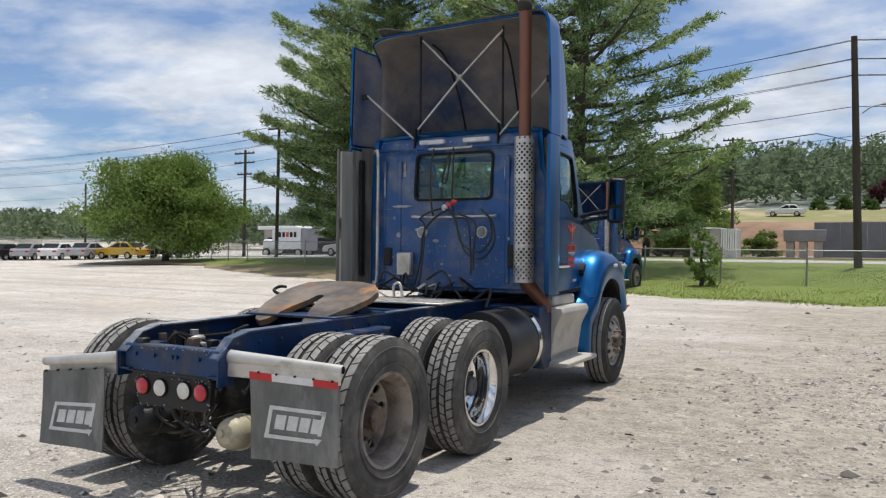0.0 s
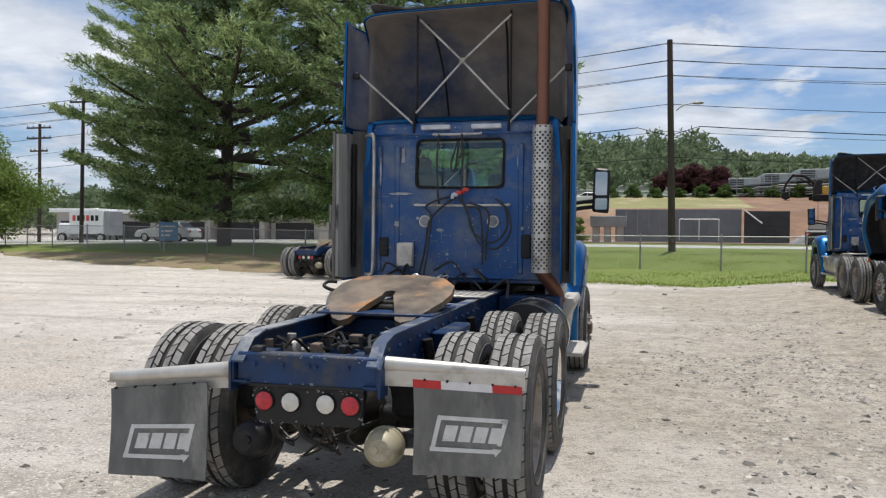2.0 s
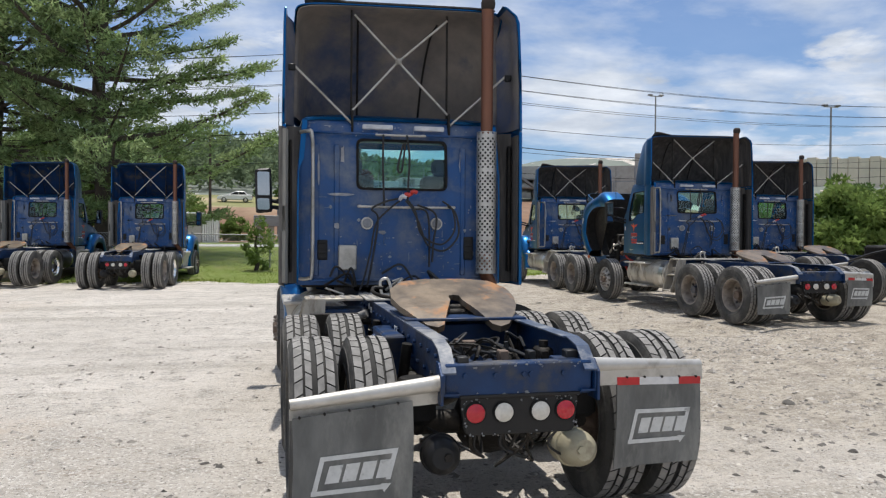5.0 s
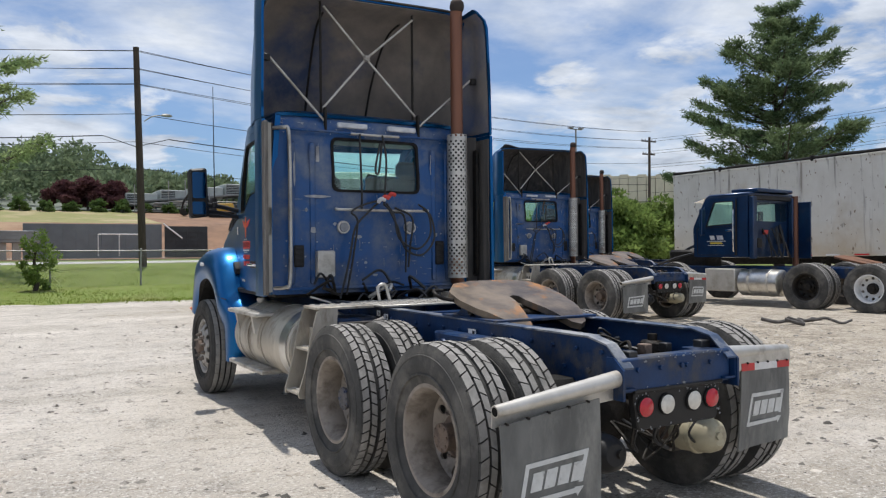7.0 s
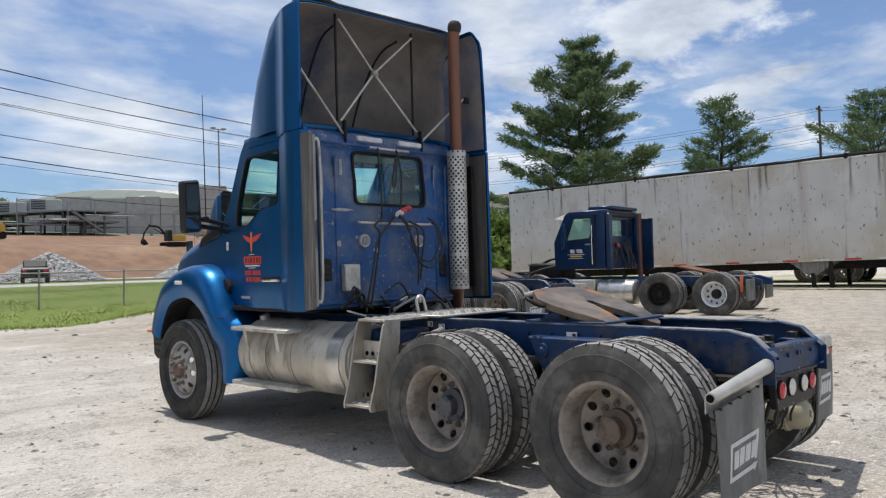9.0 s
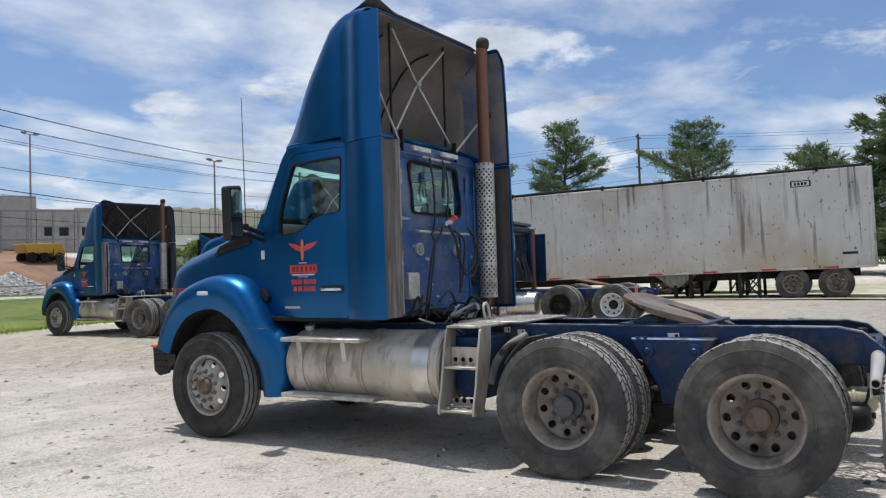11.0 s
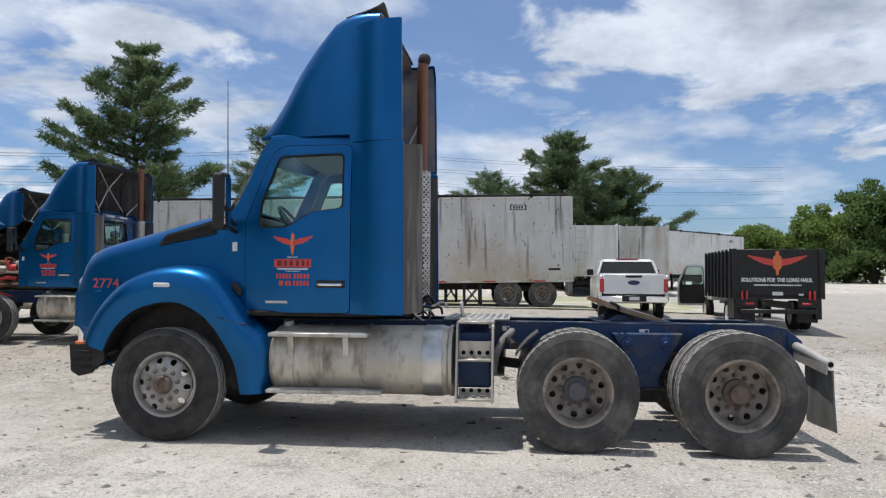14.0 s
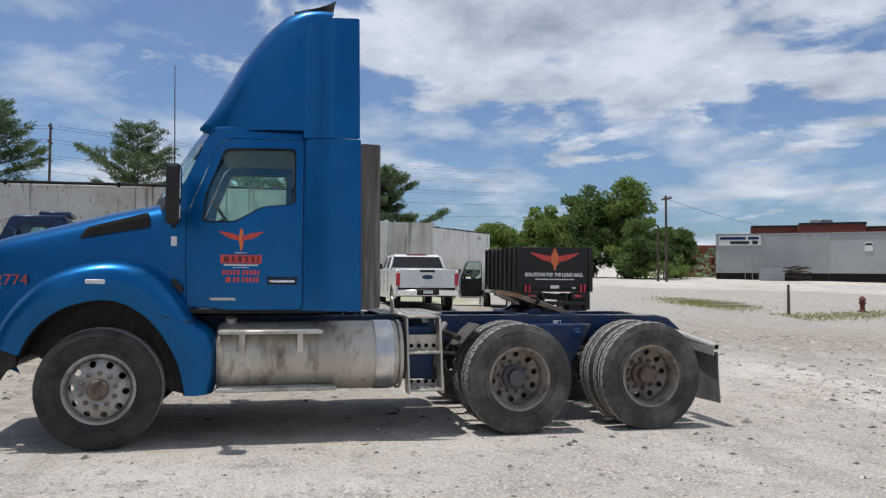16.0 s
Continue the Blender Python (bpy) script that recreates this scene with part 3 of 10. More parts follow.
# ---- the tractor trucks ----
TREAD_R, RIM_R = 0.52, 0.29


def tyre_mesh(rows, blocks, seed, width=0.275, fill=0.8, skew_by=0.25, groove=0.010, centre=0.0):
    """A truck tyre about the X axis: carcass, with cut tread blocks standing on it."""
    bm = bmesh.new()
    turn = Matrix.Rotation(radians(90), 4, "Y")
    w, r = width / 2, TREAD_R
    prof = [(RIM_R - 0.005, -w * 0.72), (RIM_R + 0.02, -w * 0.84), (RIM_R + 0.09, -w * 1.0), (RIM_R + 0.15, -w * 0.99), (r - 0.045, -w * 0.93), (r - 0.020, -w * 0.86),
            (r - 0.017, -w * 0.4), (r - 0.016, 0), (r - 0.017, w * 0.4), (r - 0.020, w * 0.86), (r - 0.045, w * 0.93), (RIM_R + 0.15, w * 0.99),
            (RIM_R + 0.09, w * 1.0), (RIM_R + 0.02, w * 0.84), (RIM_R - 0.005, w * 0.72)]
    lathe(bm, prof, turn, 64)
    # groove floors get their own slot, darkened as the shallow cuts hold little shade
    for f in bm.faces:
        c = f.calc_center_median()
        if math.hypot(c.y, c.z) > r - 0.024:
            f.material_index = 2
    rng = random.Random(seed)
    span = 2 * w * 0.86
    for j in range(rows):
        a0, a1 = -span / 2 + span * j / rows, -span / 2 + span * (j + 1) / rows
        gap = groove
        off = 0.5 * (j % 2) + rng.uniform(-0.1, 0.1)
        for k in range(blocks):
            t0, t1 = (k + off) / blocks * 2 * math.pi, (k + off + fill) / blocks * 2 * math.pi
            skew = skew_by * (1 if j % 2 else -1) * (t1 - t0)
            quad = []
            for rr, inset in ((r - 0.02, 0.0), (r, 0.003)):
                lo, hi = a0 + gap / 2 + inset + (centre if j == rows // 2 else 0.0), a1 - gap / 2 - inset - (centre if j == rows // 2 - 1 else 0.0)
                # the outer rows run down over the shoulder as lugs
                if inset == 0.0 and j == 0:
                    lo = -w * 0.955
                if inset == 0.0 and j == rows - 1:
                    hi = w * 0.955
                for a, t, s in ((lo, t0, skew), (hi, t0, -skew), (hi, t1, -skew), (lo, t1, skew)):
                    rim_drop = 0.01 * (abs(a) / (span / 2)) ** 4 + (0.022 if abs(a) > w * 0.95 else 0.0)
                    quad.append(bm.verts.new((a, (rr - rim_drop) * math.cos(t + s), (rr - rim_drop) * math.sin(t + s))))
            for f in ((4, 5, 6, 7), (0, 1, 5, 4), (1, 2, 6, 5), (2, 3, 7, 6), (3, 0, 4, 7)):
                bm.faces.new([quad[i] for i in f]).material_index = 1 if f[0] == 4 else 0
    # raised rings on the side walls
    for s in (-1, 1):
        lathe(bm, [(RIM_R + 0.052, s * w * 0.93), (RIM_R + 0.056, s * w * 1.0), (RIM_R + 0.064, s * w * 1.0), (RIM_R + 0.068, s * w * 0.96)], turn, 48)
        lathe(bm, [(r - 0.075, s * w * 0.97), (r - 0.072, s * w * 1.0), (r - 0.066, s * w * 0.995), (r - 0.062, s * w * 0.94)], turn, 48)
    bmesh.ops.recalc_face_normals(bm, faces=bm.faces[:])
    me = bpy.data.meshes.new("tyre")
    bm.to_mesh(me)
    bm.free()
    return me


def wheel_disc(kind):
    """The metal of a wheel about X, facing +X: 'front' stands out, 'dish' is the deep outer dual."""
    bm = bmesh.new()
    turn = Matrix.Rotation(radians(90), 4, "Y")
    w = 0.275 / 2 * 0.78
    # the rim barrel
    lathe(bm, [(RIM_R - 0.028, -w), (RIM_R + 0.012, -w), (RIM_R + 0.012, -w + 0.012), (RIM_R - 0.012, -w + 0.02), (RIM_R - 0.03, -0.03), (RIM_R - 0.03, 0.03),
               (RIM_R - 0.012, w - 0.02), (RIM_R + 0.012, w - 0.012), (RIM_R + 0.012, w), (RIM_R - 0.0, w + 0.004), (RIM_R - 0.012, w), (RIM_R - 0.03, w - 0.03), (RIM_R - 0.042, 0.03), (RIM_R - 0.042, -0.03), (RIM_R - 0.028, -w)], turn, 60)
    if kind == "front":
        face = [(RIM_R - 0.03, w - 0.055), (0.25, w - 0.02), (0.215, w + 0.012), (0.15, w + 0.03), (0.105, w + 0.03), (0.1, w + 0.02), (0.0, w + 0.02)]
        hole_c, hole_r, hub_out = 0.217, 0.029, 0.05
    else:
        face = [(RIM_R - 0.035, -w + 0.05), (0.25, -w + 0.035), (0.215, -w + 0.015), (0.175, -w + 0.005), (0.13, -w + 0.005), (0.1, -w + 0.02), (0.0, -w + 0.02)]
        hole_c, hole_r, hub_out = 0.213, 0.029, 0.2

    def depth(r):
        return lerp(-r, [(-f[0], f[1]) for f in face])
    # the disc as a sheet with ten round openings
    outline = [((RIM_R - 0.038) * math.cos(2 * math.pi * i / 60), (RIM_R - 0.038) * math.sin(2 * math.pi * i / 60)) for i in range(60)]
    holes = []
    for k in range(10):
        a = 2 * math.pi * (k + 0.5) / 10
        c = (hole_c * math.cos(a), hole_c * math.sin(a))
        holes.append([(c[0] + hole_r * math.cos(2 * math.pi * i / 10), c[1] + hole_r * math.sin(2 * math.pi * i / 10)) for i in range(10)])
    sheet(bm, outline, holes, lambda a, b, t=0.0: (depth(math.hypot(a, b)) - t, a, b), 0.014, 0.03)
    return bm, depth, hub_out


def hub_mesh(kind, depth):
    bm = bmesh.new()
    turn = Matrix.Rotation(radians(90), 4, "Y")
    base = depth(0.1)
    if kind == "front":
        lathe(bm, [(0.085, base - 0.01), (0.085, base + 0.03), (0.075, base + 0.055), (0.05, base + 0.062), (0.0, base + 0.062)], turn, 28)
    else:
        lathe(bm, [(0.118, base - 0.01), (0.115, base + 0.03), (0.075, base + 0.045), (0.072, base + 0.10), (0.08, base + 0.105), (0.078, base + 0.118), (0.045, base + 0.125), (0.03, base + 0.118), (0.0, base + 0.118)], turn, 28)
        for k in range(8):
            a = math.pi * (k + 0.5) / 4
            cyl(bm, (base + 0.104, 0.062 * math.cos(a), 0.062 * math.sin(a)), (base + 0.126, 0.062 * math.cos(a), 0.062 * math.sin(a)), 0.009, seg=6)
    me = bpy.data.meshes.new("hub")
    bm.to_mesh(me)
    bm.free()
    return me


TYRE = {"lug": tyre_mesh(4, 36, 2, fill=0.90, skew_by=0.14, groove=0.008, centre=0.009), "steer": tyre_mesh(4, 30, 3, fill=0.975, skew_by=0.0), "plain": tyre_mesh(3, 28, 5, fill=0.9, skew_by=0.1), "rib": tyre_mesh(4, 46, 4, fill=0.85, skew_by=0.16, groove=0.009, centre=0.006)}
DISC = {}
for kind in ("front", "dish"):
    bm, depth, _ = wheel_disc(kind)
    me = bpy.data.meshes.new("wheel_disc_" + kind)
    bm.to_mesh(me)
    bm.free()
    DISC[kind] = (me, hub_mesh(kind, depth), depth(0.1425))
bm = bmesh.new()
lathe(bm, [(0.024, -0.004), (0.023, 0.012), (0.0165, 0.013), (0.016, 0.032), (0.009, 0.034), (0.009, 0.046), (0.0, 0.046)], Matrix.Rotation(radians(90), 4, "Y"), 6)
NUT = bpy.data.meshes.new("lug_nut")
bm.to_mesh(NUT)
bm.free()
NUT.materials.append(M["nut"])


def wheel(truck, x, y, z, kind, tread, disc_mat="rim", hub_mat="hub", side=1, spin=0.0, label="", nuts=False, size=1.0):
    """One wheel: the metal disc, with its tyre and hub. side: the way its outer face looks along X."""
    me, hub, face = DISC[kind]
    ob = link("wheel", me.copy(), disc_mat, truck, label, 40)
    ob.matrix_basis = pose(x, y, z, 0, 0, 0 if side > 0 else 180) @ pose(0, 0, 0, spin, 0, 0) @ Matrix.Diagonal((1, size, size, 1))
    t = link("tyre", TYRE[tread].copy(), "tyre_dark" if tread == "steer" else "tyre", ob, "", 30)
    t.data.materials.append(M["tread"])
    # black for the groove floors, standing for the shade between the blocks
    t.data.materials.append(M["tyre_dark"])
    h = link("hub", hub.copy(), hub_mat, ob, "", 40)
    if nuts:
        for k in range(10):
            a = 2 * math.pi * k / 10
            nut = new("lug_nut", NUT)
            nut.parent = ob
            nut.location = (face, 0.1425 * math.cos(a), 0.1425 * math.sin(a))
    return ob


def side_x(y, z):
    """Half the cab's width at a place on its side."""
    return lerp(y, [(3.15, 1.05), (3.6, 1.055), (4.0, 1.03), (4.35, 0.97), (4.65, 0.93)]) - 0.05 * max(0.0, (z - 2.0) / 0.8) ** 1.5


DOOR = rounded([(3.42, 1.17), (4.44, 1.17), (4.455, 1.62), (4.455, 2.02), (4.20, 2.66), (4.10, 2.735), (3.42, 2.735)], 0.05)
DOOR_GLASS = rounded([(3.50, 2.14), (3.79, 2.11), (4.03, 1.97), (4.31, 1.965), (4.29, 2.20), (4.12, 2.63), (3.50, 2.645)], 0.05)
BACK_GLASS = rounded([(-0.45, 2.14), (0.46, 2.14), (0.46, 2.63), (-0.45, 2.63)], 0.06)


def cab_parts(T):
    # side shells with their doors
    for s in (-1, 1):
        bm = bmesh.new()
        sheet(bm, rounded([(3.15, 1.17), (4.66, 1.17), (4.66, 2.06), (4.53, 2.20), (4.30, 2.70), (4.19, 2.83), (3.15, 2.83)], 0.04), [DOOR],
              lambda a, b, t=0.0: (s * (side_x(a, b) - t), a, b), 0.05)
        part("cab_side", bm, "blue", T)
        bm = bmesh.new()
        ring = [(a + (0.007 if a < 3.9 else -0.007), b + (0.007 if b < 1.9 else -0.007)) for a, b in DOOR]
        sheet(bm, ring, [DOOR_GLASS], lambda a, b, t=0.0: (s * (side_x(a, b) + 0.006 - 0.02 * smoothstep(0.03, 0.0, b - 1.17) - t), a, b), 0.05)
        door = part("door", bm, "blue", T)
        bm = bmesh.new()
        # the rubber round the glass
        cx, cz = sum(p[0] for p in DOOR_GLASS) / len(DOOR_GLASS), sum(p[1] for p in DOOR_GLASS) / len(DOOR_GLASS)
        grown = [(cx + (a - cx) * 1.016, cz + (b - cz) * 1.02) for a, b in DOOR_GLASS]
        small = [(cx + (a - cx) * 0.985, cz + (b - cz) * 0.975) for a, b in DOOR_GLASS]
        sheet(bm, grown, [small], lambda a, b, t=0.0: (s * (side_x(a, b) + 0.012 - t), a, b), 0.03)
        part("window_seal", bm, "rubber", door)
        bm = bmesh.new()
        sheet(bm, small, [], lambda a, b, t=0.0: (s * (side_x(a, b) - 0.012 - t), a, b), 0.004)
        part("window_pane", bm, "glass", door).visible_shadow = False
        bm = bmesh.new()
        hx = side_x(3.6, 1.44)
        box(bm, s * (hx + 0.0), s * (hx + 0.012), 3.47, 3.74, 1.405, 1.475, 0.005)
        part("handle_recess", bm, "black", door)
        bm = bmesh.new()
        tube(bm, smooth_path([(s * (hx + 0.005), 3.485, 1.435), (s * (hx + 0.045), 3.52, 1.437), (s * (hx + 0.048), 3.69, 1.437), (s * (hx + 0.005), 3.725, 1.437)], 4), 0.014, 8)
        part("handle", bm, "chrome", door, "worn chrome door handle")
        # emblem, name bars and small print
        g = lambda y, z: (s * (side_x(y, z) + 0.0085), y, z)

        def decal(name, pts, material, up=0.095):
            bm = bmesh.new()
            n = len(pts)
            sheet(bm, [(y, z + up) for y, z in pts], [], lambda a, b, t=0.0: (s * (side_x(a, b) + 0.0105 - t), a, b), 0.004, 0.05)
            part(name, bm, material, door)
        decal("emblem_wing", [(3.975, 1.735), (4.03, 1.765), (4.165, 1.79), (4.16, 1.777), (4.12, 1.757), (4.125, 1.748), (4.08, 1.735), (4.083, 1.726), (4.03, 1.713), (3.975, 1.70)], "decal_red")
        decal("emblem_wing", [(3.965, 1.735), (3.91, 1.765), (3.775, 1.79), (3.78, 1.777), (3.82, 1.757), (3.815, 1.748), (3.86, 1.735), (3.857, 1.726), (3.91, 1.713), (3.965, 1.70)], "decal_red")
        decal("emblem_body", [(3.99, 1.70), (3.985, 1.80), (3.97, 1.815), (3.955, 1.80), (3.95, 1.70), (3.96, 1.63), (3.97, 1.61), (3.98, 1.63)], "decal_orange")
        decal("rule", [(4.02, 1.597), (3.92, 1.597), (3.92, 1.591), (4.02, 1.591)], "white_tape")
        decal("name_bar", [(4.15, 1.575), (3.79, 1.575), (3.79, 1.50), (4.15, 1.50)], "decal_red")
        for k, (a, w2) in enumerate(((4.12, 0.055), (4.05, 0.04), (3.995, 0.045), (3.935, 0.04), (3.88, 0.04), (3.83, 0.03))):
            bm = bmesh.new()
            sheet(bm, [(a, 1.607), (a - w2 + 0.012, 1.607), (a - w2 + 0.012, 1.658), (a, 1.658)], [], lambda a2, b2, t=0.0: (s * (side_x(a2, b2) + 0.0125 - t), a2, b2), 0.004)
            part("letter_bar", bm, "decal_dark", door)
        decal("small_print", [(4.12, 1.49), (3.82, 1.49), (3.82, 1.478), (4.12, 1.478)], "white_tape")
        decal("rule", [(4.04, 1.466), (3.90, 1.466), (3.90, 1.461), (4.04, 1.461)], "white_tape")
        for z, cells in ((1.44, (4.13, 4.098, 4.066, 4.034, 4.002, 3.955, 3.923, 3.891, 3.859, 3.827)), (1.375, (4.10, 4.078, 4.035, 4.003, 3.96, 3.928, 3.896, 3.864, 3.832))):
            for a in cells:
                decal("number_bar", [(a, z), (a - 0.02, z), (a - 0.02, z - 0.045), (a, z - 0.045)], "decal_red")
        decal("model_bar", [(4.24, 1.245), (4.02, 1.245), (4.01, 1.222), (4.23, 1.222)], "alu", 0.04)
        decal("sticker", [(4.58, 1.83), (4.53, 1.83), (4.53, 1.745), (4.58, 1.745)], "white_tape", 0.0) if s < 0 else None
    # back wall with rounded corners
    bm = bmesh.new()

    def back_place(a, b, t=0.0):
        e = max(0.0, abs(a) - 0.90)
        return (a, 3.15 + 1.6 * e * e - 0.03 * smoothstep(2.55, 2.3, b) + 0.10 * smoothstep(2.66, 2.9, b) + t, b)
    sheet(bm, rounded([(-1.05, 1.17), (1.05, 1.17), (1.05, 2.66), (0.98, 2.83), (-0.98, 2.83), (-1.05, 2.66)], 0.05), [BACK_GLASS], back_place, 0.05, 0.1)
    backwall = part("back_wall", bm, "blue_back", T, "scuffed blue cab rear wall")
    for z0, z1 in ((1.20, 1.235), (2.675, 2.70)):
        bm = bmesh.new()
        box(bm, -0.92, 0.92, 3.085, 3.125, z0, z1, 0.012)
        part("stiffener", bm, "blue_back", backwall)
    for x in (-0.86, -0.66, 0.64, 0.80):
        bm = bmesh.new()
        box(bm, x - 0.028, x + 0.028, 3.108, 3.13, 1.26, 2.58, 0.01)
        part("stiffener", bm, "blue_back", backwall)
    bm = bmesh.new()
    outer = rounded([(-0.464, 2.126), (0.474, 2.126), (0.474, 2.644), (-0.464, 2.644)], 0.07)
    sheet(bm, outer, [rounded([(-0.44, 2.15), (0.45, 2.15), (0.45, 2.62), (-0.44, 2.62)], 0.06)], lambda a, b, t=0.0: (a, back_place(a, b)[1] - 0.018 + t, b), 0.03)
    part("window_seal", bm, "rubber", backwall)
    bm = bmesh.new()
    sheet(bm, BACK_GLASS, [], lambda a, b, t=0.0: (a, back_place(a, b)[1] + 0.015 + t, b), 0.004)
    part("window_pane", bm, "glass", backwall).visible_shadow = False
    # marker lamps in the brow, scrapes, vents, box, round sockets, grab bars
    for x in (-0.25, 0.28):
        bm = bmesh.new()
        box(bm, x - 0.155, x + 0.155, 3.10, 3.14, 2.735, 2.785, 0.008)
        part("reflector_strip", bm, "scuff", backwall, "scraped white reflective strip")
    for x, z, w, h in ((-0.60, 2.42, 0.022, 0.16), (0.62, 2.43, 0.02, 0.14), (-0.84, 2.32, 0.012, 0.16), (-0.62, 2.075, 0.16, 0.016), (-0.66, 1.76, 0.03, 0.035), (-0.44, 1.82, 0.02, 0.018),
                       (-0.20, 1.70, 0.045, 0.022), (-0.12, 1.45, 0.02, 0.015), (0.66, 1.72, 0.015, 0.025), (-0.02, 1.33, 0.03, 0.015), (-0.72, 1.95, 0.012, 0.02)):
        bm = bmesh.new()
        y = back_place(x, z)[1] - 0.003 - (0.014 if abs(abs(x) - 0.86) < 0.03 or abs(abs(x) - 0.65) < 0.04 else 0)
        rr = random.Random(int((x + 3) * 1000))
        vs = [bm.verts.new((x + w * math.cos(a) * rr.uniform(0.7, 1.1), y, z + h * math.sin(a) * rr.uniform(0.7, 1.1))) for a in [2 * math.pi * i / 11 for i in range(11)]]
        bmesh.ops.solidify(bm, geom=[bm.faces.new(vs[::-1])], thickness=0.003)
        part("scrape", bm, "scuff", backwall)
    # many small flakes and scratches over the wall
    wr = random.Random(88)
    bm = bmesh.new()
    for k in range(170):
        x, z = wr.uniform(-0.95, 0.95), wr.choice((wr.uniform(1.25, 2.1), wr.uniform(2.66, 2.80), wr.gauss(1.55, 0.2)))
        if z < 1.22 or z > 2.80 or (abs(x) < 0.5 and 2.1 < z < 2.66) or any(abs(x - q) < 0.04 for q in (-0.86, -0.66, 0.64, 0.80)):
            continue
        long, tall = (wr.uniform(0.003, 0.012), wr.uniform(0.003, 0.011)) if k % 5 else (wr.uniform(0.02, 0.06), 0.003) if k % 2 else (0.003, wr.uniform(0.02, 0.07))
        vs = []
        for a in (0.2, 1.3, 2.6, 3.8, 5.1):
            px, pz = x + long * wr.uniform(0.6, 1.3) * math.cos(a), z + tall * wr.uniform(0.6, 1.3) * math.sin(a)
            vs.append(bm.verts.new((px, back_place(px, pz)[1] - 0.0035, pz)))
        bm.faces.new(vs[::-1])
    bmesh.ops.solidify(bm, geom=bm.faces[:], thickness=0.002)
    tagged(part("flaked_paint", bm, "chips", backwall), kind="stuff")
    for x, z0, z1 in ((-0.80, 1.42, 1.62), (0.70, 1.42, 1.66)):
        bm = bmesh.new()
        box(bm, x - 0.05, x + 0.05, 3.095, 3.115, z0, z1, 0.008)
        vent = part("vent", bm, "black", backwall)
        for k in range(4):
            bm = bmesh.new()
            zz = z0 + (z1 - z0) * (k + 0.5) / 4
            box(bm, x - 0.04, x + 0.04, 3.085, 3.094, zz - 0.012, zz + 0.008, 0.003)
            part("slat", bm, "black", vent)
    bm = bmesh.new()
    box(bm, -0.645, -0.465, 3.035, 3.11, 1.32, 1.57, 0.012)
    part("junction_box", bm, "alu", backwall, "small dented aluminium box")
    for x in (-0.355, 0.36):
        bm = bmesh.new()
        cyl(bm, (x, 3.135, 1.79), (x, 3.09, 1.79), 0.066, 0.06, 24)
        part("socket_ring", bm, "alu", backwall)
        bm = bmesh.new()
        cyl(bm, (x, 3.092, 1.79), (x, 3.078, 1.79), 0.048, 0.042, 20)
        part("socket_cover", bm, "socket_grey", backwall)
    bm = bmesh.new()
    tube(bm, smooth_path([(-0.43, 3.10, 1.965), (-0.42, 3.03, 1.955), (0.0, 3.02, 1.95), (0.50, 3.03, 1.955), (0.51, 3.10, 1.965)], 5), 0.013, 8)
    part("hose_bar", bm, "alu", backwall)
    bm = bmesh.new()
    tube(bm, smooth_path([(-0.25, 3.14, 2.70), (-0.24, 3.08, 2.68), (0.2, 3.08, 2.68), (0.22, 3.14, 2.70)], 5), 0.012, 8)
    part("hose_bar", bm, "alu", backwall)
    bm = bmesh.new()
    tube(bm, smooth_path([(-1.02, 3.16, 2.69), (-0.95, 3.08, 2.69), (-0.905, 3.06, 2.63), (-0.90, 3.05, 2.0), (-0.905, 3.05, 1.32), (-0.94, 3.07, 1.24), (-1.02, 3.16, 1.23)], 6), 0.018, 10)
    part("grab_bar", bm, "alu", T, "long bent aluminium grab bar")
    # air hoses and leads, hanging in loops
    rr = random.Random(5)
    hoses = [[(-0.20, 3.06, 2.68), (-0.21, 3.02, 2.4), (-0.20, 3.02, 2.1), (-0.19, 3.05, 1.95)],
             [(0.04, 3.06, 2.68), (0.06, 3.02, 2.45), (0.05, 3.02, 2.2), (0.05, 3.05, 2.0)],
             [(0.0, 3.05, 2.04), (-0.15, 2.99, 1.93), (-0.28, 3.0, 1.78), (-0.33, 3.02, 1.5), (-0.40, 3.02, 1.22), (-0.44, 3.0, 1.12)],
             [(0.05, 3.0, 2.02), (0.12, 2.98, 1.9), (0.18, 2.98, 1.68), (0.38, 2.98, 1.58), (0.52, 2.98, 1.72), (0.5, 2.98, 1.93), (0.40, 3.0, 2.02)],
             [(0.06, 3.0, 2.0), (0.15, 2.97, 1.8), (0.24, 2.97, 1.58), (0.42, 2.97, 1.52), (0.56, 2.97, 1.68), (0.53, 2.98, 1.90), (0.45, 3.0, 1.97)],
             [(0.02, 3.0, 2.02), (0.1, 2.99, 1.94), (0.24, 3.0, 1.9), (0.27, 3.02, 1.6), (0.27, 3.03, 1.35)],
             [(0.14, 3.0, 1.98), (0.33, 3.0, 1.88), (0.31, 3.01, 1.6), (0.3, 3.03, 1.4)],
             [(-0.05, 3.0, 2.04), (-0.2, 2.98, 2.0), (-0.32, 2.99, 1.93), (-0.26, 2.99, 1.84), (-0.30, 3.01, 1.5), (-0.36, 3.03, 1.15)],
             [(0.0, 3.03, 2.6), (-0.06, 3.01, 2.35), (-0.02, 3.02, 2.32), (0.02, 3.03, 2.6)]]
    for h in hoses:
        bm = bmesh.new()
        tube(bm, smooth_path(h, 8), 0.0105, 6)
        part("air_hose", bm, "cable", T)
    for p, material in (((0.0, 3.0, 2.05), "decal_red"), ((0.07, 3.0, 2.08), "decal_red"), ((-0.04, 3.0, 2.03), "scuff")):
        bm = bmesh.new()
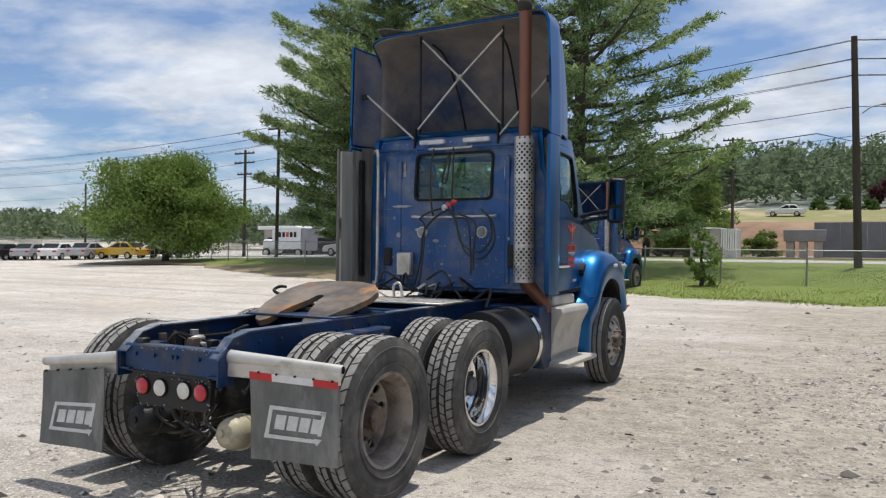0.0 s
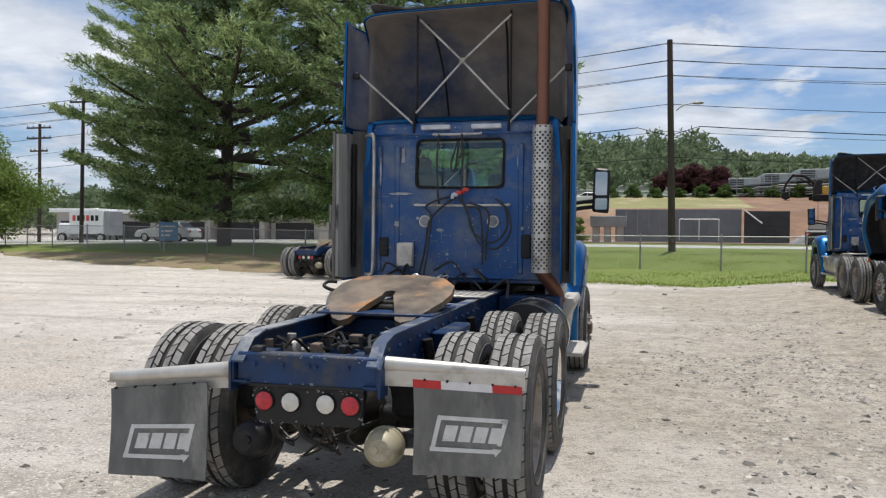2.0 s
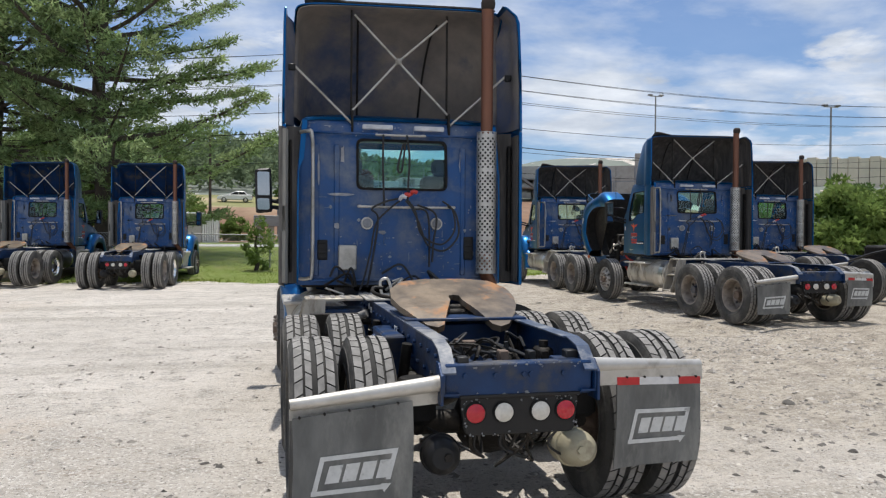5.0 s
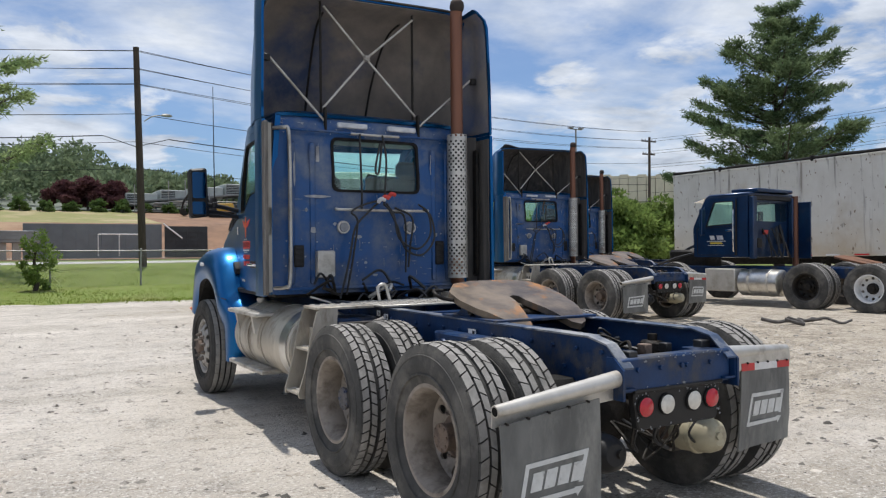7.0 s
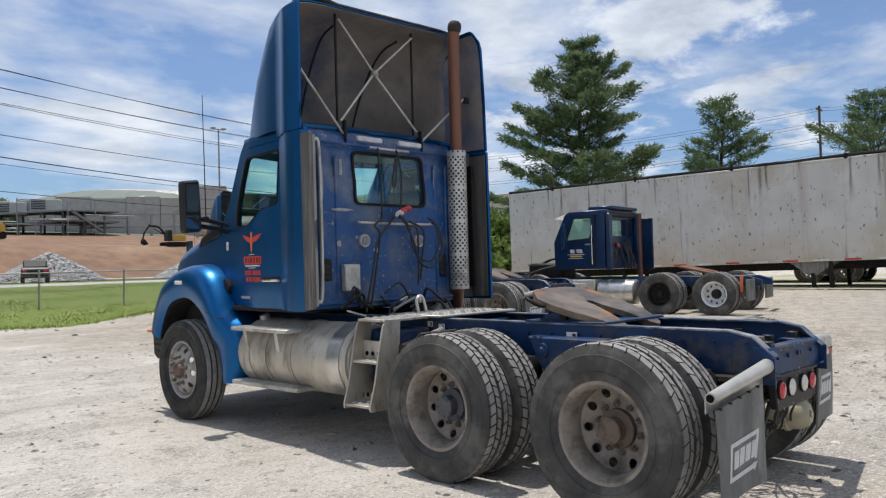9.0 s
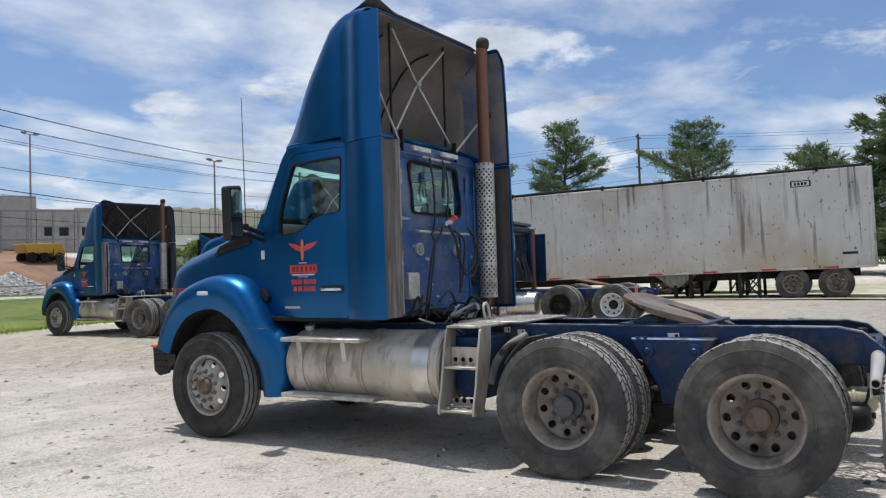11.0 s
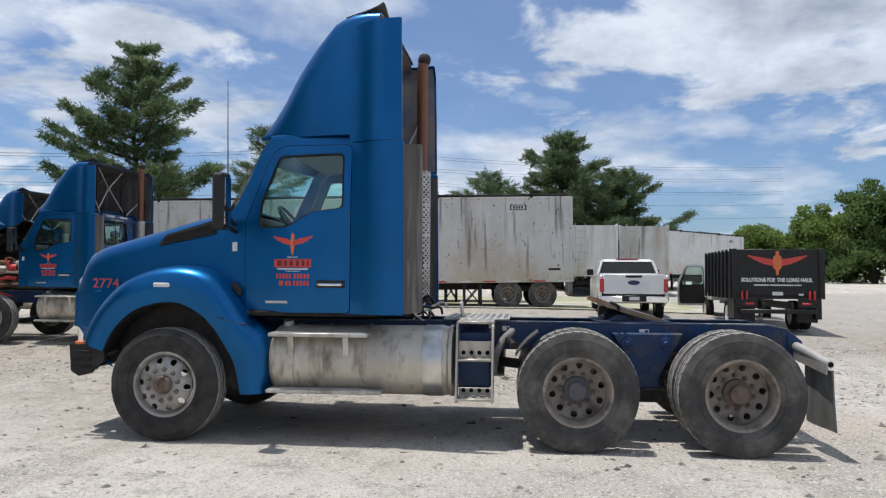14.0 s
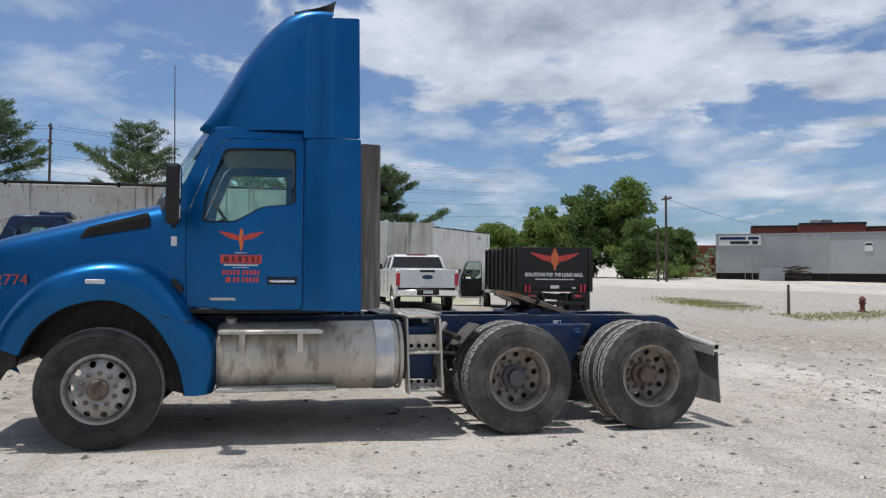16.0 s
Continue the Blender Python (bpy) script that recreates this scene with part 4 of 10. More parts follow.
        tube(bm, smooth_path([p, (p[0] + 0.02, p[1] - 0.03, p[2] + 0.03), (p[0] + 0.06, p[1] - 0.03, p[2] + 0.02)], 4), 0.02, 8)
        part("hose_coupling", bm, material, T, "red hose coupling" if material != "scuff" else "")
    # roof
    bm = bmesh.new()
    rows = []
    for y, zt in ((3.20, 2.86), (3.25, 2.89), (3.6, 2.92), (3.9, 2.92), (4.1, 2.89), (4.22, 2.84)):
        hw = side_x(y, 2.8) + 0.004
        row = [Vector((-hw, y, 2.80)), Vector((-hw + 0.01, y, 2.83))]
        row += [Vector((hw * 0.97 * math.sin(u * math.pi / 2), y, 2.84 + (zt - 2.84) * (1 - abs(u) ** 4))) for u in [k / 6 for k in range(-6, 7)]]
        row += [Vector((hw - 0.01, y, 2.83)), Vector((hw, y, 2.80))]
        rows.append(row)
    loft(bm, rows)
    thicken(bm, 0.03)
    part("roof", bm, "blue", T)
    # windscreen, its pillars and the visor
    bm = bmesh.new()
    rows = []
    for z, y in ((2.06, 4.66), (2.20, 4.60), (2.45, 4.46), (2.70, 4.31), (2.83, 4.22)):
        hw = side_x(y, z) - 0.02
        rows.append([Vector((hw * u, y + 0.20 * (1 - u * u), z)) for u in [k / 8 for k in range(-8, 9)]])
    loft(bm, rows[1:4])
    thicken(bm, 0.006)
    part("windscreen", bm, "glass", T).visible_shadow = False
    for row_a, row_b in ((0, 1), (3, 4)):
        bm = bmesh.new()
        loft(bm, [rows[row_a], rows[row_b]])
        thicken(bm, 0.03)
        part("windscreen_header" if row_a else "cowl", bm, "blue" if row_a else "black", T)
    bm = bmesh.new()
    box(bm, -1.0, 1.0, 3.2, 4.6, 1.14, 1.19, 0.01)
    part("cab_floor", bm, "grime", T)
    bm = bmesh.new()
    box(bm, -0.93, 0.93, 3.25, 4.2, 2.72, 2.78, 0.02)
    part("headliner", bm, "headliner", T)
    # inside: seats, dash, wheel
    for x in (-0.5, 0.5):
        bm = bmesh.new()
        box(bm, x - 0.26, x + 0.26, 3.45, 3.95, 1.55, 1.72, 0.05)
        box(bm, x - 0.25, x + 0.25, 3.36, 3.50, 1.68, 2.30, 0.05)
        box(bm, x - 0.13, x + 0.13, 3.37, 3.47, 2.30, 2.48, 0.04)
        box(bm, x - 0.15, x + 0.15, 3.5, 3.9, 1.18, 1.56, 0.03)
        part("seat", bm, "seat", T, "grey cloth driver seat")
    bm = bmesh.new()
    prism(bm, [(4.25, 1.3), (4.6, 1.3), (4.62, 2.1), (4.45, 2.1), (4.28, 1.95)], "x", -0.9, 0.9, 0.03)
    part("dashboard", bm, "black", T)
    bm = bmesh.new()
    lathe(bm, [(0.22 + 0.016 * math.cos(a), 0.016 * math.sin(a)) for a in [k * math.pi / 3 for k in range(6)]], pose(-0.5, 4.13, 2.02, 55), 28, True)
    cyl(bm, (-0.5, 4.13, 2.02), (-0.5, 4.3, 1.9), 0.03, seg=8)
    for a in (0, 2.1, 4.2):
        p = pose(-0.5, 4.13, 2.02, 55) @ Vector((0.21 * math.cos(a), 0.21 * math.sin(a), 0))
        tube(bm, [(-0.5, 4.13, 2.02), p], 0.012, 6)
    part("steering_wheel", bm, "black", T)


def wing_x(y, z):
    """How far out the upper wing lies: flush with the fairing in front, flared behind."""
    return 1.20 - 0.10 * smoothstep(3.14, 3.42, y) - 0.035 * max(0.0, (z - 2.75) / 1.2) ** 2


def fairing_parts(T):
    TOP = [(2.94, 4.0), (3.2, 4.01), (3.45, 4.01), (3.6, 3.975), (3.82, 3.83), (4.02, 3.54), (4.2, 3.19), (4.36, 2.87)]
    EDGE = [(2.94, 3.82), (3.28, 3.81), (3.4, 3.75), (3.6, 3.60), (3.75, 3.43), (3.94, 3.17), (4.13, 2.86), (4.36, 2.84)]
    WID = [(2.94, 1.10), (3.2, 1.10), (3.4, 1.09), (3.62, 1.065), (3.90, 1.0), (4.13, 0.92), (4.36, 0.80)]

    def arch(y, grow=0.0, base=2.815):
        """One rib of the fairing: upright sides up to an edge, then a crown, tight-cornered behind and rounder in front."""
        c, e, w = lerp(y, TOP) - grow, lerp(y, EDGE) - grow, lerp(y, WID) - grow
        c, e = max(c, base + 0.02), max(e, base + 0.01)
        c = max(c, e + 0.005)
        n = 7.0 - 4.2 * smoothstep(3.3, 3.85, y)
        half = [(w, base + (e - base) * k / 8) for k in range(8)]
        for k in range(13):
            a = math.pi / 2 * k / 12
            half.append((w * abs(math.cos(a)) ** (2 / n), e + (c - e) * math.sin(a) ** (2 / n)))
        pts = []
        for x, z in [(-x, z) for x, z in half] + half[-2::-1]:
            tuck = 1.0 - 0.03 * max(0.0, (z - 2.86) / 1.2) ** 2
            # the sides end further forward than the roof, behind the wings
            back = (3.40 - y) * 0.9 * smoothstep(3.95, 3.72, z) if y < 3.40 else 0.0
            pts.append(Vector((x * tuck, y + back, z + 0.02 * x * smoothstep(3.2, 4.0, z))))
        return pts
    ys = [3.17, 3.26, 3.34, 3.42, 3.5, 3.6, 3.7, 3.8, 3.9, 4.0, 4.1, 4.2, 4.28, 4.36]
    bm = bmesh.new()
    loft(bm, [arch(y) for y in ys])
    thicken(bm, 0.012)
    shell = part("roof_fairing", bm, "blue", T, "tall blue roof air fairing", 24)
    bm = bmesh.new()
    loft(bm, [arch(y, 0.022 + 0.03 * smoothstep(3.2, 3.6, y), 2.87) for y in ys[:-2]] + [[p + Vector((0, -0.03, 0)) for p in arch(4.28, 0.06, 2.86)]])
    thicken(bm, 0.006)
    part("fairing_lining", bm, "lining", shell, "sooty inside of the fairing")
    # the lip along the roof's rear edge, bent up at one end
    bm = bmesh.new()
    us = [k / 14 for k in range(-14, 15)]
    loft(bm, [[Vector((wd * u, y, z + 0.02 * u - 0.02 * abs(u) ** 12 + rise * smoothstep(-0.55, -1.0, u))) for u in us]
              for y, z, wd, rise in ((3.52, 4.004, 0.90, 0.0), (3.42, 4.02, 0.94, 0.0), (3.3, 4.024, 0.97, 0.02), (3.2, 4.026, 0.985, 0.055), (3.15, 4.028, 0.985, 0.085))])
    thicken(bm, 0.012)
    part("lip", bm, "trim_dark", shell, "dark rubber lip along the fairing's rear edge")
    # side wings: the upper pair beside the opening, the lower pair down behind the doors
    for s in (-1, 1):
        top = 3.86 if s < 0 else 4.005
        back_y = 2.93 if s < 0 else 2.88

        def wing(a, b, t=0.0):
            # the far wing rolls over into the roof at its top
            roll = 0.15 * max(0.0, (b - 3.84) / 0.165) ** 2.2 if s > 0 else -0.012 * smoothstep(3.3, 3.84, b)
            return (s * (wing_x(a, b) - roll - t), a, b)
        bm = bmesh.new()
        sheet(bm, rounded([(back_y, 2.742), (3.43, 2.742), (3.43, min(top, 3.80) - 0.03), (3.38, min(top, 3.96) - 0.04), (3.2, top - 0.012), (back_y + 0.015, top)], 0.02), [], wing, 0.022, 0.07)
        w = part("side_wing", bm, "blue", T, "blue upper side wing")
        bm = bmesh.new()
        sheet(bm, [(back_y + 0.02, 2.77), (3.42, 2.77), (3.42, min(top, 3.80) - 0.06), (3.36, min(top, 3.96) - 0.06), (3.2, top - 0.035), (back_y + 0.04, top - 0.03)], [], lambda a, b, t=0.0: wing(a, b, 0.026 + t), 0.005, 0.07)
        part("wing_lining", bm, "wing_inside", w, "sooty blue inner face of the wing")
        bm = bmesh.new()
        sheet(bm, rounded([(back_y - 0.03, 1.17), (3.41, 1.17), (3.41, 2.737), (back_y - 0.01, 2.737)], 0.02), [],
              lambda a, b, t=0.0: (s * (1.198 - 0.115 * smoothstep(3.12, 3.41, a) - t), a, b), 0.03)
        w = part("cab_extender", bm, "blue", T, "blue cab side extender")
        bm = bmesh.new()
        box(bm, s * 1.150, s * 1.166, back_y, 3.12, 1.2, 2.70, 0.004)
        part("extender_lining", bm, "trim_grey" if s < 0 else "trim_dark", w)
        bm = bmesh.new()
        prism(bm, [(s * 0.99, 3.19), (s * 1.15, 3.10), (s * 1.15, 3.125), (s * 0.99, 3.215)], "z", 1.19, 2.74)
        part("gap_panel", bm, "trim_dark", w, "dark rubber panel closing the gap beside the cab")
        if s < 0:
            bm = bmesh.new()
            sheet(bm, rounded([(2.735, 1.20), (2.90, 1.18), (2.92, 2.70), (2.745, 2.69)], 0.02), [],
                  lambda a, b, t=0.0: (s * (1.205 + 0.03 * smoothstep(2.92, 2.72, a) - t), a, b), 0.03)
            edge = part("rubber_edge", bm, "trim_mid", w, "weathered rubber gap trim")
            bm = bmesh.new()
            sheet(bm, [(2.745, 1.22), (2.91, 1.20), (2.92, 2.68), (2.755, 2.67)], [],
                  lambda a, b, t=0.0: (s * (1.173 + 0.03 * smoothstep(2.92, 2.72, a) - t), a, b), 0.03)
            part("edge_backing", bm, "trim_pale", edge, "pale inner face of the trim")
        bm = bmesh.new()
        box(bm, s * 1.10, s * 1.13, 3.02, 3.10, 1.3, 2.6, 0.01)
        part("extender_bracket", bm, "grime", w)
    # braces
    c = Vector((-0.014, 3.30, 3.47))
    for p in ((-0.47, 3.28, 3.92), (0.50, 3.28, 3.92), (-0.50, 3.24, 2.93), (0.50, 3.24, 2.93)):
        bm = bmesh.new()
        tube(bm, [c, p], 0.012, 8)
        part("brace_rod", bm, "alu", T)
    for s in (-1, 1):
        bm = bmesh.new()
        tube(bm, [(s * 0.50, 3.20, 2.80), (s * 1.08, 3.09, 3.33)], 0.012, 8)
        part("brace_rod", bm, "alu", T)
        bm = bmesh.new()
        box(bm, s * 1.07, s * 1.14, 3.06, 3.11, 3.28, 3.345, 0.008)
        part("brace_clamp", bm, "black", T)
        bm = bmesh.new()
        box(bm, s * 0.49, s * 0.51, 3.28, 3.30, 2.80, 3.97, 0.003)
        part("brace_post", bm, "grime", T)
        bm = bmesh.new()
        box(bm, s * 0.49, s * 0.512, 3.16, 3.21, 2.69, 2.93, 0.004)
        part("brace_foot", bm, "grime", T)
        bm = bmesh.new()
        tube(bm, smooth_path([(s * 0.42, 3.42, 3.90), (s * 0.40, 3.62, 3.84), (s * 0.38, 3.80, 3.66), (s * 0.36, 3.98, 3.36), (s * 0.35, 4.12, 3.02)], 4), 0.012, 6)
        part("brace_rib", bm, "grime", T)
    bm = bmesh.new()
    cyl(bm, (-0.012, 3.29, 3.445), (-0.012, 3.29, 3.495), 0.035, seg=10)
    part("brace_clamp", bm, "alu", T)


def dark_inside(ob):
    """The unpainted inner faces of a shell about the truck's middle line."""
    ob.data.materials.append(M["grime"])
    for f in ob.data.polygons:
        if f.normal.dot(f.center - Vector((0, f.center.y if abs(f.normal.y) < 0.5 else 5.2, 1.0))) < -0.02:
            f.material_index = 1


def hood_parts(T):
    """The bonnet with its fenders, which tip forward as one."""
    TOPZ = [(4.60, 2.14), (4.82, 2.085), (5.11, 2.025), (5.42, 1.94), (5.79, 1.845), (6.03, 1.785), (6.17, 1.735), (6.25, 1.63), (6.32, 1.46)]
    WID = [(4.60, 0.92), (5.0, 0.87), (5.5, 0.80), (6.0, 0.72), (6.2, 0.66), (6.32, 0.60)]
    bm = bmesh.new()
    rows = []
    for y in (4.62, 4.8, 5.0, 5.2, 5.4, 5.6, 5.8, 6.0, 6.1, 6.18, 6.24, 6.29, 6.33):
        z, w = lerp(y, TOPZ), lerp(y, WID)
        row = [Vector((-w - 0.02, y, 1.0)), Vector((-w - 0.015, y, 1.35))]
        for k in range(25):
            a = math.pi * k / 24
            cc, ss = math.cos(a), math.sin(a)
            row.append(Vector((-w * math.copysign(abs(cc) ** 0.30, cc), y, z - 0.42 + (0.42 + 0.05 * (1 - abs(cc))) * abs(ss) ** 0.34)))
        row += [Vector((w + 0.015, y, 1.35)), Vector((w + 0.02, y, 1.0))]
        rows.append(row)
    loft(bm, rows)
    thicken(bm, 0.02)
    hood = part("hood", bm, "blue", T, "sloping blue hood", 40)
    dark_inside(hood)
    bm = bmesh.new()
    box(bm, -0.58, 0.58, 6.22, 6.34, 0.75, 1.50, 0.04)
    part("grille", bm, "chrome", hood)
    for s in (-1, 1):
        g = lambda y, z, o=0.0: (s * (lerp(y, WID) + 0.012 + o - 0.30 * max(0.0, z - lerp(y, TOPZ) + 0.20) ** 1.3), y, z)
        bm = bmesh.new()
        outl = rounded([(5.37, 1.80), (5.30, 1.905), (4.78, 2.045), (4.76, 1.91)], 0.025)
        sheet(bm, outl, [], lambda a, b, t=0.0: g(a, b, 0.004 - t), 0.03)
        vent = part("intake_vent", bm, "black", hood, "black mesh intake")
        for k in range(1, 6):
            bm = bmesh.new()
            f = k / 6
            p0, p1 = (5.33 - 0.03 * f, 1.805 + 0.09 * f), (4.77, 1.92 + 0.11 * f)
            tube(bm, [g(*p0, 0.006), g((p0[0] + p1[0]) / 2, (p0[1] + p1[1]) / 2, 0.006), g(*p1, 0.006)], 0.005, 5)
            part("slat", bm, "grime", vent)
        # fender
        n = 26
        outer = smooth_path([(5.99, 0.90, 0), (5.93, 1.08, 0), (5.80, 1.27, 0), (5.59, 1.46, 0), (5.28, 1.585, 0), (4.97, 1.61, 0), (4.70, 1.53, 0), (4.50, 1.33, 0), (4.36, 1.12, 0), (4.17, 0.96, 0), (4.15, 0.7, 0), (4.19, 0.44, 0)], 4)
        inner = smooth_path([(5.76, 0.80, 0), (5.69, 0.95, 0), (5.58, 1.08, 0), (5.42, 1.19, 0), (5.2, 1.255, 0), (5.0, 1.25, 0), (4.80, 1.15, 0), (4.66, 1.01, 0), (4.57, 0.87, 0), (4.50, 0.72, 0), (4.46, 0.58, 0), (4.43, 0.43, 0)], 4)
        rows = []
        for f, x in ((1.0, 1.10), (0.985, 1.15), (0.8, 1.175), (0.5, 1.185), (0.25, 1.165), (0.1, 1.11), (0.02, 1.02), (0.0, 0.92), (0.0, 0.72)):
            rows.append([Vector((s * (x - 0.05 * smoothstep(5.5, 6.0, o.x) - 0.04 * smoothstep(4.45, 4.15, o.x)), o.x + (i.x - o.x) * f, o.y + (i.y - o.y) * f)) for o, i in zip(outer, inner)])
        bm = bmesh.new()
        loft(bm, rows)
        thicken(bm, 0.012)
        fender = part("fender", bm, "blue", hood, "bulging blue front fender", 45)
        dark_inside(fender)
        bm = bmesh.new()
        seam = smooth_path([(s * 1.135, 4.36, 1.07), (s * 1.163, 4.46, 1.085), (s * 1.182, 4.58, 1.12), (s * 1.15, 4.70, 1.155)], 5)
        tube(bm, seam, 0.006, 6)
        part("seam", bm, "black", fender)
        bm = bmesh.new()
        loft(bm, [[Vector((s * x, i.x, i.y)) for i in inner] for x in (1.09, 0.62)])
        thicken(bm, 0.01)
        part("wheel_well", bm, "rubber", fender)
        bm = bmesh.new()
        sheet(bm, [(i.x, i.y) for i in inner], [], lambda a, b, t=0.0: (s * (lerp(a, WID) + 0.075 - t), a, b), 0.01)
        part("well_panel", bm, "grime", fender)
        bm = bmesh.new()
        box(bm, s * 1.165, s * 1.19, 5.08, 5.24, 1.405, 1.445, 0.008)
        part("marker_lamp", bm, "white_tape", fender, "white side marker")
        bm = bmesh.new()
        box(bm, s * 1.08, s * 1.13, 5.93, 6.02, 0.865, 0.895, 0.008)
        part("turn_lamp", bm, "decal_orange", fender)
        if s < 0:
            words("2774", 0.13, pose(-0.80, 5.91, 1.43, 90, 0, -90) @ pose(0, 0, 0, 0, 7, 0), "decal_red", "fleet_number", hood, "orange-red painted number")
        bm = bmesh.new()
        sheet(bm, rounded([(4.57, 1.43), (4.50, 1.335), (4.475, 1.325), (4.47, 1.38), (4.545, 1.46)], 0.012), [], lambda a, b, t=0.0: (s * (1.0 - t), a, b), 0.06)
        part("fender_vent", bm, "black", hood)
    return hood


def chassis_parts(T):
    # frame rails: C sections with a tapered tail
    for s in (-1, 1):
        bm = bmesh.new()
        web = [(-0.73, 0.82), (-0.73, 0.93), (-0.60, 1.045), (-0.45, 1.075), (6.0, 1.085), (6.0, 0.82)]
        prism(bm, web, "x", s * 0.425, s * 0.435)
        for lo, hi, y1 in ((0.82, 0.83, 6.0),):
            box(bm, s * 0.345, s * 0.435, -0.73, y1, lo - 0.002, hi)
        rows = [(-0.73, 0.932), (-0.60, 1.047), (-0.45, 1.078), (6.0, 1.088)]
        rail = part("frame_rail", bm, "blue_frame", T, "blue steel frame rail")
        bm = bmesh.new()
        for (a, za), (b, zb) in zip(rows, rows[1:]):
            prism(bm, [(a, za), (b, zb), (b, zb + 0.010), (a, za + 0.010)], "x", s * (0.345 if b > 0 else 0.365), s * 0.441)
        part("top_flange", bm, "flange", rail, "top flange with its paint worn to grey")
        for k in range(34):
            y, z = 2.9 - k * 0.105, 0.90 + 0.11 * (k % 2)
            if y < -0.7:
                continue
            bm = bmesh.new()
            cyl(bm, (s * 0.433, y, z), (s * 0.452, y, z), 0.014, seg=6)
            part("bolt", bm, "blue_frame", rail)
        # suspension hanger plates and torque brackets between the axles
        bm = bmesh.new()
        prism(bm, [(0.36, 1.0), (1.02, 1.0), (0.80, 0.60), (0.78, 0.42), (0.60, 0.42), (0.58, 0.60)], "x", s * 0.44, s * 0.58, 0.012)
        part("hanger", bm, "blue_frame", T)
        bm = bmesh.new()
        box(bm, s * 0.46, s * 0.60, 0.52, 0.86, 0.36, 0.50, 0.02)
        part("equaliser", bm, "grime", T)
        for y in (0.0, 1.374):
            bm = bmesh.new()
            lathe(bm, [(0.0, 0), (0.10, 0.0), (0.13, 0.03), (0.125, 0.09), (0.135, 0.15), (0.12, 0.22), (0.09, 0.26), (0, 0.26)], pose(s * 0.50, y - 0.26, 0.58), 20)
            part("air_spring", bm, "rubber", T)
            bm = bmesh.new()
            tube(bm, smooth_path([(s * 0.50, y - 0.34, 0.56), (s * 0.52, y, 0.62), (s * 0.52, 0.70 + (y - 0.687) * 0.25, 0.55)], 6), 0.045, 8)
            part("spring_arm", bm, "grime", T)
            bm = bmesh.new()
            cyl(bm, (s * 0.47, y + 0.16, 0.98), (s * 0.52, y + 0.22, 0.50), 0.035, seg=12)
            part("shock_absorber", bm, "grime", T)
            # brake chamber
            bm = bmesh.new()
            yy = y - 0.28
            cream = s > 0 and y == 0
            lathe(bm, [(0.0, -0.22), (0.05, -0.22), (0.075, -0.2), (0.088, -0.16), (0.09, -0.1), (0.098, -0.095), (0.098, -0.075), (0.088, -0.07), (0.088, 0.0), (0.075, 0.04), (0.0, 0.05)],
                  pose(s * 0.385, yy - (0.10 if y == 0 else 0.0), 0.435, -96, 0, s * 6) @ Matrix.Scale(1.18 if y == 0 else 1.0, 4), 28)
            part("brake_chamber", bm, "cream" if cream else "black", T, "cream brake chamber can" if cream else "black brake chamber can")
            bm = bmesh.new()
            cyl(bm, (s * 0.385, yy - (0.352 if y == 0 else 0.215), 0.465), (s * 0.385, yy - (0.376 if y == 0 else 0.235), 0.467), 0.024, seg=6)
            part("brake_bolt", bm, "cream" if cream else "grime", T)
    for y in (0.0, 1.374):
        bm = bmesh.new()
        tube(bm, [(-0.62, y, 0.51), (-0.3, y, 0.51), (0.3, y, 0.51), (0.62, y, 0.51)], 0.075, 14)
        lathe(bm, [(0, -0.2), (0.12, -0.17), (0.2, -0.08), (0.225, 0.0), (0.2, 0.1), (0.14, 0.17), (0.12, 0.3), (0, 0.31)], pose(0.02, y, 0.52, -90), 24)
        part("drive_axle", bm, "grime", T, "oily differential and axle housing")
        for s in (-1, 1):
            bm = bmesh.new()
            cyl(bm, (s * 0.56, y, 0.505), (s * 0.80, y, 0.505), 0.205, seg=28)
            part("brake_drum", bm, "hub", T)
    bm = bmesh.new()
    cyl(bm, (0, 1.7, 0.62), (0, 3.6, 0.80), 0.05, seg=12)
    part("prop_shaft", bm, "grime", T)
    bm = bmesh.new()
    box(bm, -0.25, 0.25, 3.3, 4.5, 0.62, 1.12, 0.08)
    part("gearbox", bm, "grime", T)
    # cross members
    for y0, y1, z0, z1 in ((-0.70, -0.60, 0.80, 0.985), (0.62, 0.76, 0.86, 1.05), (1.95, 2.05, 0.85, 1.05), (2.9, 3.0, 0.85, 1.05), (5.6, 5.75, 0.8, 1.0)):
        bm = bmesh.new()
        box(bm, -0.425, 0.425, y0, y1, z0, z1, 0.012)
        cm = part("cross_member", bm, "blue_frame", T)
        if y0 < 0:
            for x in (-0.31, -0.14, 0.02, 0.06, 0.25):
                bm = bmesh.new()
                cyl(bm, (x, -0.70, 0.92), (x, -0.715, 0.92), 0.014, seg=6)
                part("bolt", bm, "blue_frame", cm)
    for s in (-1, 1):
        bm = bmesh.new()
        prism(bm, [(-0.74, 0.77), (-0.74, 0.93), (-0.67, 0.99), (-0.61, 0.99), (-0.61, 0.77)], "x", s * 0.437, s * 0.452)
        part("tail_gusset", bm, "blue_frame", T)
        bm = bmesh.new()
        box(bm, s * 0.24, s * 0.36, -0.66, -0.50, 0.962, 0.985, 0.004)
        part("tail_gusset", bm, "blue_frame", T)
    # valves, torque rods and plumbing between the rails
    for s in (-1, 1):
        bm = bmesh.new()
        tube(bm, [(s * 0.36, 0.45, 0.86), (s * 0.10, 0.02, 0.80)], 0.028, 8)
        part("torque_rod", bm, "grime", T)
        bm = bmesh.new()
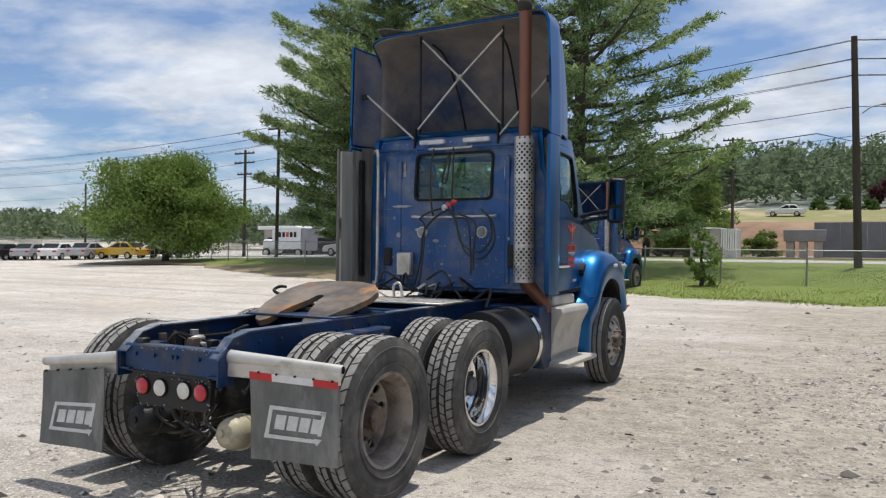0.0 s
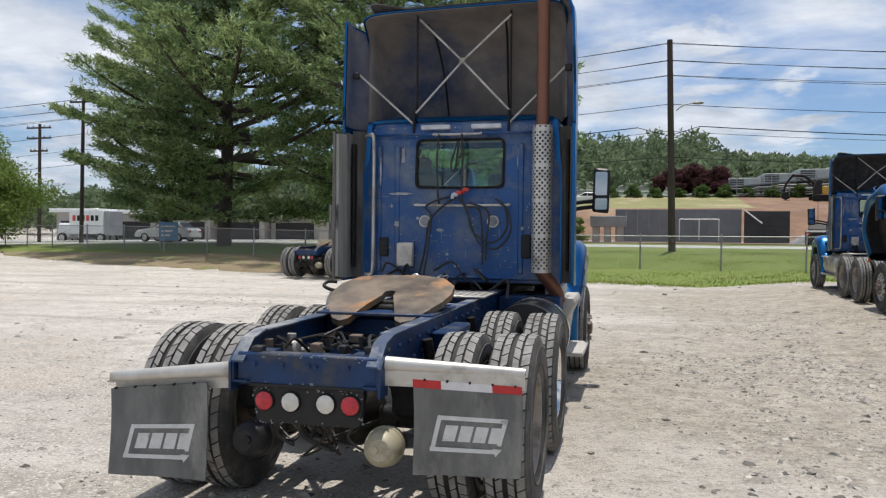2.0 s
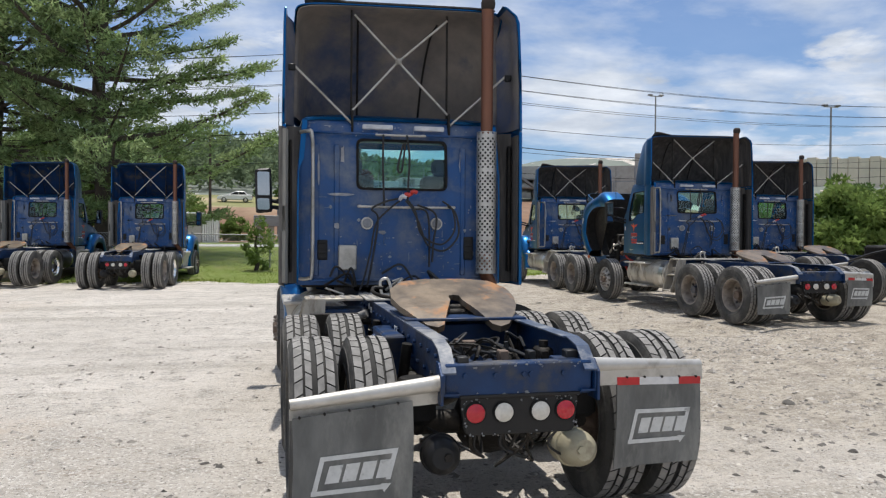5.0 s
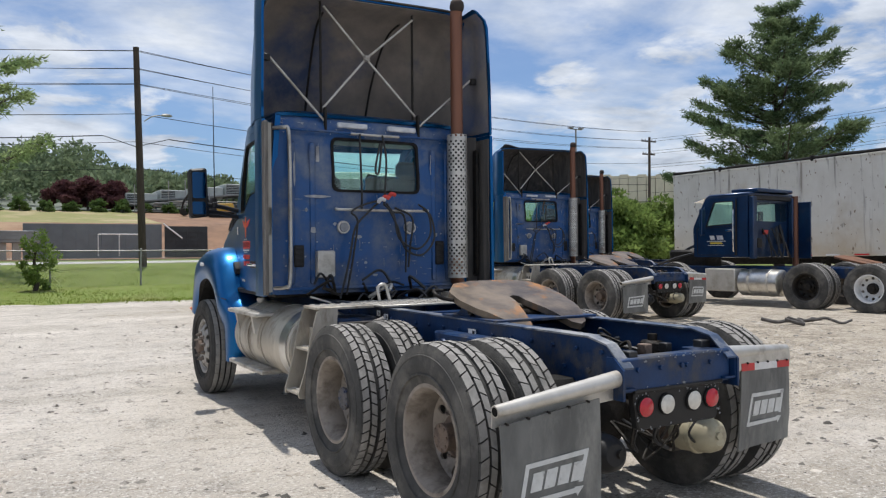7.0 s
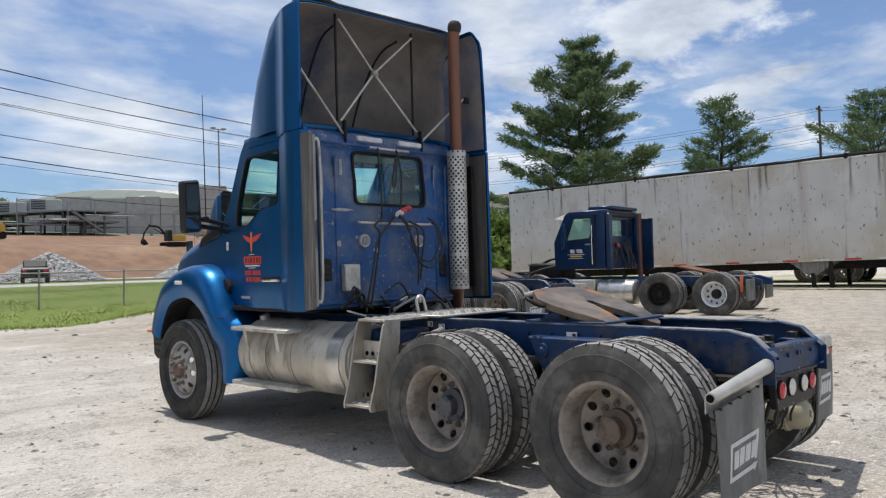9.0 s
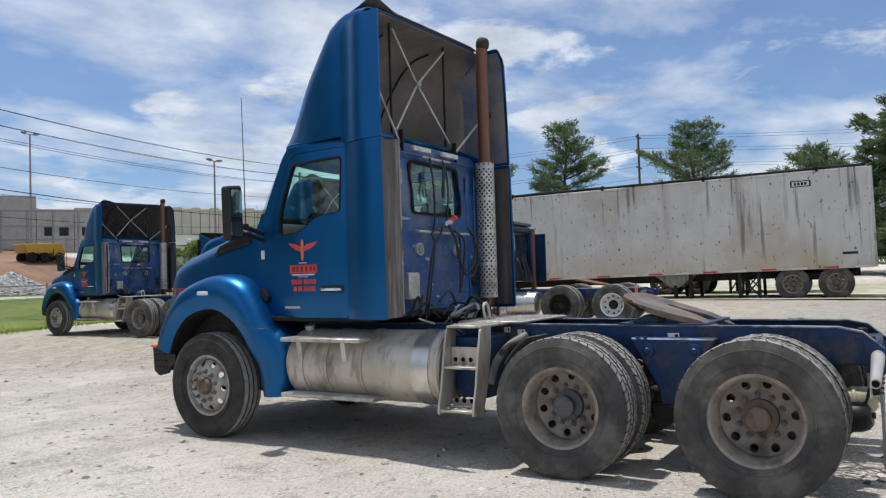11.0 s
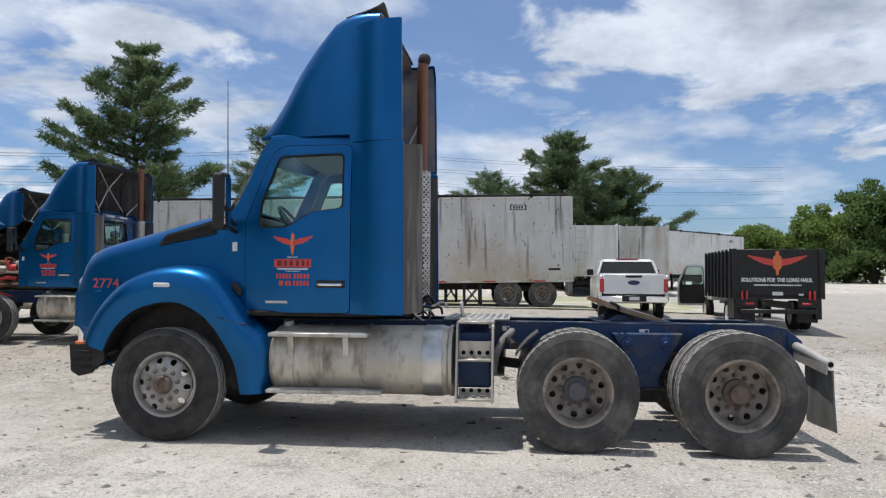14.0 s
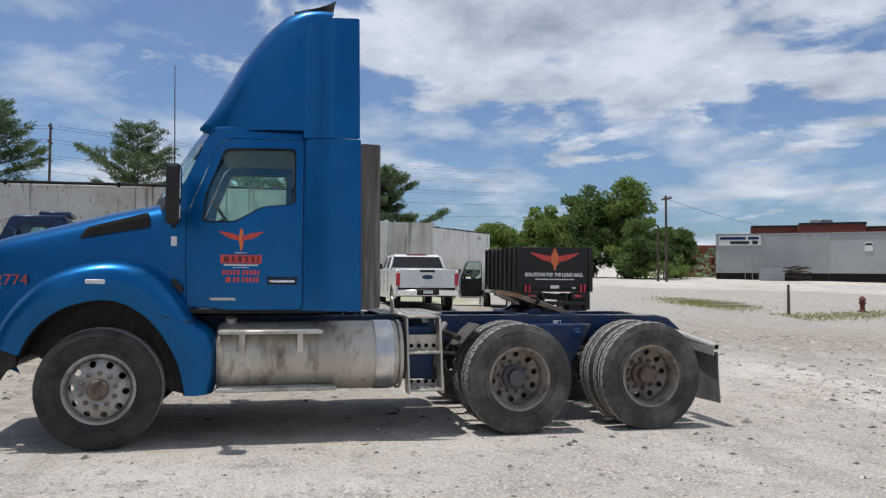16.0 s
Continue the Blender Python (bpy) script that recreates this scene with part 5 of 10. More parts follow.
        box(bm, s * 0.27, s * 0.37, -0.25, -0.12, 0.86, 0.99, 0.015)
        cyl(bm, (s * 0.32, -0.19, 0.98), (s * 0.32, -0.19, 1.03), 0.03, seg=10)
        cyl(bm, (s * 0.25, -0.19, 0.93), (s * 0.20, -0.19, 0.93), 0.018, seg=8)
        part("air_valve", bm, "alu" if s < 0 else "grime", T)
    bm = bmesh.new()
    box(bm, -0.12, 0.12, -0.10, 0.12, 0.76, 0.88, 0.02)
    for x in (-0.07, 0.07):
        cyl(bm, (x, -0.10, 0.90), (x, -0.02, 0.90), 0.032, seg=12)
    part("torque_bracket", bm, "blue_frame", T)
    rr = random.Random(11)
    for k in range(12):
        bm = bmesh.new()
        a = Vector((rr.uniform(-0.34, 0.34), rr.uniform(-0.45, -0.1), rr.uniform(0.84, 0.98)))
        b = Vector((rr.uniform(-0.36, 0.36), rr.uniform(0.1, 0.9), rr.uniform(0.84, 0.99)))
        tube(bm, smooth_path([a, (a + b) / 2 + Vector((rr.uniform(-0.1, 0.1), 0, rr.uniform(-0.08, 0.06))), b], 5), rr.uniform(0.006, 0.012), 6)
        part("air_line", bm, rr.choice(["cable", "cable", "grime"]), T)
    for k in range(9):
        bm = bmesh.new()
        x = rr.uniform(-0.3, 0.33)
        tube(bm, smooth_path([(x, -0.62, 0.64), (x + rr.uniform(-0.1, 0.1), -0.58, 0.50), (x + rr.uniform(-0.2, 0.2), -0.50, rr.uniform(0.36, 0.46)), (x + rr.uniform(-0.25, 0.25), -0.3, 0.55)], 6), rr.uniform(0.006, 0.012), 6)
        part("air_line", bm, rr.choice(["cable", "grime", "grime"]), T)
    # fittings crowded on and behind the last cross member
    for k in range(24):
        x, y, z = rr.uniform(-0.38, 0.38), rr.uniform(-0.68, 0.35), rr.uniform(0.90, 1.0)
        if y < -0.45:
            z = 0.99
        bm = bmesh.new()
        if k % 3 == 0:
            box(bm, x - rr.uniform(0.02, 0.05), x + rr.uniform(0.02, 0.05), y - 0.03, y + 0.04, z - 0.03, z + rr.uniform(0.01, 0.04), 0.006)
        elif k % 3 == 1:
            cyl(bm, (x, y, z - 0.03), (x + rr.uniform(-0.03, 0.03), y, z + 0.05), rr.uniform(0.012, 0.03), seg=8)
        else:
            tube(bm, smooth_path([(x, y, z), (x + rr.uniform(-0.12, 0.12), y + rr.uniform(-0.05, 0.2), z + 0.05), (x + rr.uniform(-0.2, 0.2), y + rr.uniform(0.05, 0.35), z - 0.06)], 5), rr.uniform(0.006, 0.011), 6)
        part("fitting", bm, rr.choice(["grime", "grime", "cable", "alu", "hub", "black"]), T)
    # tangled lines behind the cab, stickers on the rail, hose to the catwalk
    for k in range(16):
        bm = bmesh.new()
        a = Vector((rr.uniform(-0.75, 0.45), rr.uniform(2.75, 3.05), rr.uniform(1.08, 1.2)))
        b = a + Vector((rr.uniform(-0.35, 0.35), rr.uniform(-0.3, 0.2), rr.uniform(-0.08, 0.14)))
        tube(bm, smooth_path([a, (a + b) / 2 + Vector((rr.uniform(-0.12, 0.12), rr.uniform(-0.1, 0.1), rr.uniform(0.02, 0.16))), b], 5), rr.uniform(0.008, 0.016), 6)
        part("loose_line", bm, rr.choice(["cable", "cable", "grime", "alu"]), T)
    for y, z, w2 in ((0.66, 0.985, 0.09), (1.98, 1.0, 0.07), (2.12, 1.02, 0.06)):
        bm = bmesh.new()
        box(bm, -0.459, -0.4545, y, y + w2, z, z + 0.045)
        lab = part("sticker", bm, "white_tape", T, "small white sticker on the rail")
        bm = bmesh.new()
        box(bm, -0.4605, -0.4592, y + 0.01, y + w2 * 0.4, z + 0.008, z + 0.036)
        part("sticker_bar", bm, "black", lab)
    bm = bmesh.new()
    tube(bm, smooth_path([(-0.50, 1.95, 1.00), (-0.66, 2.04, 0.92), (-0.80, 2.10, 0.78), (-0.86, 2.12, 0.62)], 5), 0.035, 10)
    part("corrugated_hose", bm, "trim_grey", T)
    for s in (-1, 1):
        for y in (0.52, 0.88):
            bm = bmesh.new()
            lathe(bm, [(0.0, 0.03), (0.02, 0.03), (0.03, 0.02), (0.055, 0.018), (0.06, 0.0)], pose(s * 0.58, y, 0.90, 0, s * 90, 0), 14)
            part("boss", bm, "blue_frame", T)
    # light bar
    bm = bmesh.new()
    prism(bm, rounded([(-0.30, 0.59), (0.32, 0.59), (0.345, 0.80), (-0.335, 0.80)], 0.03), "y", -0.69, -0.64, 0.006)
    box(bm, -0.34, 0.35, -0.71, -0.63, 0.795, 0.815, 0.004)
    lights = part("light_bar", bm, "black", T, "black tail light panel")
    for x, material, lab in ((-0.25, "red_lens", "red tail lamp"), (-0.09, "white_lens", "white reversing lamp"), (0.12, "white_lens", "white reversing lamp"), (0.265, "red_lens", "red tail lamp")):
        bm = bmesh.new()
        lathe(bm, [(0.06, 0.0), (0.06, 0.012), (0.052, 0.014)], pose(x, -0.69, 0.715, 90), 28)
        part("lamp_ring", bm, "rubber", lights)
        bm = bmesh.new()
        lathe(bm, [(0.053, 0.004), (0.052, 0.016), (0.04, 0.024), (0.0, 0.027)], pose(x, -0.69, 0.715, 90), 28)
        part("tail_lamp", bm, material, lights, lab)
    # flaked paint along the panel's edges
    cr = random.Random(61)
    bm = bmesh.new()
    for k in range(46):
        x, z = (cr.uniform(-0.33, 0.34), cr.choice((0.785, 0.60)) + cr.uniform(-0.012, 0.012)) if k % 3 else (cr.choice((-0.31, 0.325)) + cr.uniform(-0.012, 0.012), cr.uniform(0.61, 0.78))
        r = cr.uniform(0.003, 0.008)
        vs = [bm.verts.new((x + r * cr.uniform(0.6, 1.4) * math.cos(a), -0.6935, z + r * cr.uniform(0.6, 1.3) * math.sin(a))) for a in (0.2, 1.4, 2.7, 3.9, 5.2)]
        bm.faces.new(vs[::-1])
    bmesh.ops.solidify(bm, geom=bm.faces[:], thickness=0.002)
    tagged(part("flaked_paint", bm, "chips", lights), kind="stuff")
    bm = bmesh.new()
    for k in range(40):
        x, z = cr.uniform(-0.41, 0.41), cr.choice((0.97, 0.81)) + cr.uniform(-0.016, 0.016)
        r = cr.uniform(0.004, 0.011)
        vs = [bm.verts.new((x + r * cr.uniform(0.6, 1.6) * math.cos(a), -0.703, z + r * cr.uniform(0.4, 0.8) * math.sin(a))) for a in (0.2, 1.4, 2.7, 3.9, 5.2)]
        bm.faces.new(vs[::-1])
    bmesh.ops.solidify(bm, geom=bm.faces[:], thickness=0.002)
    tagged(part("flaked_paint", bm, "chips", T), kind="stuff")
    # mud flaps on their bars
    for s, p0, p1, fy in ((-1, (-0.44, -0.69, 0.885), (-1.235, -0.70, 0.80), -0.75), (1, (0.44, -0.63, 0.945), (1.20, -0.50, 0.905), -0.55)):
        p0, p1 = Vector(p0), Vector(p1)
        d = (p1 - p0).normalized()
        bm = bmesh.new()
        tube(bm, [p0, p1], 0.045, 16, 0.68)
        dn = Vector((0, 0, -1))
        nrm = d.cross(dn).normalized()
        q = [p0 + dn * 0.01, p1 + dn * 0.01, p1 + dn * 0.085, p0 + dn * 0.115]
        lo, hi = [[bm.verts.new(v + nrm * k) for v in q] for k in (-0.032, -0.026)]
        for i in range(4):
            bm.faces.new((lo[i], lo[(i + 1) % 4], hi[(i + 1) % 4], hi[i]))
        bm.faces.new(lo)
        bm.faces.new(hi[::-1])
        bmesh.ops.recalc_face_normals(bm, faces=bm.faces[:])
        bar = part("flap_bar", bm, "alu", T, "bent aluminium mud flap bar")
        # the tube is closed; a near-black disc stands for its shaded bore
        bm = bmesh.new()
        cyl(bm, p1 - d * 0.02, p1 + d * 0.002, 0.023, seg=14)
        part("bar_bore", bm, "dark_hole", bar)
        for k in range(5):
            bm = bmesh.new()
            c = p0.lerp(p1, 0.3 + 0.16 * k) + dn * 0.065
            cyl(bm, c - Vector((0, 0.042, 0)), c - Vector((0, 0.02, 0)), 0.007, seg=6)
            part("bolt", bm, "grime", bar)
        # the flap hangs from the bar's outer part
        a, b = p0.lerp(p1, 0.20 if s < 0 else 0.215), p0.lerp(p1, 0.985)
        ztop = lambda u: (a.z + (b.z - a.z) * u) - 0.066
        bot = 0.235 if s < 0 else 0.335
        kick = -0.008 if s < 0 else 0.02

        def place(u, v, t=0.0):
            z = ztop(u) + (bot - ztop(u)) * v
            y = a.y + (b.y - a.y) * u - 0.030 + kick * v ** 1.6 + 0.015 * math.sin(5 * u) * v
            x = a.x + (b.x - a.x) * u + 0.006 * math.sin(4 * v)
            return Vector((x, y + t, z))
        bm = bmesh.new()
        sheet(bm, [(0, 0), (1, 0), (1, 1), (0, 1)], [], place, 0.012, 0.1)
        flap = part("mud_flap", bm, "flap", T, "dusty black rubber mud flap with a white stencilled frame")

        def stencil(pts, name, material="stencil", lift=0.003):
            bm = bmesh.new()
            vs = [bm.verts.new(place(*p) - Vector((0, lift, 0))) for p in (pts if s > 0 else [(1 - p[0], p[1]) for p in pts])]
            rs = [bm.verts.new(v.co + Vector((0, lift - 0.0005, 0))) for v in vs]
            n = len(vs)
            bm.faces.new(vs)
            bm.faces.new(rs[::-1])
            for i in range(n):
                bm.faces.new((vs[i], rs[i], rs[(i + 1) % n], vs[(i + 1) % n]))
            bmesh.ops.recalc_face_normals(bm, faces=bm.faces[:])
            part(name, bm, material, flap)
        # slanted frame with an arrow foot and four plain blocks within; u runs left to right as seen from behind
        y0, y1 = (0.36, 0.74) if s > 0 else (0.42, 0.80)
        L0, L1, S = 0.15, 0.80, 0.07
        stencil([(L0 + S, y0), (L1 + S, y0), (L1 + S - 0.008, y0 + 0.045), (L0 + S - 0.008, y0 + 0.045)], "stencil_bar")
        stencil([(L0, y1 - 0.045), (L1 - 0.05, y1 - 0.045), (L1 - 0.05, y1), (L0, y1)], "stencil_bar")
        stencil([(L0 + S, y0), (L0 + S + 0.04, y0), (L0 + 0.04, y1), (L0, y1)], "stencil_bar")
        stencil([(L1 + S - 0.04, y0), (L1 + S, y0), (L1 + 0.01, y1 - 0.09), (L1 - 0.03, y1 - 0.09)], "stencil_bar")
        stencil([(L1 - 0.07, y1 - 0.055), (L1 + 0.02, y1 - 0.05), (L1 - 0.04, y1 + 0.03)], "stencil_arrow")
        for k in range(4):
            u0 = L0 + 0.11 + 0.142 * k
            stencil([(u0 + 0.035, y0 + 0.10), (u0 + 0.15, y0 + 0.10), (u0 + 0.115, y1 - 0.11), (u0, y1 - 0.11)], "stencil_block")
        if s > 0:
            for u0, u1, material in ((0.0, 0.26, "red_tape"), (0.26, 0.73, "white_tape"), (0.73, 1.0, "red_tape")):
                stencil([(u0, 0.0), (u1, 0.0), (u1, 0.085), (u0, 0.085)], "reflective_tape", material, 0.005)
    # fifth wheel: tilted horseshoe plate on its base
    tilt = pose(0, 0.80, 1.215, 17.5)
    half = [(0.0, 0.40), (0.16, 0.40), (0.34, 0.35), (0.45, 0.22), (0.465, 0.06), (0.43, -0.12), (0.37, -0.28), (0.29, -0.42), (0.22, -0.46), (0.17, -0.42), (0.10, -0.2), (0.045, -0.03), (0.04, 0.05), (0.0, 0.07)]
    outline = [(x, y) for x, y in half] + [(-x, y) for x, y in half[-2:0:-1]]
    bm = bmesh.new()

    def plate(a, b, t=0.0):
        edge = 0.022 * smoothstep(-0.2, -0.46, b) + 0.012 * smoothstep(0.36, 0.47, abs(a))
        return tilt @ Vector((a, b, 0.0 - edge - t))
    sheet(bm, outline, [], plate, 0.045, 0.08)
    fifth = part("fifth_wheel_plate", bm, "plate", T, "greasy rust-streaked fifth wheel plate")
    bm = bmesh.new()
    for s in (-1, 1):
        prism(bm, [(0.52, 1.085), (1.10, 1.085), (0.95, 1.17), (0.80, 1.165), (0.68, 1.13)], "x", s * 0.30, s * 0.37, 0.01)
    box(bm, -0.43, 0.43, 0.45, 1.15, 1.085, 1.105, 0.004)
    part("fifth_wheel_base", bm, "blue_frame", T)
    bm = bmesh.new()
    cyl(bm, (-0.40, 0.82, 1.14), (0.40, 0.82, 1.14), 0.03, seg=12)
    box(bm, -0.16, 0.16, 0.72, 1.05, 1.08, 1.14, 0.02)
    part("locking_jaw", bm, "grime", fifth)
    bm = bmesh.new()
    tube(bm, smooth_path([(-0.36, 0.92, 1.21), (-0.50, 0.95, 1.22), (-0.58, 0.96, 1.25), (-0.57, 1.02, 1.28), (-0.50, 1.02, 1.28)], 5), 0.014, 8)
    part("release_handle", bm, "grime", fifth)
    # deck plate behind the cab
    bm = bmesh.new()
    box(bm, -0.50, 0.50, 1.98, 2.62, 1.10, 1.118, 0.004)
    deck = part("deck_plate", bm, "alu", T, "treaded aluminium deck plate")
    for i in range(14):
        for j in range(9):
            bm = bmesh.new()
            x, y = -0.455 + 0.07 * i, 2.02 + 0.068 * j
            ang = 45 if (i + j) % 2 else -45
            box(bm, -0.022, 0.022, -0.005, 0.005, 0, 0.005, 0, pose(x, y, 1.118, 0, 0, ang))
            part("tread_bar", bm, "alu", deck)
    bm = bmesh.new()
    tube(bm, smooth_path([(-0.30, 2.45, 1.12), (-0.31, 2.46, 1.24), (-0.24, 2.46, 1.26), (-0.20, 2.45, 1.12)], 5), 0.014, 8)
    part("lifting_ring", bm, "alu", T)


def flank_parts(T):
    # left: round tank with straps, bands and running steps
    bm = bmesh.new()
    ends = [(0.0, -0.03), (0.2, -0.025), (0.28, -0.01), (0.315, 0.03), (0.32, 0.06)]
    L = 4.19 - 2.47
    lathe(bm, [(r, a + 0.03) for r, a in ends] + [(0.32, 0.7), (0.322, 0.71), (0.32, 0.72)] + [(r, L - a - 0.03) for r, a in ends[::-1]], pose(-0.795, 4.19, 0.74, 90), 48)
    tank = part("fuel_tank", bm, "tank", T, "dusty round aluminium fuel tank")
    for y, material, w in ((3.95, "tank", 0.04), (3.66, "tank", 0.02), (3.27, "tank", 0.02), (2.66, "band", 0.17), (2.50, "tank", 0.03)):
        bm = bmesh.new()
        lathe(bm, [(0.322, -w / 2), (0.328, -w / 2), (0.328, w / 2), (0.322, w / 2)], pose(-0.795, y, 0.74, 90), 48)
        part("tank_band", bm, material, tank, "polished tank band" if material == "band" else "")
    bm = bmesh.new()
    cyl(bm, (-0.84, 4.05, 1.03), (-0.86, 4.05, 1.10), 0.05, seg=16)
    part("filler_cap", bm, "alu", tank)
    for y0, y1, z0, z1, x1 in ((3.24, 4.15, 0.965, 1.0, -1.175), (3.11, 4.17, 0.455, 0.49, -1.16)):
        bm = bmesh.new()
        box(bm, x1, -0.97, y0, y1, z0, z1, 0.006)
        step = part("running_step", bm, "alu", T, "ribbed aluminium running step")
        for k in range(3):
            bm = bmesh.new()
            box(bm, x1 + 0.02 + 0.055 * k, x1 + 0.04 + 0.055 * k, y0 + 0.02, y1 - 0.02, z1, z1 + 0.004)
            part("tread_rib", bm, "alu", step)
        for y in (y0 + 0.2, y1 - 0.2):
            bm = bmesh.new()
            if z0 > 0.8:
                prism(bm, [(-1.15, z0), (-1.0, z0), (-1.1, z0 - 0.17), (-1.12, z0 - 0.17)], "y", y - 0.025, y + 0.025)
            else:
                prism(bm, [(-1.13, z0 + 0.02), (-0.8, z0 + 0.06), (-0.8, z0 - 0.02), (-1.13, z0 - 0.01)], "y", y - 0.02, y + 0.02)
            part("step_bracket", bm, "alu", step)
    # left: open ladder box behind the tank
    for y, inner in ((2.44, -0.93), (2.12, -0.90)):
        bm = bmesh.new()
        prism(bm, rounded([(-1.02, 1.08), (-0.97, 1.105), (inner + 0.06, 1.105), (inner + 0.05, 0.92), (inner - 0.02, 0.62), (-1.01, 0.40), (-1.175, 0.40), (-1.175, 0.45), (-1.12, 0.62), (-1.075, 0.86)], 0.015), "y", y - 0.009, y + 0.009)
        part("ladder_side", bm, "tank", T, "dusty aluminium ladder cheek")
    for z in (0.785, 0.445):
        bm = bmesh.new()
        box(bm, -0.965, -0.955, 2.13, 2.43, z, z + (0.15 if z > 0.5 else 0.06), 0.003)
        riser = part("ladder_riser", bm, "tank", T, "punched aluminium riser")
        # no openings are cut: near-black discs stand for the shade in them
        for k in range(4):
            bm = bmesh.new()
            cyl(bm, (-0.9655, 2.17 + 0.072 * k, z + 0.045), (-0.968, 2.17 + 0.072 * k, z + 0.045), 0.02, seg=10)
            part("hole", bm, "dark_hole", riser)
    for z, x1 in ((1.092, -1.01), (0.76, -1.08), (0.42, -1.165)):
        bm = bmesh.new()
        box(bm, x1, x1 + (0.50 if z > 1 else 0.20), 2.115, 2.445, z, z + 0.022, 0.004)
        tread = part("ladder_step", bm, "tank", T, "punched aluminium step")
        for i in range(4):
            for j in range(2 if z < 1 else 5):
                bm = bmesh.new()
                c = (x1 + 0.06 + 0.09 * j, 2.165 + 0.075 * i, z + 0.025)
                lathe(bm, [(0.024, 0.0), (0.021, 0.006), (0.014, 0.007), (0.011, 0.0)], pose(*c), 8)
                part("grip", bm, "alu", tread)
    bm = bmesh.new()
    box(bm, -0.86, -0.46, 2.14, 2.46, 0.50, 1.02, 0.02)
    part("battery_box", bm, "blue_frame", T)
    # left: half fender bracket hanging over the first drive wheel
    bm = bmesh.new()
    rows = []
    for k in range(9):
        a = radians(150 - 9 * k)
        rows.append([Vector((x, 1.374 - 0.63 * math.cos(a), 0.50 + 0.63 * math.sin(a))) for x in (-1.0, -0.8, -0.6)])
    loft(bm, rows[:4])
    thicken(bm, 0.012)
    part("quarter_fender", bm, "trim_dark", T, "broken black quarter fender")
    bm = bmesh.new()
    tube(bm, smooth_path([(-0.46, 2.02, 0.92), (-0.75, 1.98, 0.93), (-1.0, 1.93, 0.90)], 4), 0.03, 8)
    part("fender_arm", bm, "grime", T)
    # right: black tank with its polished band, step box, running step
    bm = bmesh.new()
    lathe(bm, [(0, 0), (0.25, 0.0), (0.31, 0.02), (0.325, 0.05), (0.325, 0.86), (0, 0.88)], pose(0.84, 2.92, 0.73, 90), 44)
    tank = part("air_tank", bm, "black", T, "black round tank with a polished band")
    bm = bmesh.new()
    lathe(bm, [(0.325, -0.04), (0.338, -0.04), (0.338, 0.04), (0.325, 0.04)], pose(0.84, 2.72, 0.73, 90), 44)
    part("tank_band", bm, "chrome", tank)
    bm = bmesh.new()
    prism(bm, [(2.96, 1.05), (3.30, 1.05), (3.30, 0.42), (3.10, 0.42), (2.96, 0.60)], "x", 0.45, 1.06, 0.01)
    part("side_panel", bm, "blue_frame", T)
    bm = bmesh.new()
    prism(bm, rounded([(0.46, 1.02), (1.16, 1.02), (1.18, 0.96), (1.10, 0.80), (1.06, 0.52), (1.05, 0.45), (0.46, 0.45)], 0.02), "y", 3.30, 4.14, 0.008)
    boxp = part("tool_box", bm, "step_white", T, "dusty off-white step box")
    bm = bmesh.new()
    box(bm, 1.0, 1.27, 3.24, 4.16, 0.43, 0.475, 0.01)
    part("running_step", bm, "step_white", boxp)
    bm = bmesh.new()
    box(bm, 0.85, 1.03, 3.45, 4.1, 1.02, 1.13, 0.02)
    part("upper_step", bm, "step_white", boxp)
    # exhaust stack: pipe, elbow, punched shield
    bm = bmesh.new()
    tube(bm, smooth_path([(1.02, 3.22, 0.98), (1.0, 3.20, 1.08), (0.93, 3.12, 1.20), (0.87, 3.05, 1.30), (0.865, 3.02, 1.5)], 6), 0.068, 16)
    tube(bm, [(0.865, 3.02, 1.45), (0.865, 3.02, 3.90)], 0.062, 20, caps=False)
    tube(bm, smooth_path([(0.865, 3.02, 3.88), (0.865, 3.018, 3.95), (0.865, 3.01, 4.0), (0.865, 3.005, 4.03)], 6), 0.062, 20, 1.0, caps=False)
    stack = part("exhaust_pipe", bm, "rust_pipe", T, "rust-brown vertical exhaust pipe")
    bm = bmesh.new()
    lathe(bm, [(0.062, -0.01), (0.072, 0.015), (0.074, 0.05), (0.066, 0.085), (0.045, 0.108), (0.0, 0.118)], pose(0.865, 3.006, 4.0, 8), 20)
    part("rain_cap", bm, "sooty_cap", stack, "sooty round cap on the pipe")
    bm = bmesh.new()
    R, nc, nr, z0, z1 = 0.102, 24, 50, 1.285, 2.735
    cw, ch = 2 * math.pi / nc, (z1 - z0) / nr
    ring_cache = {}

    def pt(a, z):
        key = (round(a / cw * 8) % (nc * 8), round(z / ch * 1000))
        if key not in ring_cache:
            ring_cache[key] = bm.verts.new((0.865 + R * math.cos(a), 3.02 + R * math.sin(a), z))
        return ring_cache[key]
    for j in range(nr):
        band = j % 12 in (0,)
        for i in range(nc):
            a0, zz = i * cw, z0 + j * ch
            corner = [pt(a0, zz), pt(a0 + cw / 2, zz), pt(a0 + cw, zz), pt(a0 + cw, zz + ch / 2), pt(a0 + cw, zz + ch), pt(a0 + cw / 2, zz + ch), pt(a0, zz + ch), pt(a0, zz + ch / 2)]
            if band or (i + j) % 2:
                bm.faces.new(corner)
                continue
            k = 0.86
            holev = []
            for q in range(8):
                ang = -3 * math.pi / 4 + q * math.pi / 4
                holev.append(bm.verts.new((0.865 + R * math.cos(a0 + cw / 2 + k * cw / 2 * 1.05 * math.cos(ang)), 3.02 + R * math.sin(a0 + cw / 2 + k * cw / 2 * 1.05 * math.cos(ang)), zz + ch / 2 + k * ch / 2 * 0.95 * math.sin(ang))))
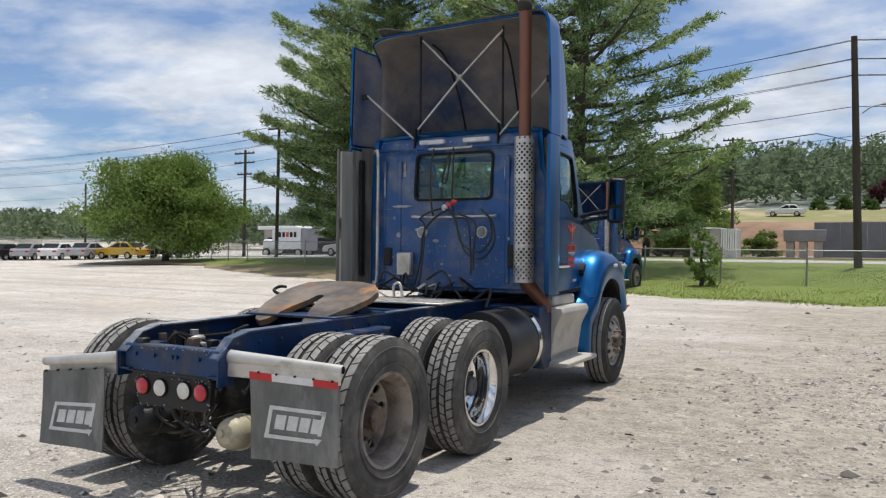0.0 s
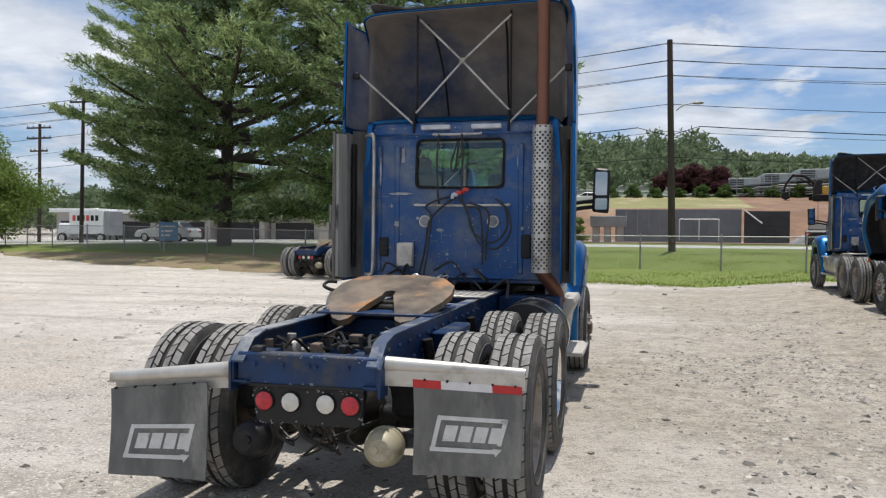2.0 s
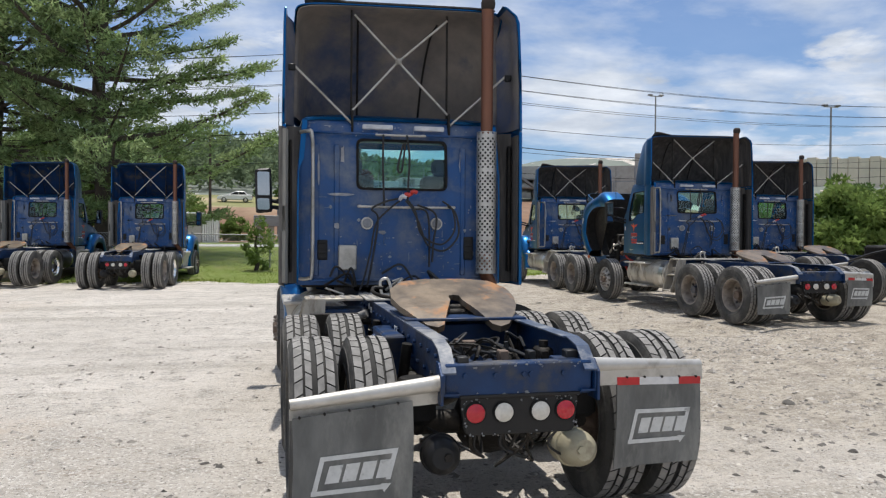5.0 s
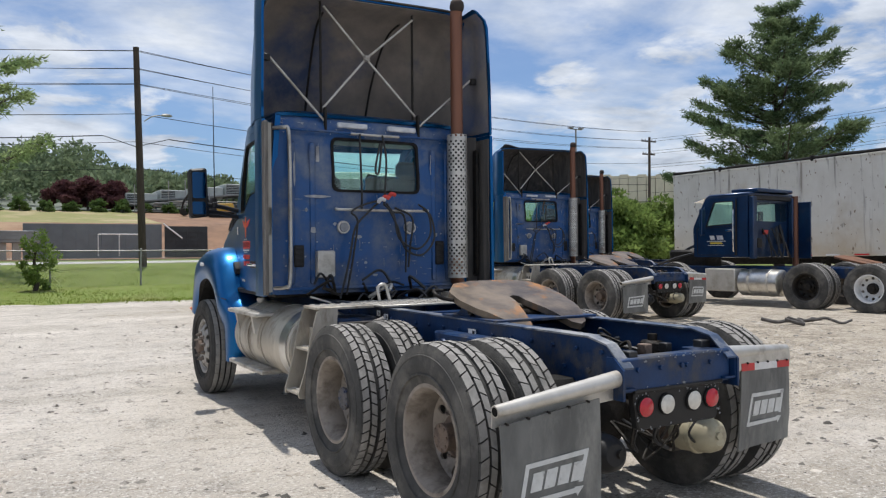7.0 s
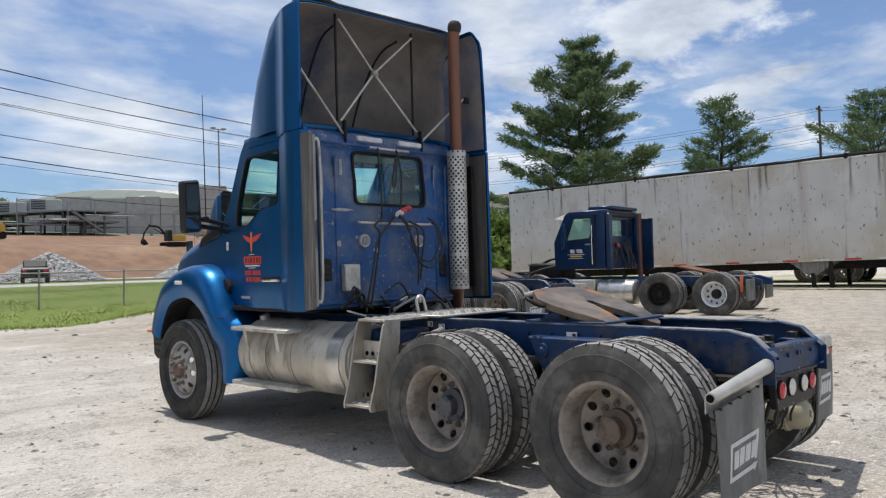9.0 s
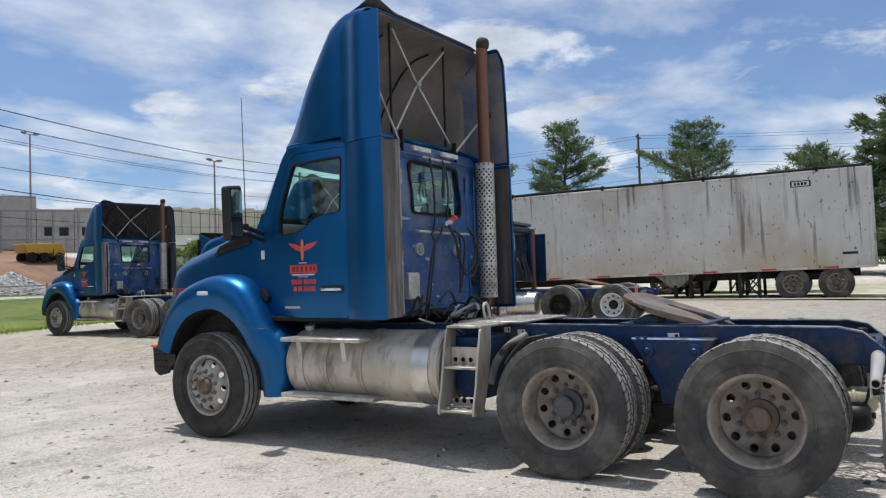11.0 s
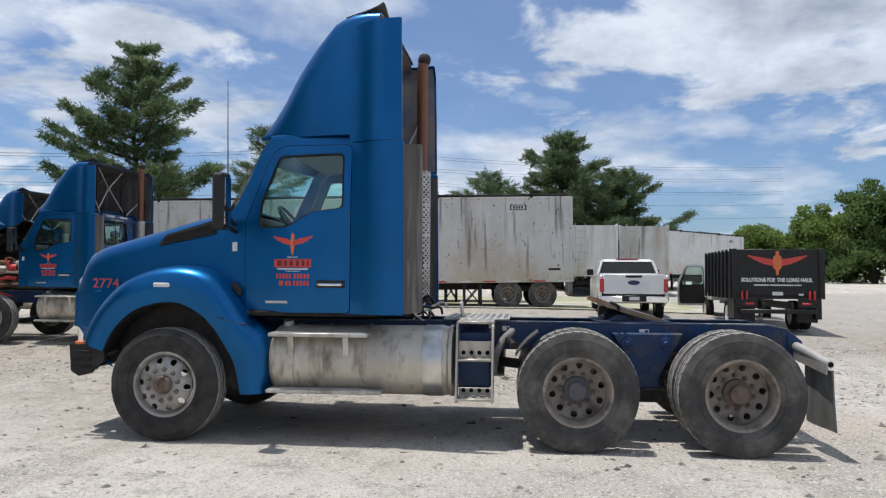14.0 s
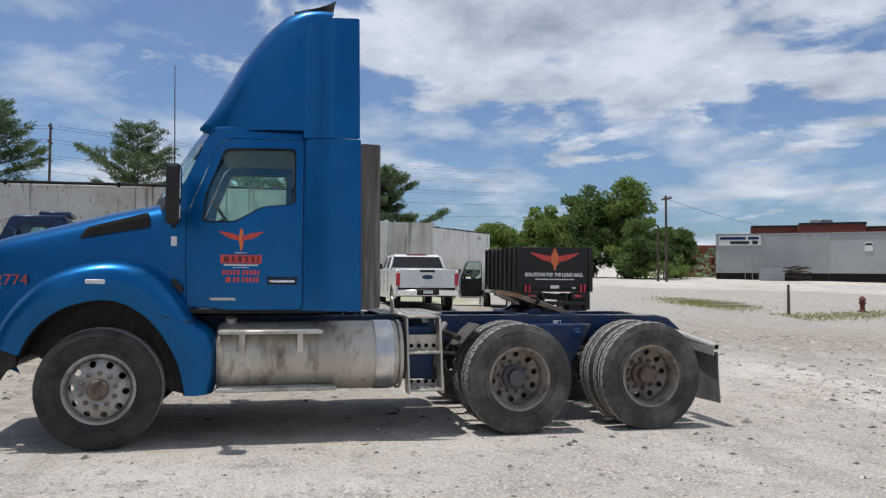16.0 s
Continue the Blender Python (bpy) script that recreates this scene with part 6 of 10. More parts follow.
            for q in range(8):
                bm.faces.new((corner[q], corner[(q + 1) % 8], holev[(q + 1) % 8], holev[q]))
    part("heat_shield", bm, "shield", stack, "punched stainless heat shield", 60)
    bm = bmesh.new()
    lathe(bm, [(0.072, 1.5), (0.085, 1.5), (0.085, 2.7), (0.07, 2.7)], pose(0.865, 3.02, 0), 20)
    part("muffler", bm, "dark_hole", stack)
    for z in (1.62, 2.45):
        bm = bmesh.new()
        box(bm, 0.80, 0.93, 3.10, 3.16, z - 0.02, z + 0.02, 0.005)
        part("stack_clamp", bm, "grime", stack)
    # mirrors
    for s in (-1, 1):
        bm = bmesh.new()
        prism(bm, rounded([(1.27, 1.93), (1.46, 1.91), (1.475, 2.42), (1.29, 2.44)], 0.04), "y", 4.47, 4.58, 0.02)
        bm.transform(Matrix.Diagonal((s, 1, 1, 1)))
        bmesh.ops.recalc_face_normals(bm, faces=bm.faces[:])
        mir = part("mirror", bm, "black", T, "tall black door mirror")
        for a, b2 in ((2.12, 2.39), (1.955, 2.085)):
            bm = bmesh.new()
            prism(bm, rounded([(s * 1.305, a), (s * 1.44, a), (s * 1.445, b2), (s * 1.31, b2)], 0.02), "y", 4.462, 4.472)
            part("mirror_glass", bm, "mirror", mir)
        for z in (1.99, 2.06):
            bm = bmesh.new()
            tube(bm, smooth_path([(s * 0.94, 4.56, z - 0.06), (s * 1.12, 4.56, z - 0.02), (s * 1.30, 4.53, z)], 5), 0.024, 10)
            part("mirror_arm", bm, "black", mir)
        bm = bmesh.new()
        lathe(bm, [(0.0, 0.0), (0.03, 0.0), (0.028, 0.04), (0.0, 0.05)], pose(s * 1.2, 4.53, 2.04), 12)
        tube(bm, [(s * 1.2, 4.53, 2.05), (s * 1.205, 4.55, 3.30)], 0.0065, 6, 0.5)
        if s < 0:
            part("antenna", bm, "black", mir)
        else:
            bm.free()
    # front axle, bumper ends
    bm = bmesh.new()
    tube(bm, [(-0.95, 5.114, 0.50), (-0.6, 5.114, 0.45), (0, 5.114, 0.40), (0.6, 5.114, 0.45), (0.95, 5.114, 0.50)], 0.06, 10)
    part("front_axle", bm, "grime", T)
    bm = bmesh.new()
    prism(bm, [(-0.92, 5.95), (-0.85, 6.16), (0.85, 6.16), (0.92, 5.95), (0.8, 5.95), (0.78, 6.04), (-0.78, 6.04), (-0.8, 5.95)], "z", 0.60, 0.84, 0.015)
    beam = part("bumper", bm, "black", T, "broken black front bumper beam")
    for s in (-1, 1):
        bm = bmesh.new()
        prism(bm, [(5.80, 0.80), (5.80, 0.70), (5.88, 0.66), (5.93, 0.58), (6.06, 0.55), (6.14, 0.60), (6.16, 0.86), (5.95, 0.88)], "x", s * 0.97 - 0.02, s * 0.97 + 0.02, 0.006)
        part("bumper_end", bm, "black", beam, "cracked black bumper corner")
        for k in range(3):
            bm = bmesh.new()
            box(bm, s * 0.975 - 0.025, s * 0.975 + 0.025, 5.92 + 0.01 * k, 6.12, 0.63 + 0.07 * k, 0.655 + 0.07 * k, 0.004)
            part("slat", bm, "grime", beam)
        bm = bmesh.new()
        tube(bm, [(s * 0.9, 5.72, 0.80), (s * 0.95, 5.85, 0.74), (s * 0.9, 6.0, 0.70)], 0.02, 6)
        part("bracket", bm, "grime", beam)


def wheels_of(T, polished=True):
    for s in (-1, 1):
        wheel(T, s * 1.07, 5.114, 0.515, "front", "steer", "alu_wheel", "hub", s, 13, "dusty aluminium front wheel", True)
        for y, tread, dm, hm in ((0.0, "lug", "rim", "hub"), (1.374, "rib", "chrome" if (s > 0 and polished) else "rim", "hub_blue")):
            wheel(T, s * 1.09, y, 0.52, "dish", tread, dm, hm, s, 7 + 20 * s + 31 * y, "polished dished drive wheel" if dm == "chrome" else "dusty dished drive wheel", True, 1.035 if y == 0 else 1.02)
            wheel(T, s * 0.755, y, 0.52, "dish", tread, "rim", "hub", -s, 40 * y, "inner dual wheel", False, 1.03)


truck = thing("tractor_truck", "scuffed blue day-cab tractor truck with tall roof fairing on gravel", "truck", "parked tractor trucks")
cab_parts(truck)
fairing_parts(truck)
hood_parts(truck)
chassis_parts(truck)
flank_parts(truck)
wheels_of(truck)

# ---- the other tractor trucks, copied from the first ----
OTHERS = []
for x, y, rz, text in ((-9.3, 21.3, -10, "blue day-cab tractor truck parked under tall pines"), (-5.5, 20.3, -6, "blue day-cab tractor truck with a bare frame beside pines"),
                       (7.85, 14.9, -1.5, "blue day-cab tractor truck parked by the green bank"), (7.73, 7.33, 0.6, "blue day-cab tractor truck with its hood tipped open"),
                       (13.2, 12.6, -2.0, "blue day-cab tractor truck parked against the trailer nose")):
    ob = copy_thing(truck, pose(x, y, land(x, y + 2.5) - 0.01, 0, 0, rz))
    tagged(ob, text, "truck", "parked tractor trucks")
    if x > 7:
        ob.scale = (1, 1, 0.955 if x > 10 else 0.935)
    OTHERS.append(ob)
    spare = []
    for ch in ob.children_recursive:
        kind = ch.name.split(".")[0]
        if (x < 0 or y > 14) and kind in ("mud_flap", "flap_bar", "stencil_bar", "stencil_block", "stencil_arrow", "reflective_tape"):
            spare += [ch, *ch.children]
        if x > 7 and kind in ("roof_fairing", "side_wing", "brace_rod", "brace_clamp", "brace_post", "brace_rib"):
            ch.matrix_basis = Matrix.Translation((0, 0, 2.8)) @ Matrix.Diagonal((1, 1, 0.915, 1)) @ Matrix.Translation((0, 0, -2.8))
        if kind in ("fairing_lining", "wing_lining"):
            ch.material_slots[0].link = "OBJECT"
            ch.material_slots[0].material = M["blue_frame"] if x < 0 else M["trim_dark"]
    # those under the pines have lost their flaps
    for ch in dict.fromkeys(spare):
        bpy.data.objects.remove(ch)
opened = OTHERS[3]
for ch in opened.children:
    if ch.name.split(".")[0] == "hood":
        pivot = Vector((0, 6.22, 0.78))
        ch.matrix_basis = Matrix.Translation(pivot) @ Matrix.Rotation(radians(-68), 4, "X") @ Matrix.Translation(-pivot)
# the bared engine of that truck
bm = bmesh.new()
box(bm, -0.35, 0.35, 4.75, 5.75, 0.95, 1.55, 0.05)
box(bm, -0.22, 0.22, 4.8, 5.7, 1.55, 1.75, 0.05)
part("engine_block", bm, "grime", opened, "oily engine block under the open hood")
er = random.Random(21)
for k in range(22):
    bm = bmesh.new()
    a = Vector((er.uniform(-0.62, -0.2), er.uniform(4.65, 5.9), er.uniform(0.85, 1.75)))
    b = a + Vector((er.uniform(-0.15, 0.15), er.uniform(-0.6, 0.6), er.uniform(-0.4, 0.3)))
    tube(bm, smooth_path([a, (a + b) / 2 + Vector((-0.05, 0, er.uniform(-0.1, 0.1))), b], 5), er.uniform(0.010, 0.030), 8)
    part("engine_hose", bm, er.choice(["cable", "black", "grime", "alu", "step_white", "decal_red", "rust"]), opened)
for y, z in ((4.85, 1.62), (5.1, 1.60), (5.35, 1.56)):
    bm = bmesh.new()
    lathe(bm, [(0, -0.1), (0.07, -0.1), (0.08, -0.06), (0.08, 0.06), (0.07, 0.1), (0, 0.1)], pose(-0.45, y, z, 90), 16)
    part("manifold", bm, "decal_red" if y > 5 and y < 5.2 else "step_white", opened)

bm = bmesh.new()
box(bm, -0.5, 0.5, 5.85, 5.98, 0.8, 1.65, 0.03)
part("radiator", bm, "grime", opened)
for p, q, r, material in (((-0.42, 4.9, 1.5), (-0.42, 5.7, 1.42), 0.055, "alu"), ((-0.38, 5.2, 1.7), (-0.30, 5.8, 1.6), 0.06, "rust"), ((-0.5, 4.8, 1.2), (-0.55, 5.5, 1.15), 0.06, "rust"),
                          ((0.42, 4.8, 1.5), (0.42, 5.7, 1.4), 0.09, "black"), ((-0.50, 4.7, 1.70), (-0.46, 5.0, 1.68), 0.06, "step_white"), ((-0.45, 5.0, 1.35), (-0.45, 5.45, 1.3), 0.05, "decal_red")):
    bm = bmesh.new()
    tube(bm, smooth_path([p, Vector(p).lerp(Vector(q), 0.5) + Vector((0, 0, 0.05)), q], 4), r, 12)
    part("engine_pipe", bm, material, opened)


# ---- the older truck by the trailer ----
def old_truck(at):
    T = thing("tractor_truck", "older dark blue day-cab tractor truck with bright tank beside the trailer", "truck", "parked tractor trucks", at)
    gl = rounded([(3.55, 2.05), (4.25, 2.0), (4.05, 2.62), (3.55, 2.62)], 0.05)
    for s in (-1, 1):
        bm = bmesh.new()
        sheet(bm, rounded([(3.15, 1.15), (4.6, 1.15), (4.62, 1.95), (4.30, 2.75), (3.15, 2.75)], 0.06), [gl], lambda a, b, t=0.0: (s * (1.0 - 0.05 * max(0, b - 2.0) - t), a, b), 0.05)
        side = part("cab_side", bm, "blue_old", T)
        bm = bmesh.new()
        sheet(bm, gl, [], lambda a, b, t=0.0: (s * (0.98 - 0.05 * max(0, b - 2.0) - t), a, b), 0.004)
        part("window_pane", bm, "glass", side).visible_shadow = False
        bm = bmesh.new()
        box(bm, s * 1.0, s * 1.03, 3.42, 3.45, 1.2, 2.7)
        part("door_seam", bm, "black", side)
        bm = bmesh.new()
        prism(bm, rounded([(1.22, 1.75), (1.38, 1.75), (1.38, 2.45), (1.22, 2.45)], 0.03), "y", 4.12, 4.20, 0.01)
        bm.transform(Matrix.Diagonal((s, 1, 1, 1)))
        bmesh.ops.recalc_face_normals(bm, faces=bm.faces[:])
        tube(bm, [(s * 1.0, 4.30, 2.5), (s * 1.3, 4.16, 2.4)], 0.015, 6)
        tube(bm, [(s * 1.0, 4.40, 1.75), (s * 1.3, 4.16, 1.8)], 0.015, 6)
        part("mirror", bm, "blue_old", T)
        for y0, y1, z0, z1, ink in ((3.78, 3.97, 1.62, 1.73, "scuff"), (4.01, 4.16, 1.62, 1.73, "scuff"), (3.72, 4.24, 1.57, 1.59, "scuff"), (3.80, 4.16, 1.505, 1.55, "decal_yellow"), (3.76, 4.22, 1.46, 1.475, "scuff")):
            bm = bmesh.new()
            prism(bm, [(y0, z0), (y1 - 0.03, z0), (y1, z1), (y0 + 0.03, z1)], "x", s * 1.0, s * 1.006)
            part("lettering_bar", bm, ink, side)
    bm = bmesh.new()
    sheet(bm, [(-0.98, 1.15), (0.98, 1.15), (0.95, 2.75), (-0.95, 2.75)], [rounded([(-0.75, 2.1), (0.75, 2.1), (0.75, 2.6), (-0.75, 2.6)], 0.06)], lambda a, b, t=0.0: (a, 3.15 + t, b), 0.05)
    part("back_wall", bm, "blue_old", T)
    bm = bmesh.new()
    sheet(bm, [(-0.75, 2.1), (0.75, 2.1), (0.75, 2.6), (-0.75, 2.6)], [], lambda a, b, t=0.0: (a, 3.17 + t, b), 0.004)
    part("window_pane", bm, "glass", T).visible_shadow = False
    bm = bmesh.new()
    prism(bm, [(3.1, 2.74), (4.32, 2.74), (4.2, 2.84), (3.1, 2.86)], "x", -0.98, 0.98, 0.03)
    part("roof", bm, "blue_old", T)
    bm = bmesh.new()
    box(bm, -0.8, 0.8, 3.0, 3.7, 2.86, 2.96, 0.02)
    part("roof_deflector", bm, "blue_old", T)
    bm = bmesh.new()
    loft(bm, [[Vector((0.95 * u, 4.30, 2.78)) for u in (-1, 0, 1)], [Vector((1.0 * u, 4.62, 2.66)) for u in (-1, 0, 1)]])
    thicken(bm, 0.012)
    part("sun_visor", bm, "chrome", T, "bright metal sun visor")
    bm = bmesh.new()
    loft(bm, [[Vector((0.95 * u, 4.60, 2.0)) for u in (-1, 0, 1)], [Vector((0.93 * u, 4.32, 2.72)) for u in (-1, 0, 1)]])
    thicken(bm, 0.006)
    part("windscreen", bm, "glass", T).visible_shadow = False
    bm = bmesh.new()
    box(bm, -0.95, 0.95, 4.5, 4.64, 1.15, 1.98, 0.03)
    part("bulkhead", bm, "blue_old", T)
    bm = bmesh.new()
    box(bm, -0.4, 0.4, 4.7, 5.8, 0.85, 1.35, 0.06)
    part("engine_block", bm, "grime", T)
    bm = bmesh.new()
    box(bm, -0.6, 0.6, 3.4, 3.9, 1.3, 1.8, 0.1)
    part("seat", bm, "seat", T)
    # door frame, grab bar, mirror arms and clutter on the back wall
    for s in (-1, 1):
        grown = [(3.90 + (p - 3.90) * 1.07, 2.33 + (q - 2.33) * 1.09) for p, q in gl]
        bm = bmesh.new()
        sheet(bm, grown, [gl], lambda a, b, t=0.0: (s * (1.006 - 0.05 * max(0, b - 2.0) - t), a, b), 0.03)
        part("window_seal", bm, "black", T)
        bm = bmesh.new()
        tube(bm, smooth_path([(s * 1.0, 3.50, 1.3), (s * 1.06, 3.49, 1.4), (s * 1.06, 3.49, 2.3), (s * 1.0, 3.50, 2.4)], 4), 0.014, 6)
        part("grab_bar", bm, "chrome", T)
        bm = bmesh.new()
        sheet(bm, rounded([(3.46, 1.2), (4.50, 1.2), (4.52, 1.94), (3.46, 1.98)], 0.05), [rounded([(3.475, 1.215), (4.485, 1.215), (4.505, 1.925), (3.475, 1.965)], 0.05)], lambda a, b, t=0.0: (s * (1.004 - t), a, b), 0.01)
        part("door_gap", bm, "black", T)
        bm = bmesh.new()
        box(bm, s * 1.0, s * 1.02, 3.55, 3.72, 1.84, 1.89, 0.006)
        part("door_handle", bm, "chrome", T)
        bm = bmesh.new()
        box(bm, s * 0.80, s * 0.97, 3.02, 3.14, 1.12, 2.74, 0.015)
        part("corner_post", bm, "blue_old", T)
    orr = random.Random(6)
    for k in range(9):
        x = orr.uniform(-0.6, 0.6)
        bm = bmesh.new()
        tube(bm, smooth_path([(x, 3.12, orr.uniform(1.7, 2.05)), (x + orr.uniform(-0.15, 0.15), 3.0, 1.5), (x + orr.uniform(-0.3, 0.3), 2.95, 1.12)], 5), 0.017, 6)
        part("air_line", bm, orr.choice(["cable", "cable", "grime", "hub"]), T)
    for x0, z0, w, h, material in ((-0.35, 1.75, 0.18, 0.12, "decal_red"), (0.25, 1.5, 0.25, 0.3, "grime"), (-0.65, 1.4, 0.2, 0.25, "black")):
        bm = bmesh.new()
        box(bm, x0, x0 + w, 3.10, 3.148, z0, z0 + h, 0.01)
        part("wall_bracket", bm, material, T)
    bm = bmesh.new()
    box(bm, -0.95, 0.95, 3.06, 3.148, 2.66, 2.78, 0.015)
    part("roof_rail", bm, "black", T)
    bm = bmesh.new()
    tube(bm, smooth_path([(-0.7, 4.62, 1.3), (-0.75, 5.2, 1.15), (-0.7, 5.9, 0.95)], 5), 0.03, 6)
    tube(bm, smooth_path([(0.2, 4.62, 1.5), (0.0, 5.3, 1.45), (0.1, 5.9, 1.1)], 5), 0.04, 6)
    part("engine_hose", bm, "cable", T)
    # rear: exhaust, tall side plate, tank, battery box
    bm = bmesh.new()
    tube(bm, [(0.93, 3.02, 0.9), (0.93, 3.02, 2.80)], 0.07, 14)
    part("exhaust_pipe", bm, "rust_pipe", T)
    bm = bmesh.new()
    box(bm, 0.97, 1.03, 2.66, 3.14, 1.1, 2.64, 0.01)
    part("side_plate", bm, "blue_old", T)
    bm = bmesh.new()
    lathe(bm, [(0, 0), (0.27, 0.0), (0.31, 0.03), (0.31, 0.97), (0.27, 1.0), (0, 1.0)], pose(-0.85, 3.36, 0.56, 90), 36)
    tank = part("fuel_tank", bm, "band", T, "bright round fuel tank")
    for y in (2.62, 3.08):
        bm = bmesh.new()
        lathe(bm, [(0.311, -0.03), (0.32, -0.03), (0.32, 0.03), (0.311, 0.03)], pose(-0.85, y, 0.56, 90), 36)
        part("tank_band", bm, "alu", tank)
    bm = bmesh.new()
    box(bm, -1.12, -0.6, 3.42, 4.22, 0.34, 0.88, 0.02)
    part("battery_box", bm, "step_white", T, "white battery box")
    for s in (-1, 1):
        bm = bmesh.new()
        prism(bm, [(-0.9, 0.68), (-0.9, 0.82), (-0.6, 0.92), (5.3, 0.92), (5.3, 0.68)], "x", s * 0.40, s * 0.47, 0.01)
        part("frame_rail", bm, "blue_frame", T)
        bm = bmesh.new()
        box(bm, s * 0.5, s * 1.1, -0.75, -0.70, 0.35, 0.85, 0.01)
        part("mud_flap", bm, "flap", T)
    bm = bmesh.new()
    sheet(bm, [(-0.45, -0.35), (-0.1, -0.45), (0, 0), (0.1, -0.45), (0.45, -0.35), (0.45, 0.3), (0.2, 0.42), (-0.2, 0.42), (-0.45, 0.3)], [], lambda a, b, t=0.0: pose(0, 0.75, 1.10, 12) @ Vector((a, b, -t)), 0.04)
    part("fifth_wheel_plate", bm, "rust", T)
    bm = bmesh.new()
    box(bm, -1.02, -0.98, -0.62, -0.55, 0.55, 0.95, 0.01)
    part("marker_post", bm, "decal_orange", T)
    for s in (-1, 1):
        wheel(T, s * 1.05, 4.75, 0.51, "front", "steer", "white", "rim", s)
        for y, dm in ((0.0, "white"), (1.33, "grime")):
            wheel(T, s * 1.07, y, 0.51, "dish", "rib", dm, "grime", s)
            wheel(T, s * 0.74, y, 0.51, "dish", "rib", "rim", "grime", -s)
    # the cab sits low and close to the drive axles
    for ch in T.children:
        if ch.name.split(".")[0] in ("wheel", "frame_rail", "mud_flap", "fifth_wheel_plate", "marker_post"):
            continue
        for o in (ch, *ch.children):
            for v in o.data.vertices:
                if v.co.z > 1.15:
                    v.co.z = 1.15 + (v.co.z - 1.15) * 0.9
                if v.co.y > 2.2:
                    v.co.y -= 0.36
    return T


old_truck(pose(13.5, 5.73, land(13.5, 6.5) - 0.02, 0, 0, 7.2))


# ---- trailers ----
M["trailer"] = mat("stained_white_trailer_skin", (0.62, 0.605, 0.57), 0.5, 0.1, (0.53, 0.51, 0.47), 1.2, (0.40, 0.32, 0.22), 0.45, (0.54, 0.78), bump=0.02, stretch=(1, 1, 0.8))


def streaks(m, amount=0.6):
    """Dark runs and rust down a painted wall."""
    nt = m.node_tree
    b = nt.nodes["Principled BSDF"]
    old = b.inputs["Base Color"].links[0].from_socket
    co = nt.nodes.new("ShaderNodeTexCoord")
    col = old
    for sc, lo, hi, tint, zs in ((11.0, 0.67, 0.75, (0.12, 0.105, 0.09), 0.09), (3.2, 0.635, 0.69, (0.07, 0.062, 0.055), 0.07), (8.0, 0.665, 0.71, (0.08, 0.07, 0.06), 0.30), (1.3, 0.66, 0.74, (0.05, 0.045, 0.04), 0.06), (0.8, 0.62, 0.78, (0.26, 0.15, 0.08), 0.08)):
        mp = nt.nodes.new("ShaderNodeMapping")
        mp.inputs["Scale"].default_value = (1, 1, zs)
        nz = nt.nodes.new("ShaderNodeTexNoise")
        nz.inputs["Scale"].default_value, nz.inputs["Detail"].default_value = sc, 7.0
        r = nt.nodes.new("ShaderNodeMapRange")
        r.inputs["From Min"].default_value, r.inputs["From Max"].default_value, r.inputs["To Max"].default_value = lo, hi, amount
        mx = nt.nodes.new("ShaderNodeMix")
        mx.data_type = "RGBA"
        mx.inputs["B"].default_value = (*tint, 1)
        nt.links.new(co.outputs["Object"], mp.inputs["Vector"])
        nt.links.new(mp.outputs[0], nz.inputs["Vector"])
        nt.links.new(nz.outputs["Fac"], r.inputs["Value"])
        nt.links.new(r.outputs[0], mx.inputs["Factor"])
        nt.links.new(col, mx.inputs["A"])
        col = mx.outputs["Result"]
    # drips from the top rail, road dirt thrown up along the bottom, and small rust chips
    split = nt.nodes.new("ShaderNodeSeparateXYZ")
    nt.links.new(co.outputs["Object"], split.inputs[0])
    for sc, zs, lo, hi, tint, z0, z1, most in ((5.0, 0.05, 0.60, 0.69, (0.09, 0.08, 0.07), 2.3, 3.7, 0.85), (1.1, 1.0, 0.30, 0.62, (0.47, 0.375, 0.25), 2.1, 1.15, 0.75), (9.0, 0.6, 0.66, 0.69, (0.16, 0.11, 0.075), 0.9, 1.0, 0.9)):
        mp = nt.nodes.new("ShaderNodeMapping")
        mp.inputs["Scale"].default_value = (1, 1, zs)
        nz = nt.nodes.new("ShaderNodeTexNoise")
        nz.inputs["Scale"].default_value, nz.inputs["Detail"].default_value = sc, 5.0
        r, h = nt.nodes.new("ShaderNodeMapRange"), nt.nodes.new("ShaderNodeMapRange")
        r.inputs["From Min"].default_value, r.inputs["From Max"].default_value, r.inputs["To Max"].default_value = lo, hi, most
        h.inputs["From Min"].default_value, h.inputs["From Max"].default_value = z0, z1
        mul = nt.nodes.new("ShaderNodeMath")
        mul.operation = "MULTIPLY"
        mx = nt.nodes.new("ShaderNodeMix")
        mx.data_type = "RGBA"
        mx.inputs["B"].default_value = (*tint, 1)
        nt.links.new(co.outputs["Object"], mp.inputs["Vector"])
        nt.links.new(mp.outputs[0], nz.inputs["Vector"])
        nt.links.new(nz.outputs["Fac"], r.inputs["Value"])
        nt.links.new(split.outputs["Z"], h.inputs["Value"])
        nt.links.new(r.outputs[0], mul.inputs[0])
        nt.links.new(h.outputs[0], mul.inputs[1])
        nt.links.new(mul.outputs[0], mx.inputs["Factor"])
        nt.links.new(col, mx.inputs["A"])
        col = mx.outputs["Result"]
    nt.links.new(col, b.inputs["Base Color"])


M["trailer_white"] = mat("cleaner_white_trailer_skin", (0.70, 0.695, 0.68), 0.5, 0.1, (0.62, 0.61, 0.59), 1.2, (0.50, 0.46, 0.38), 0.45, (0.58, 0.8), bump=0.02)
streaks(M["trailer"], 0.6)
streaks(M["trailer_white"], 0.22)


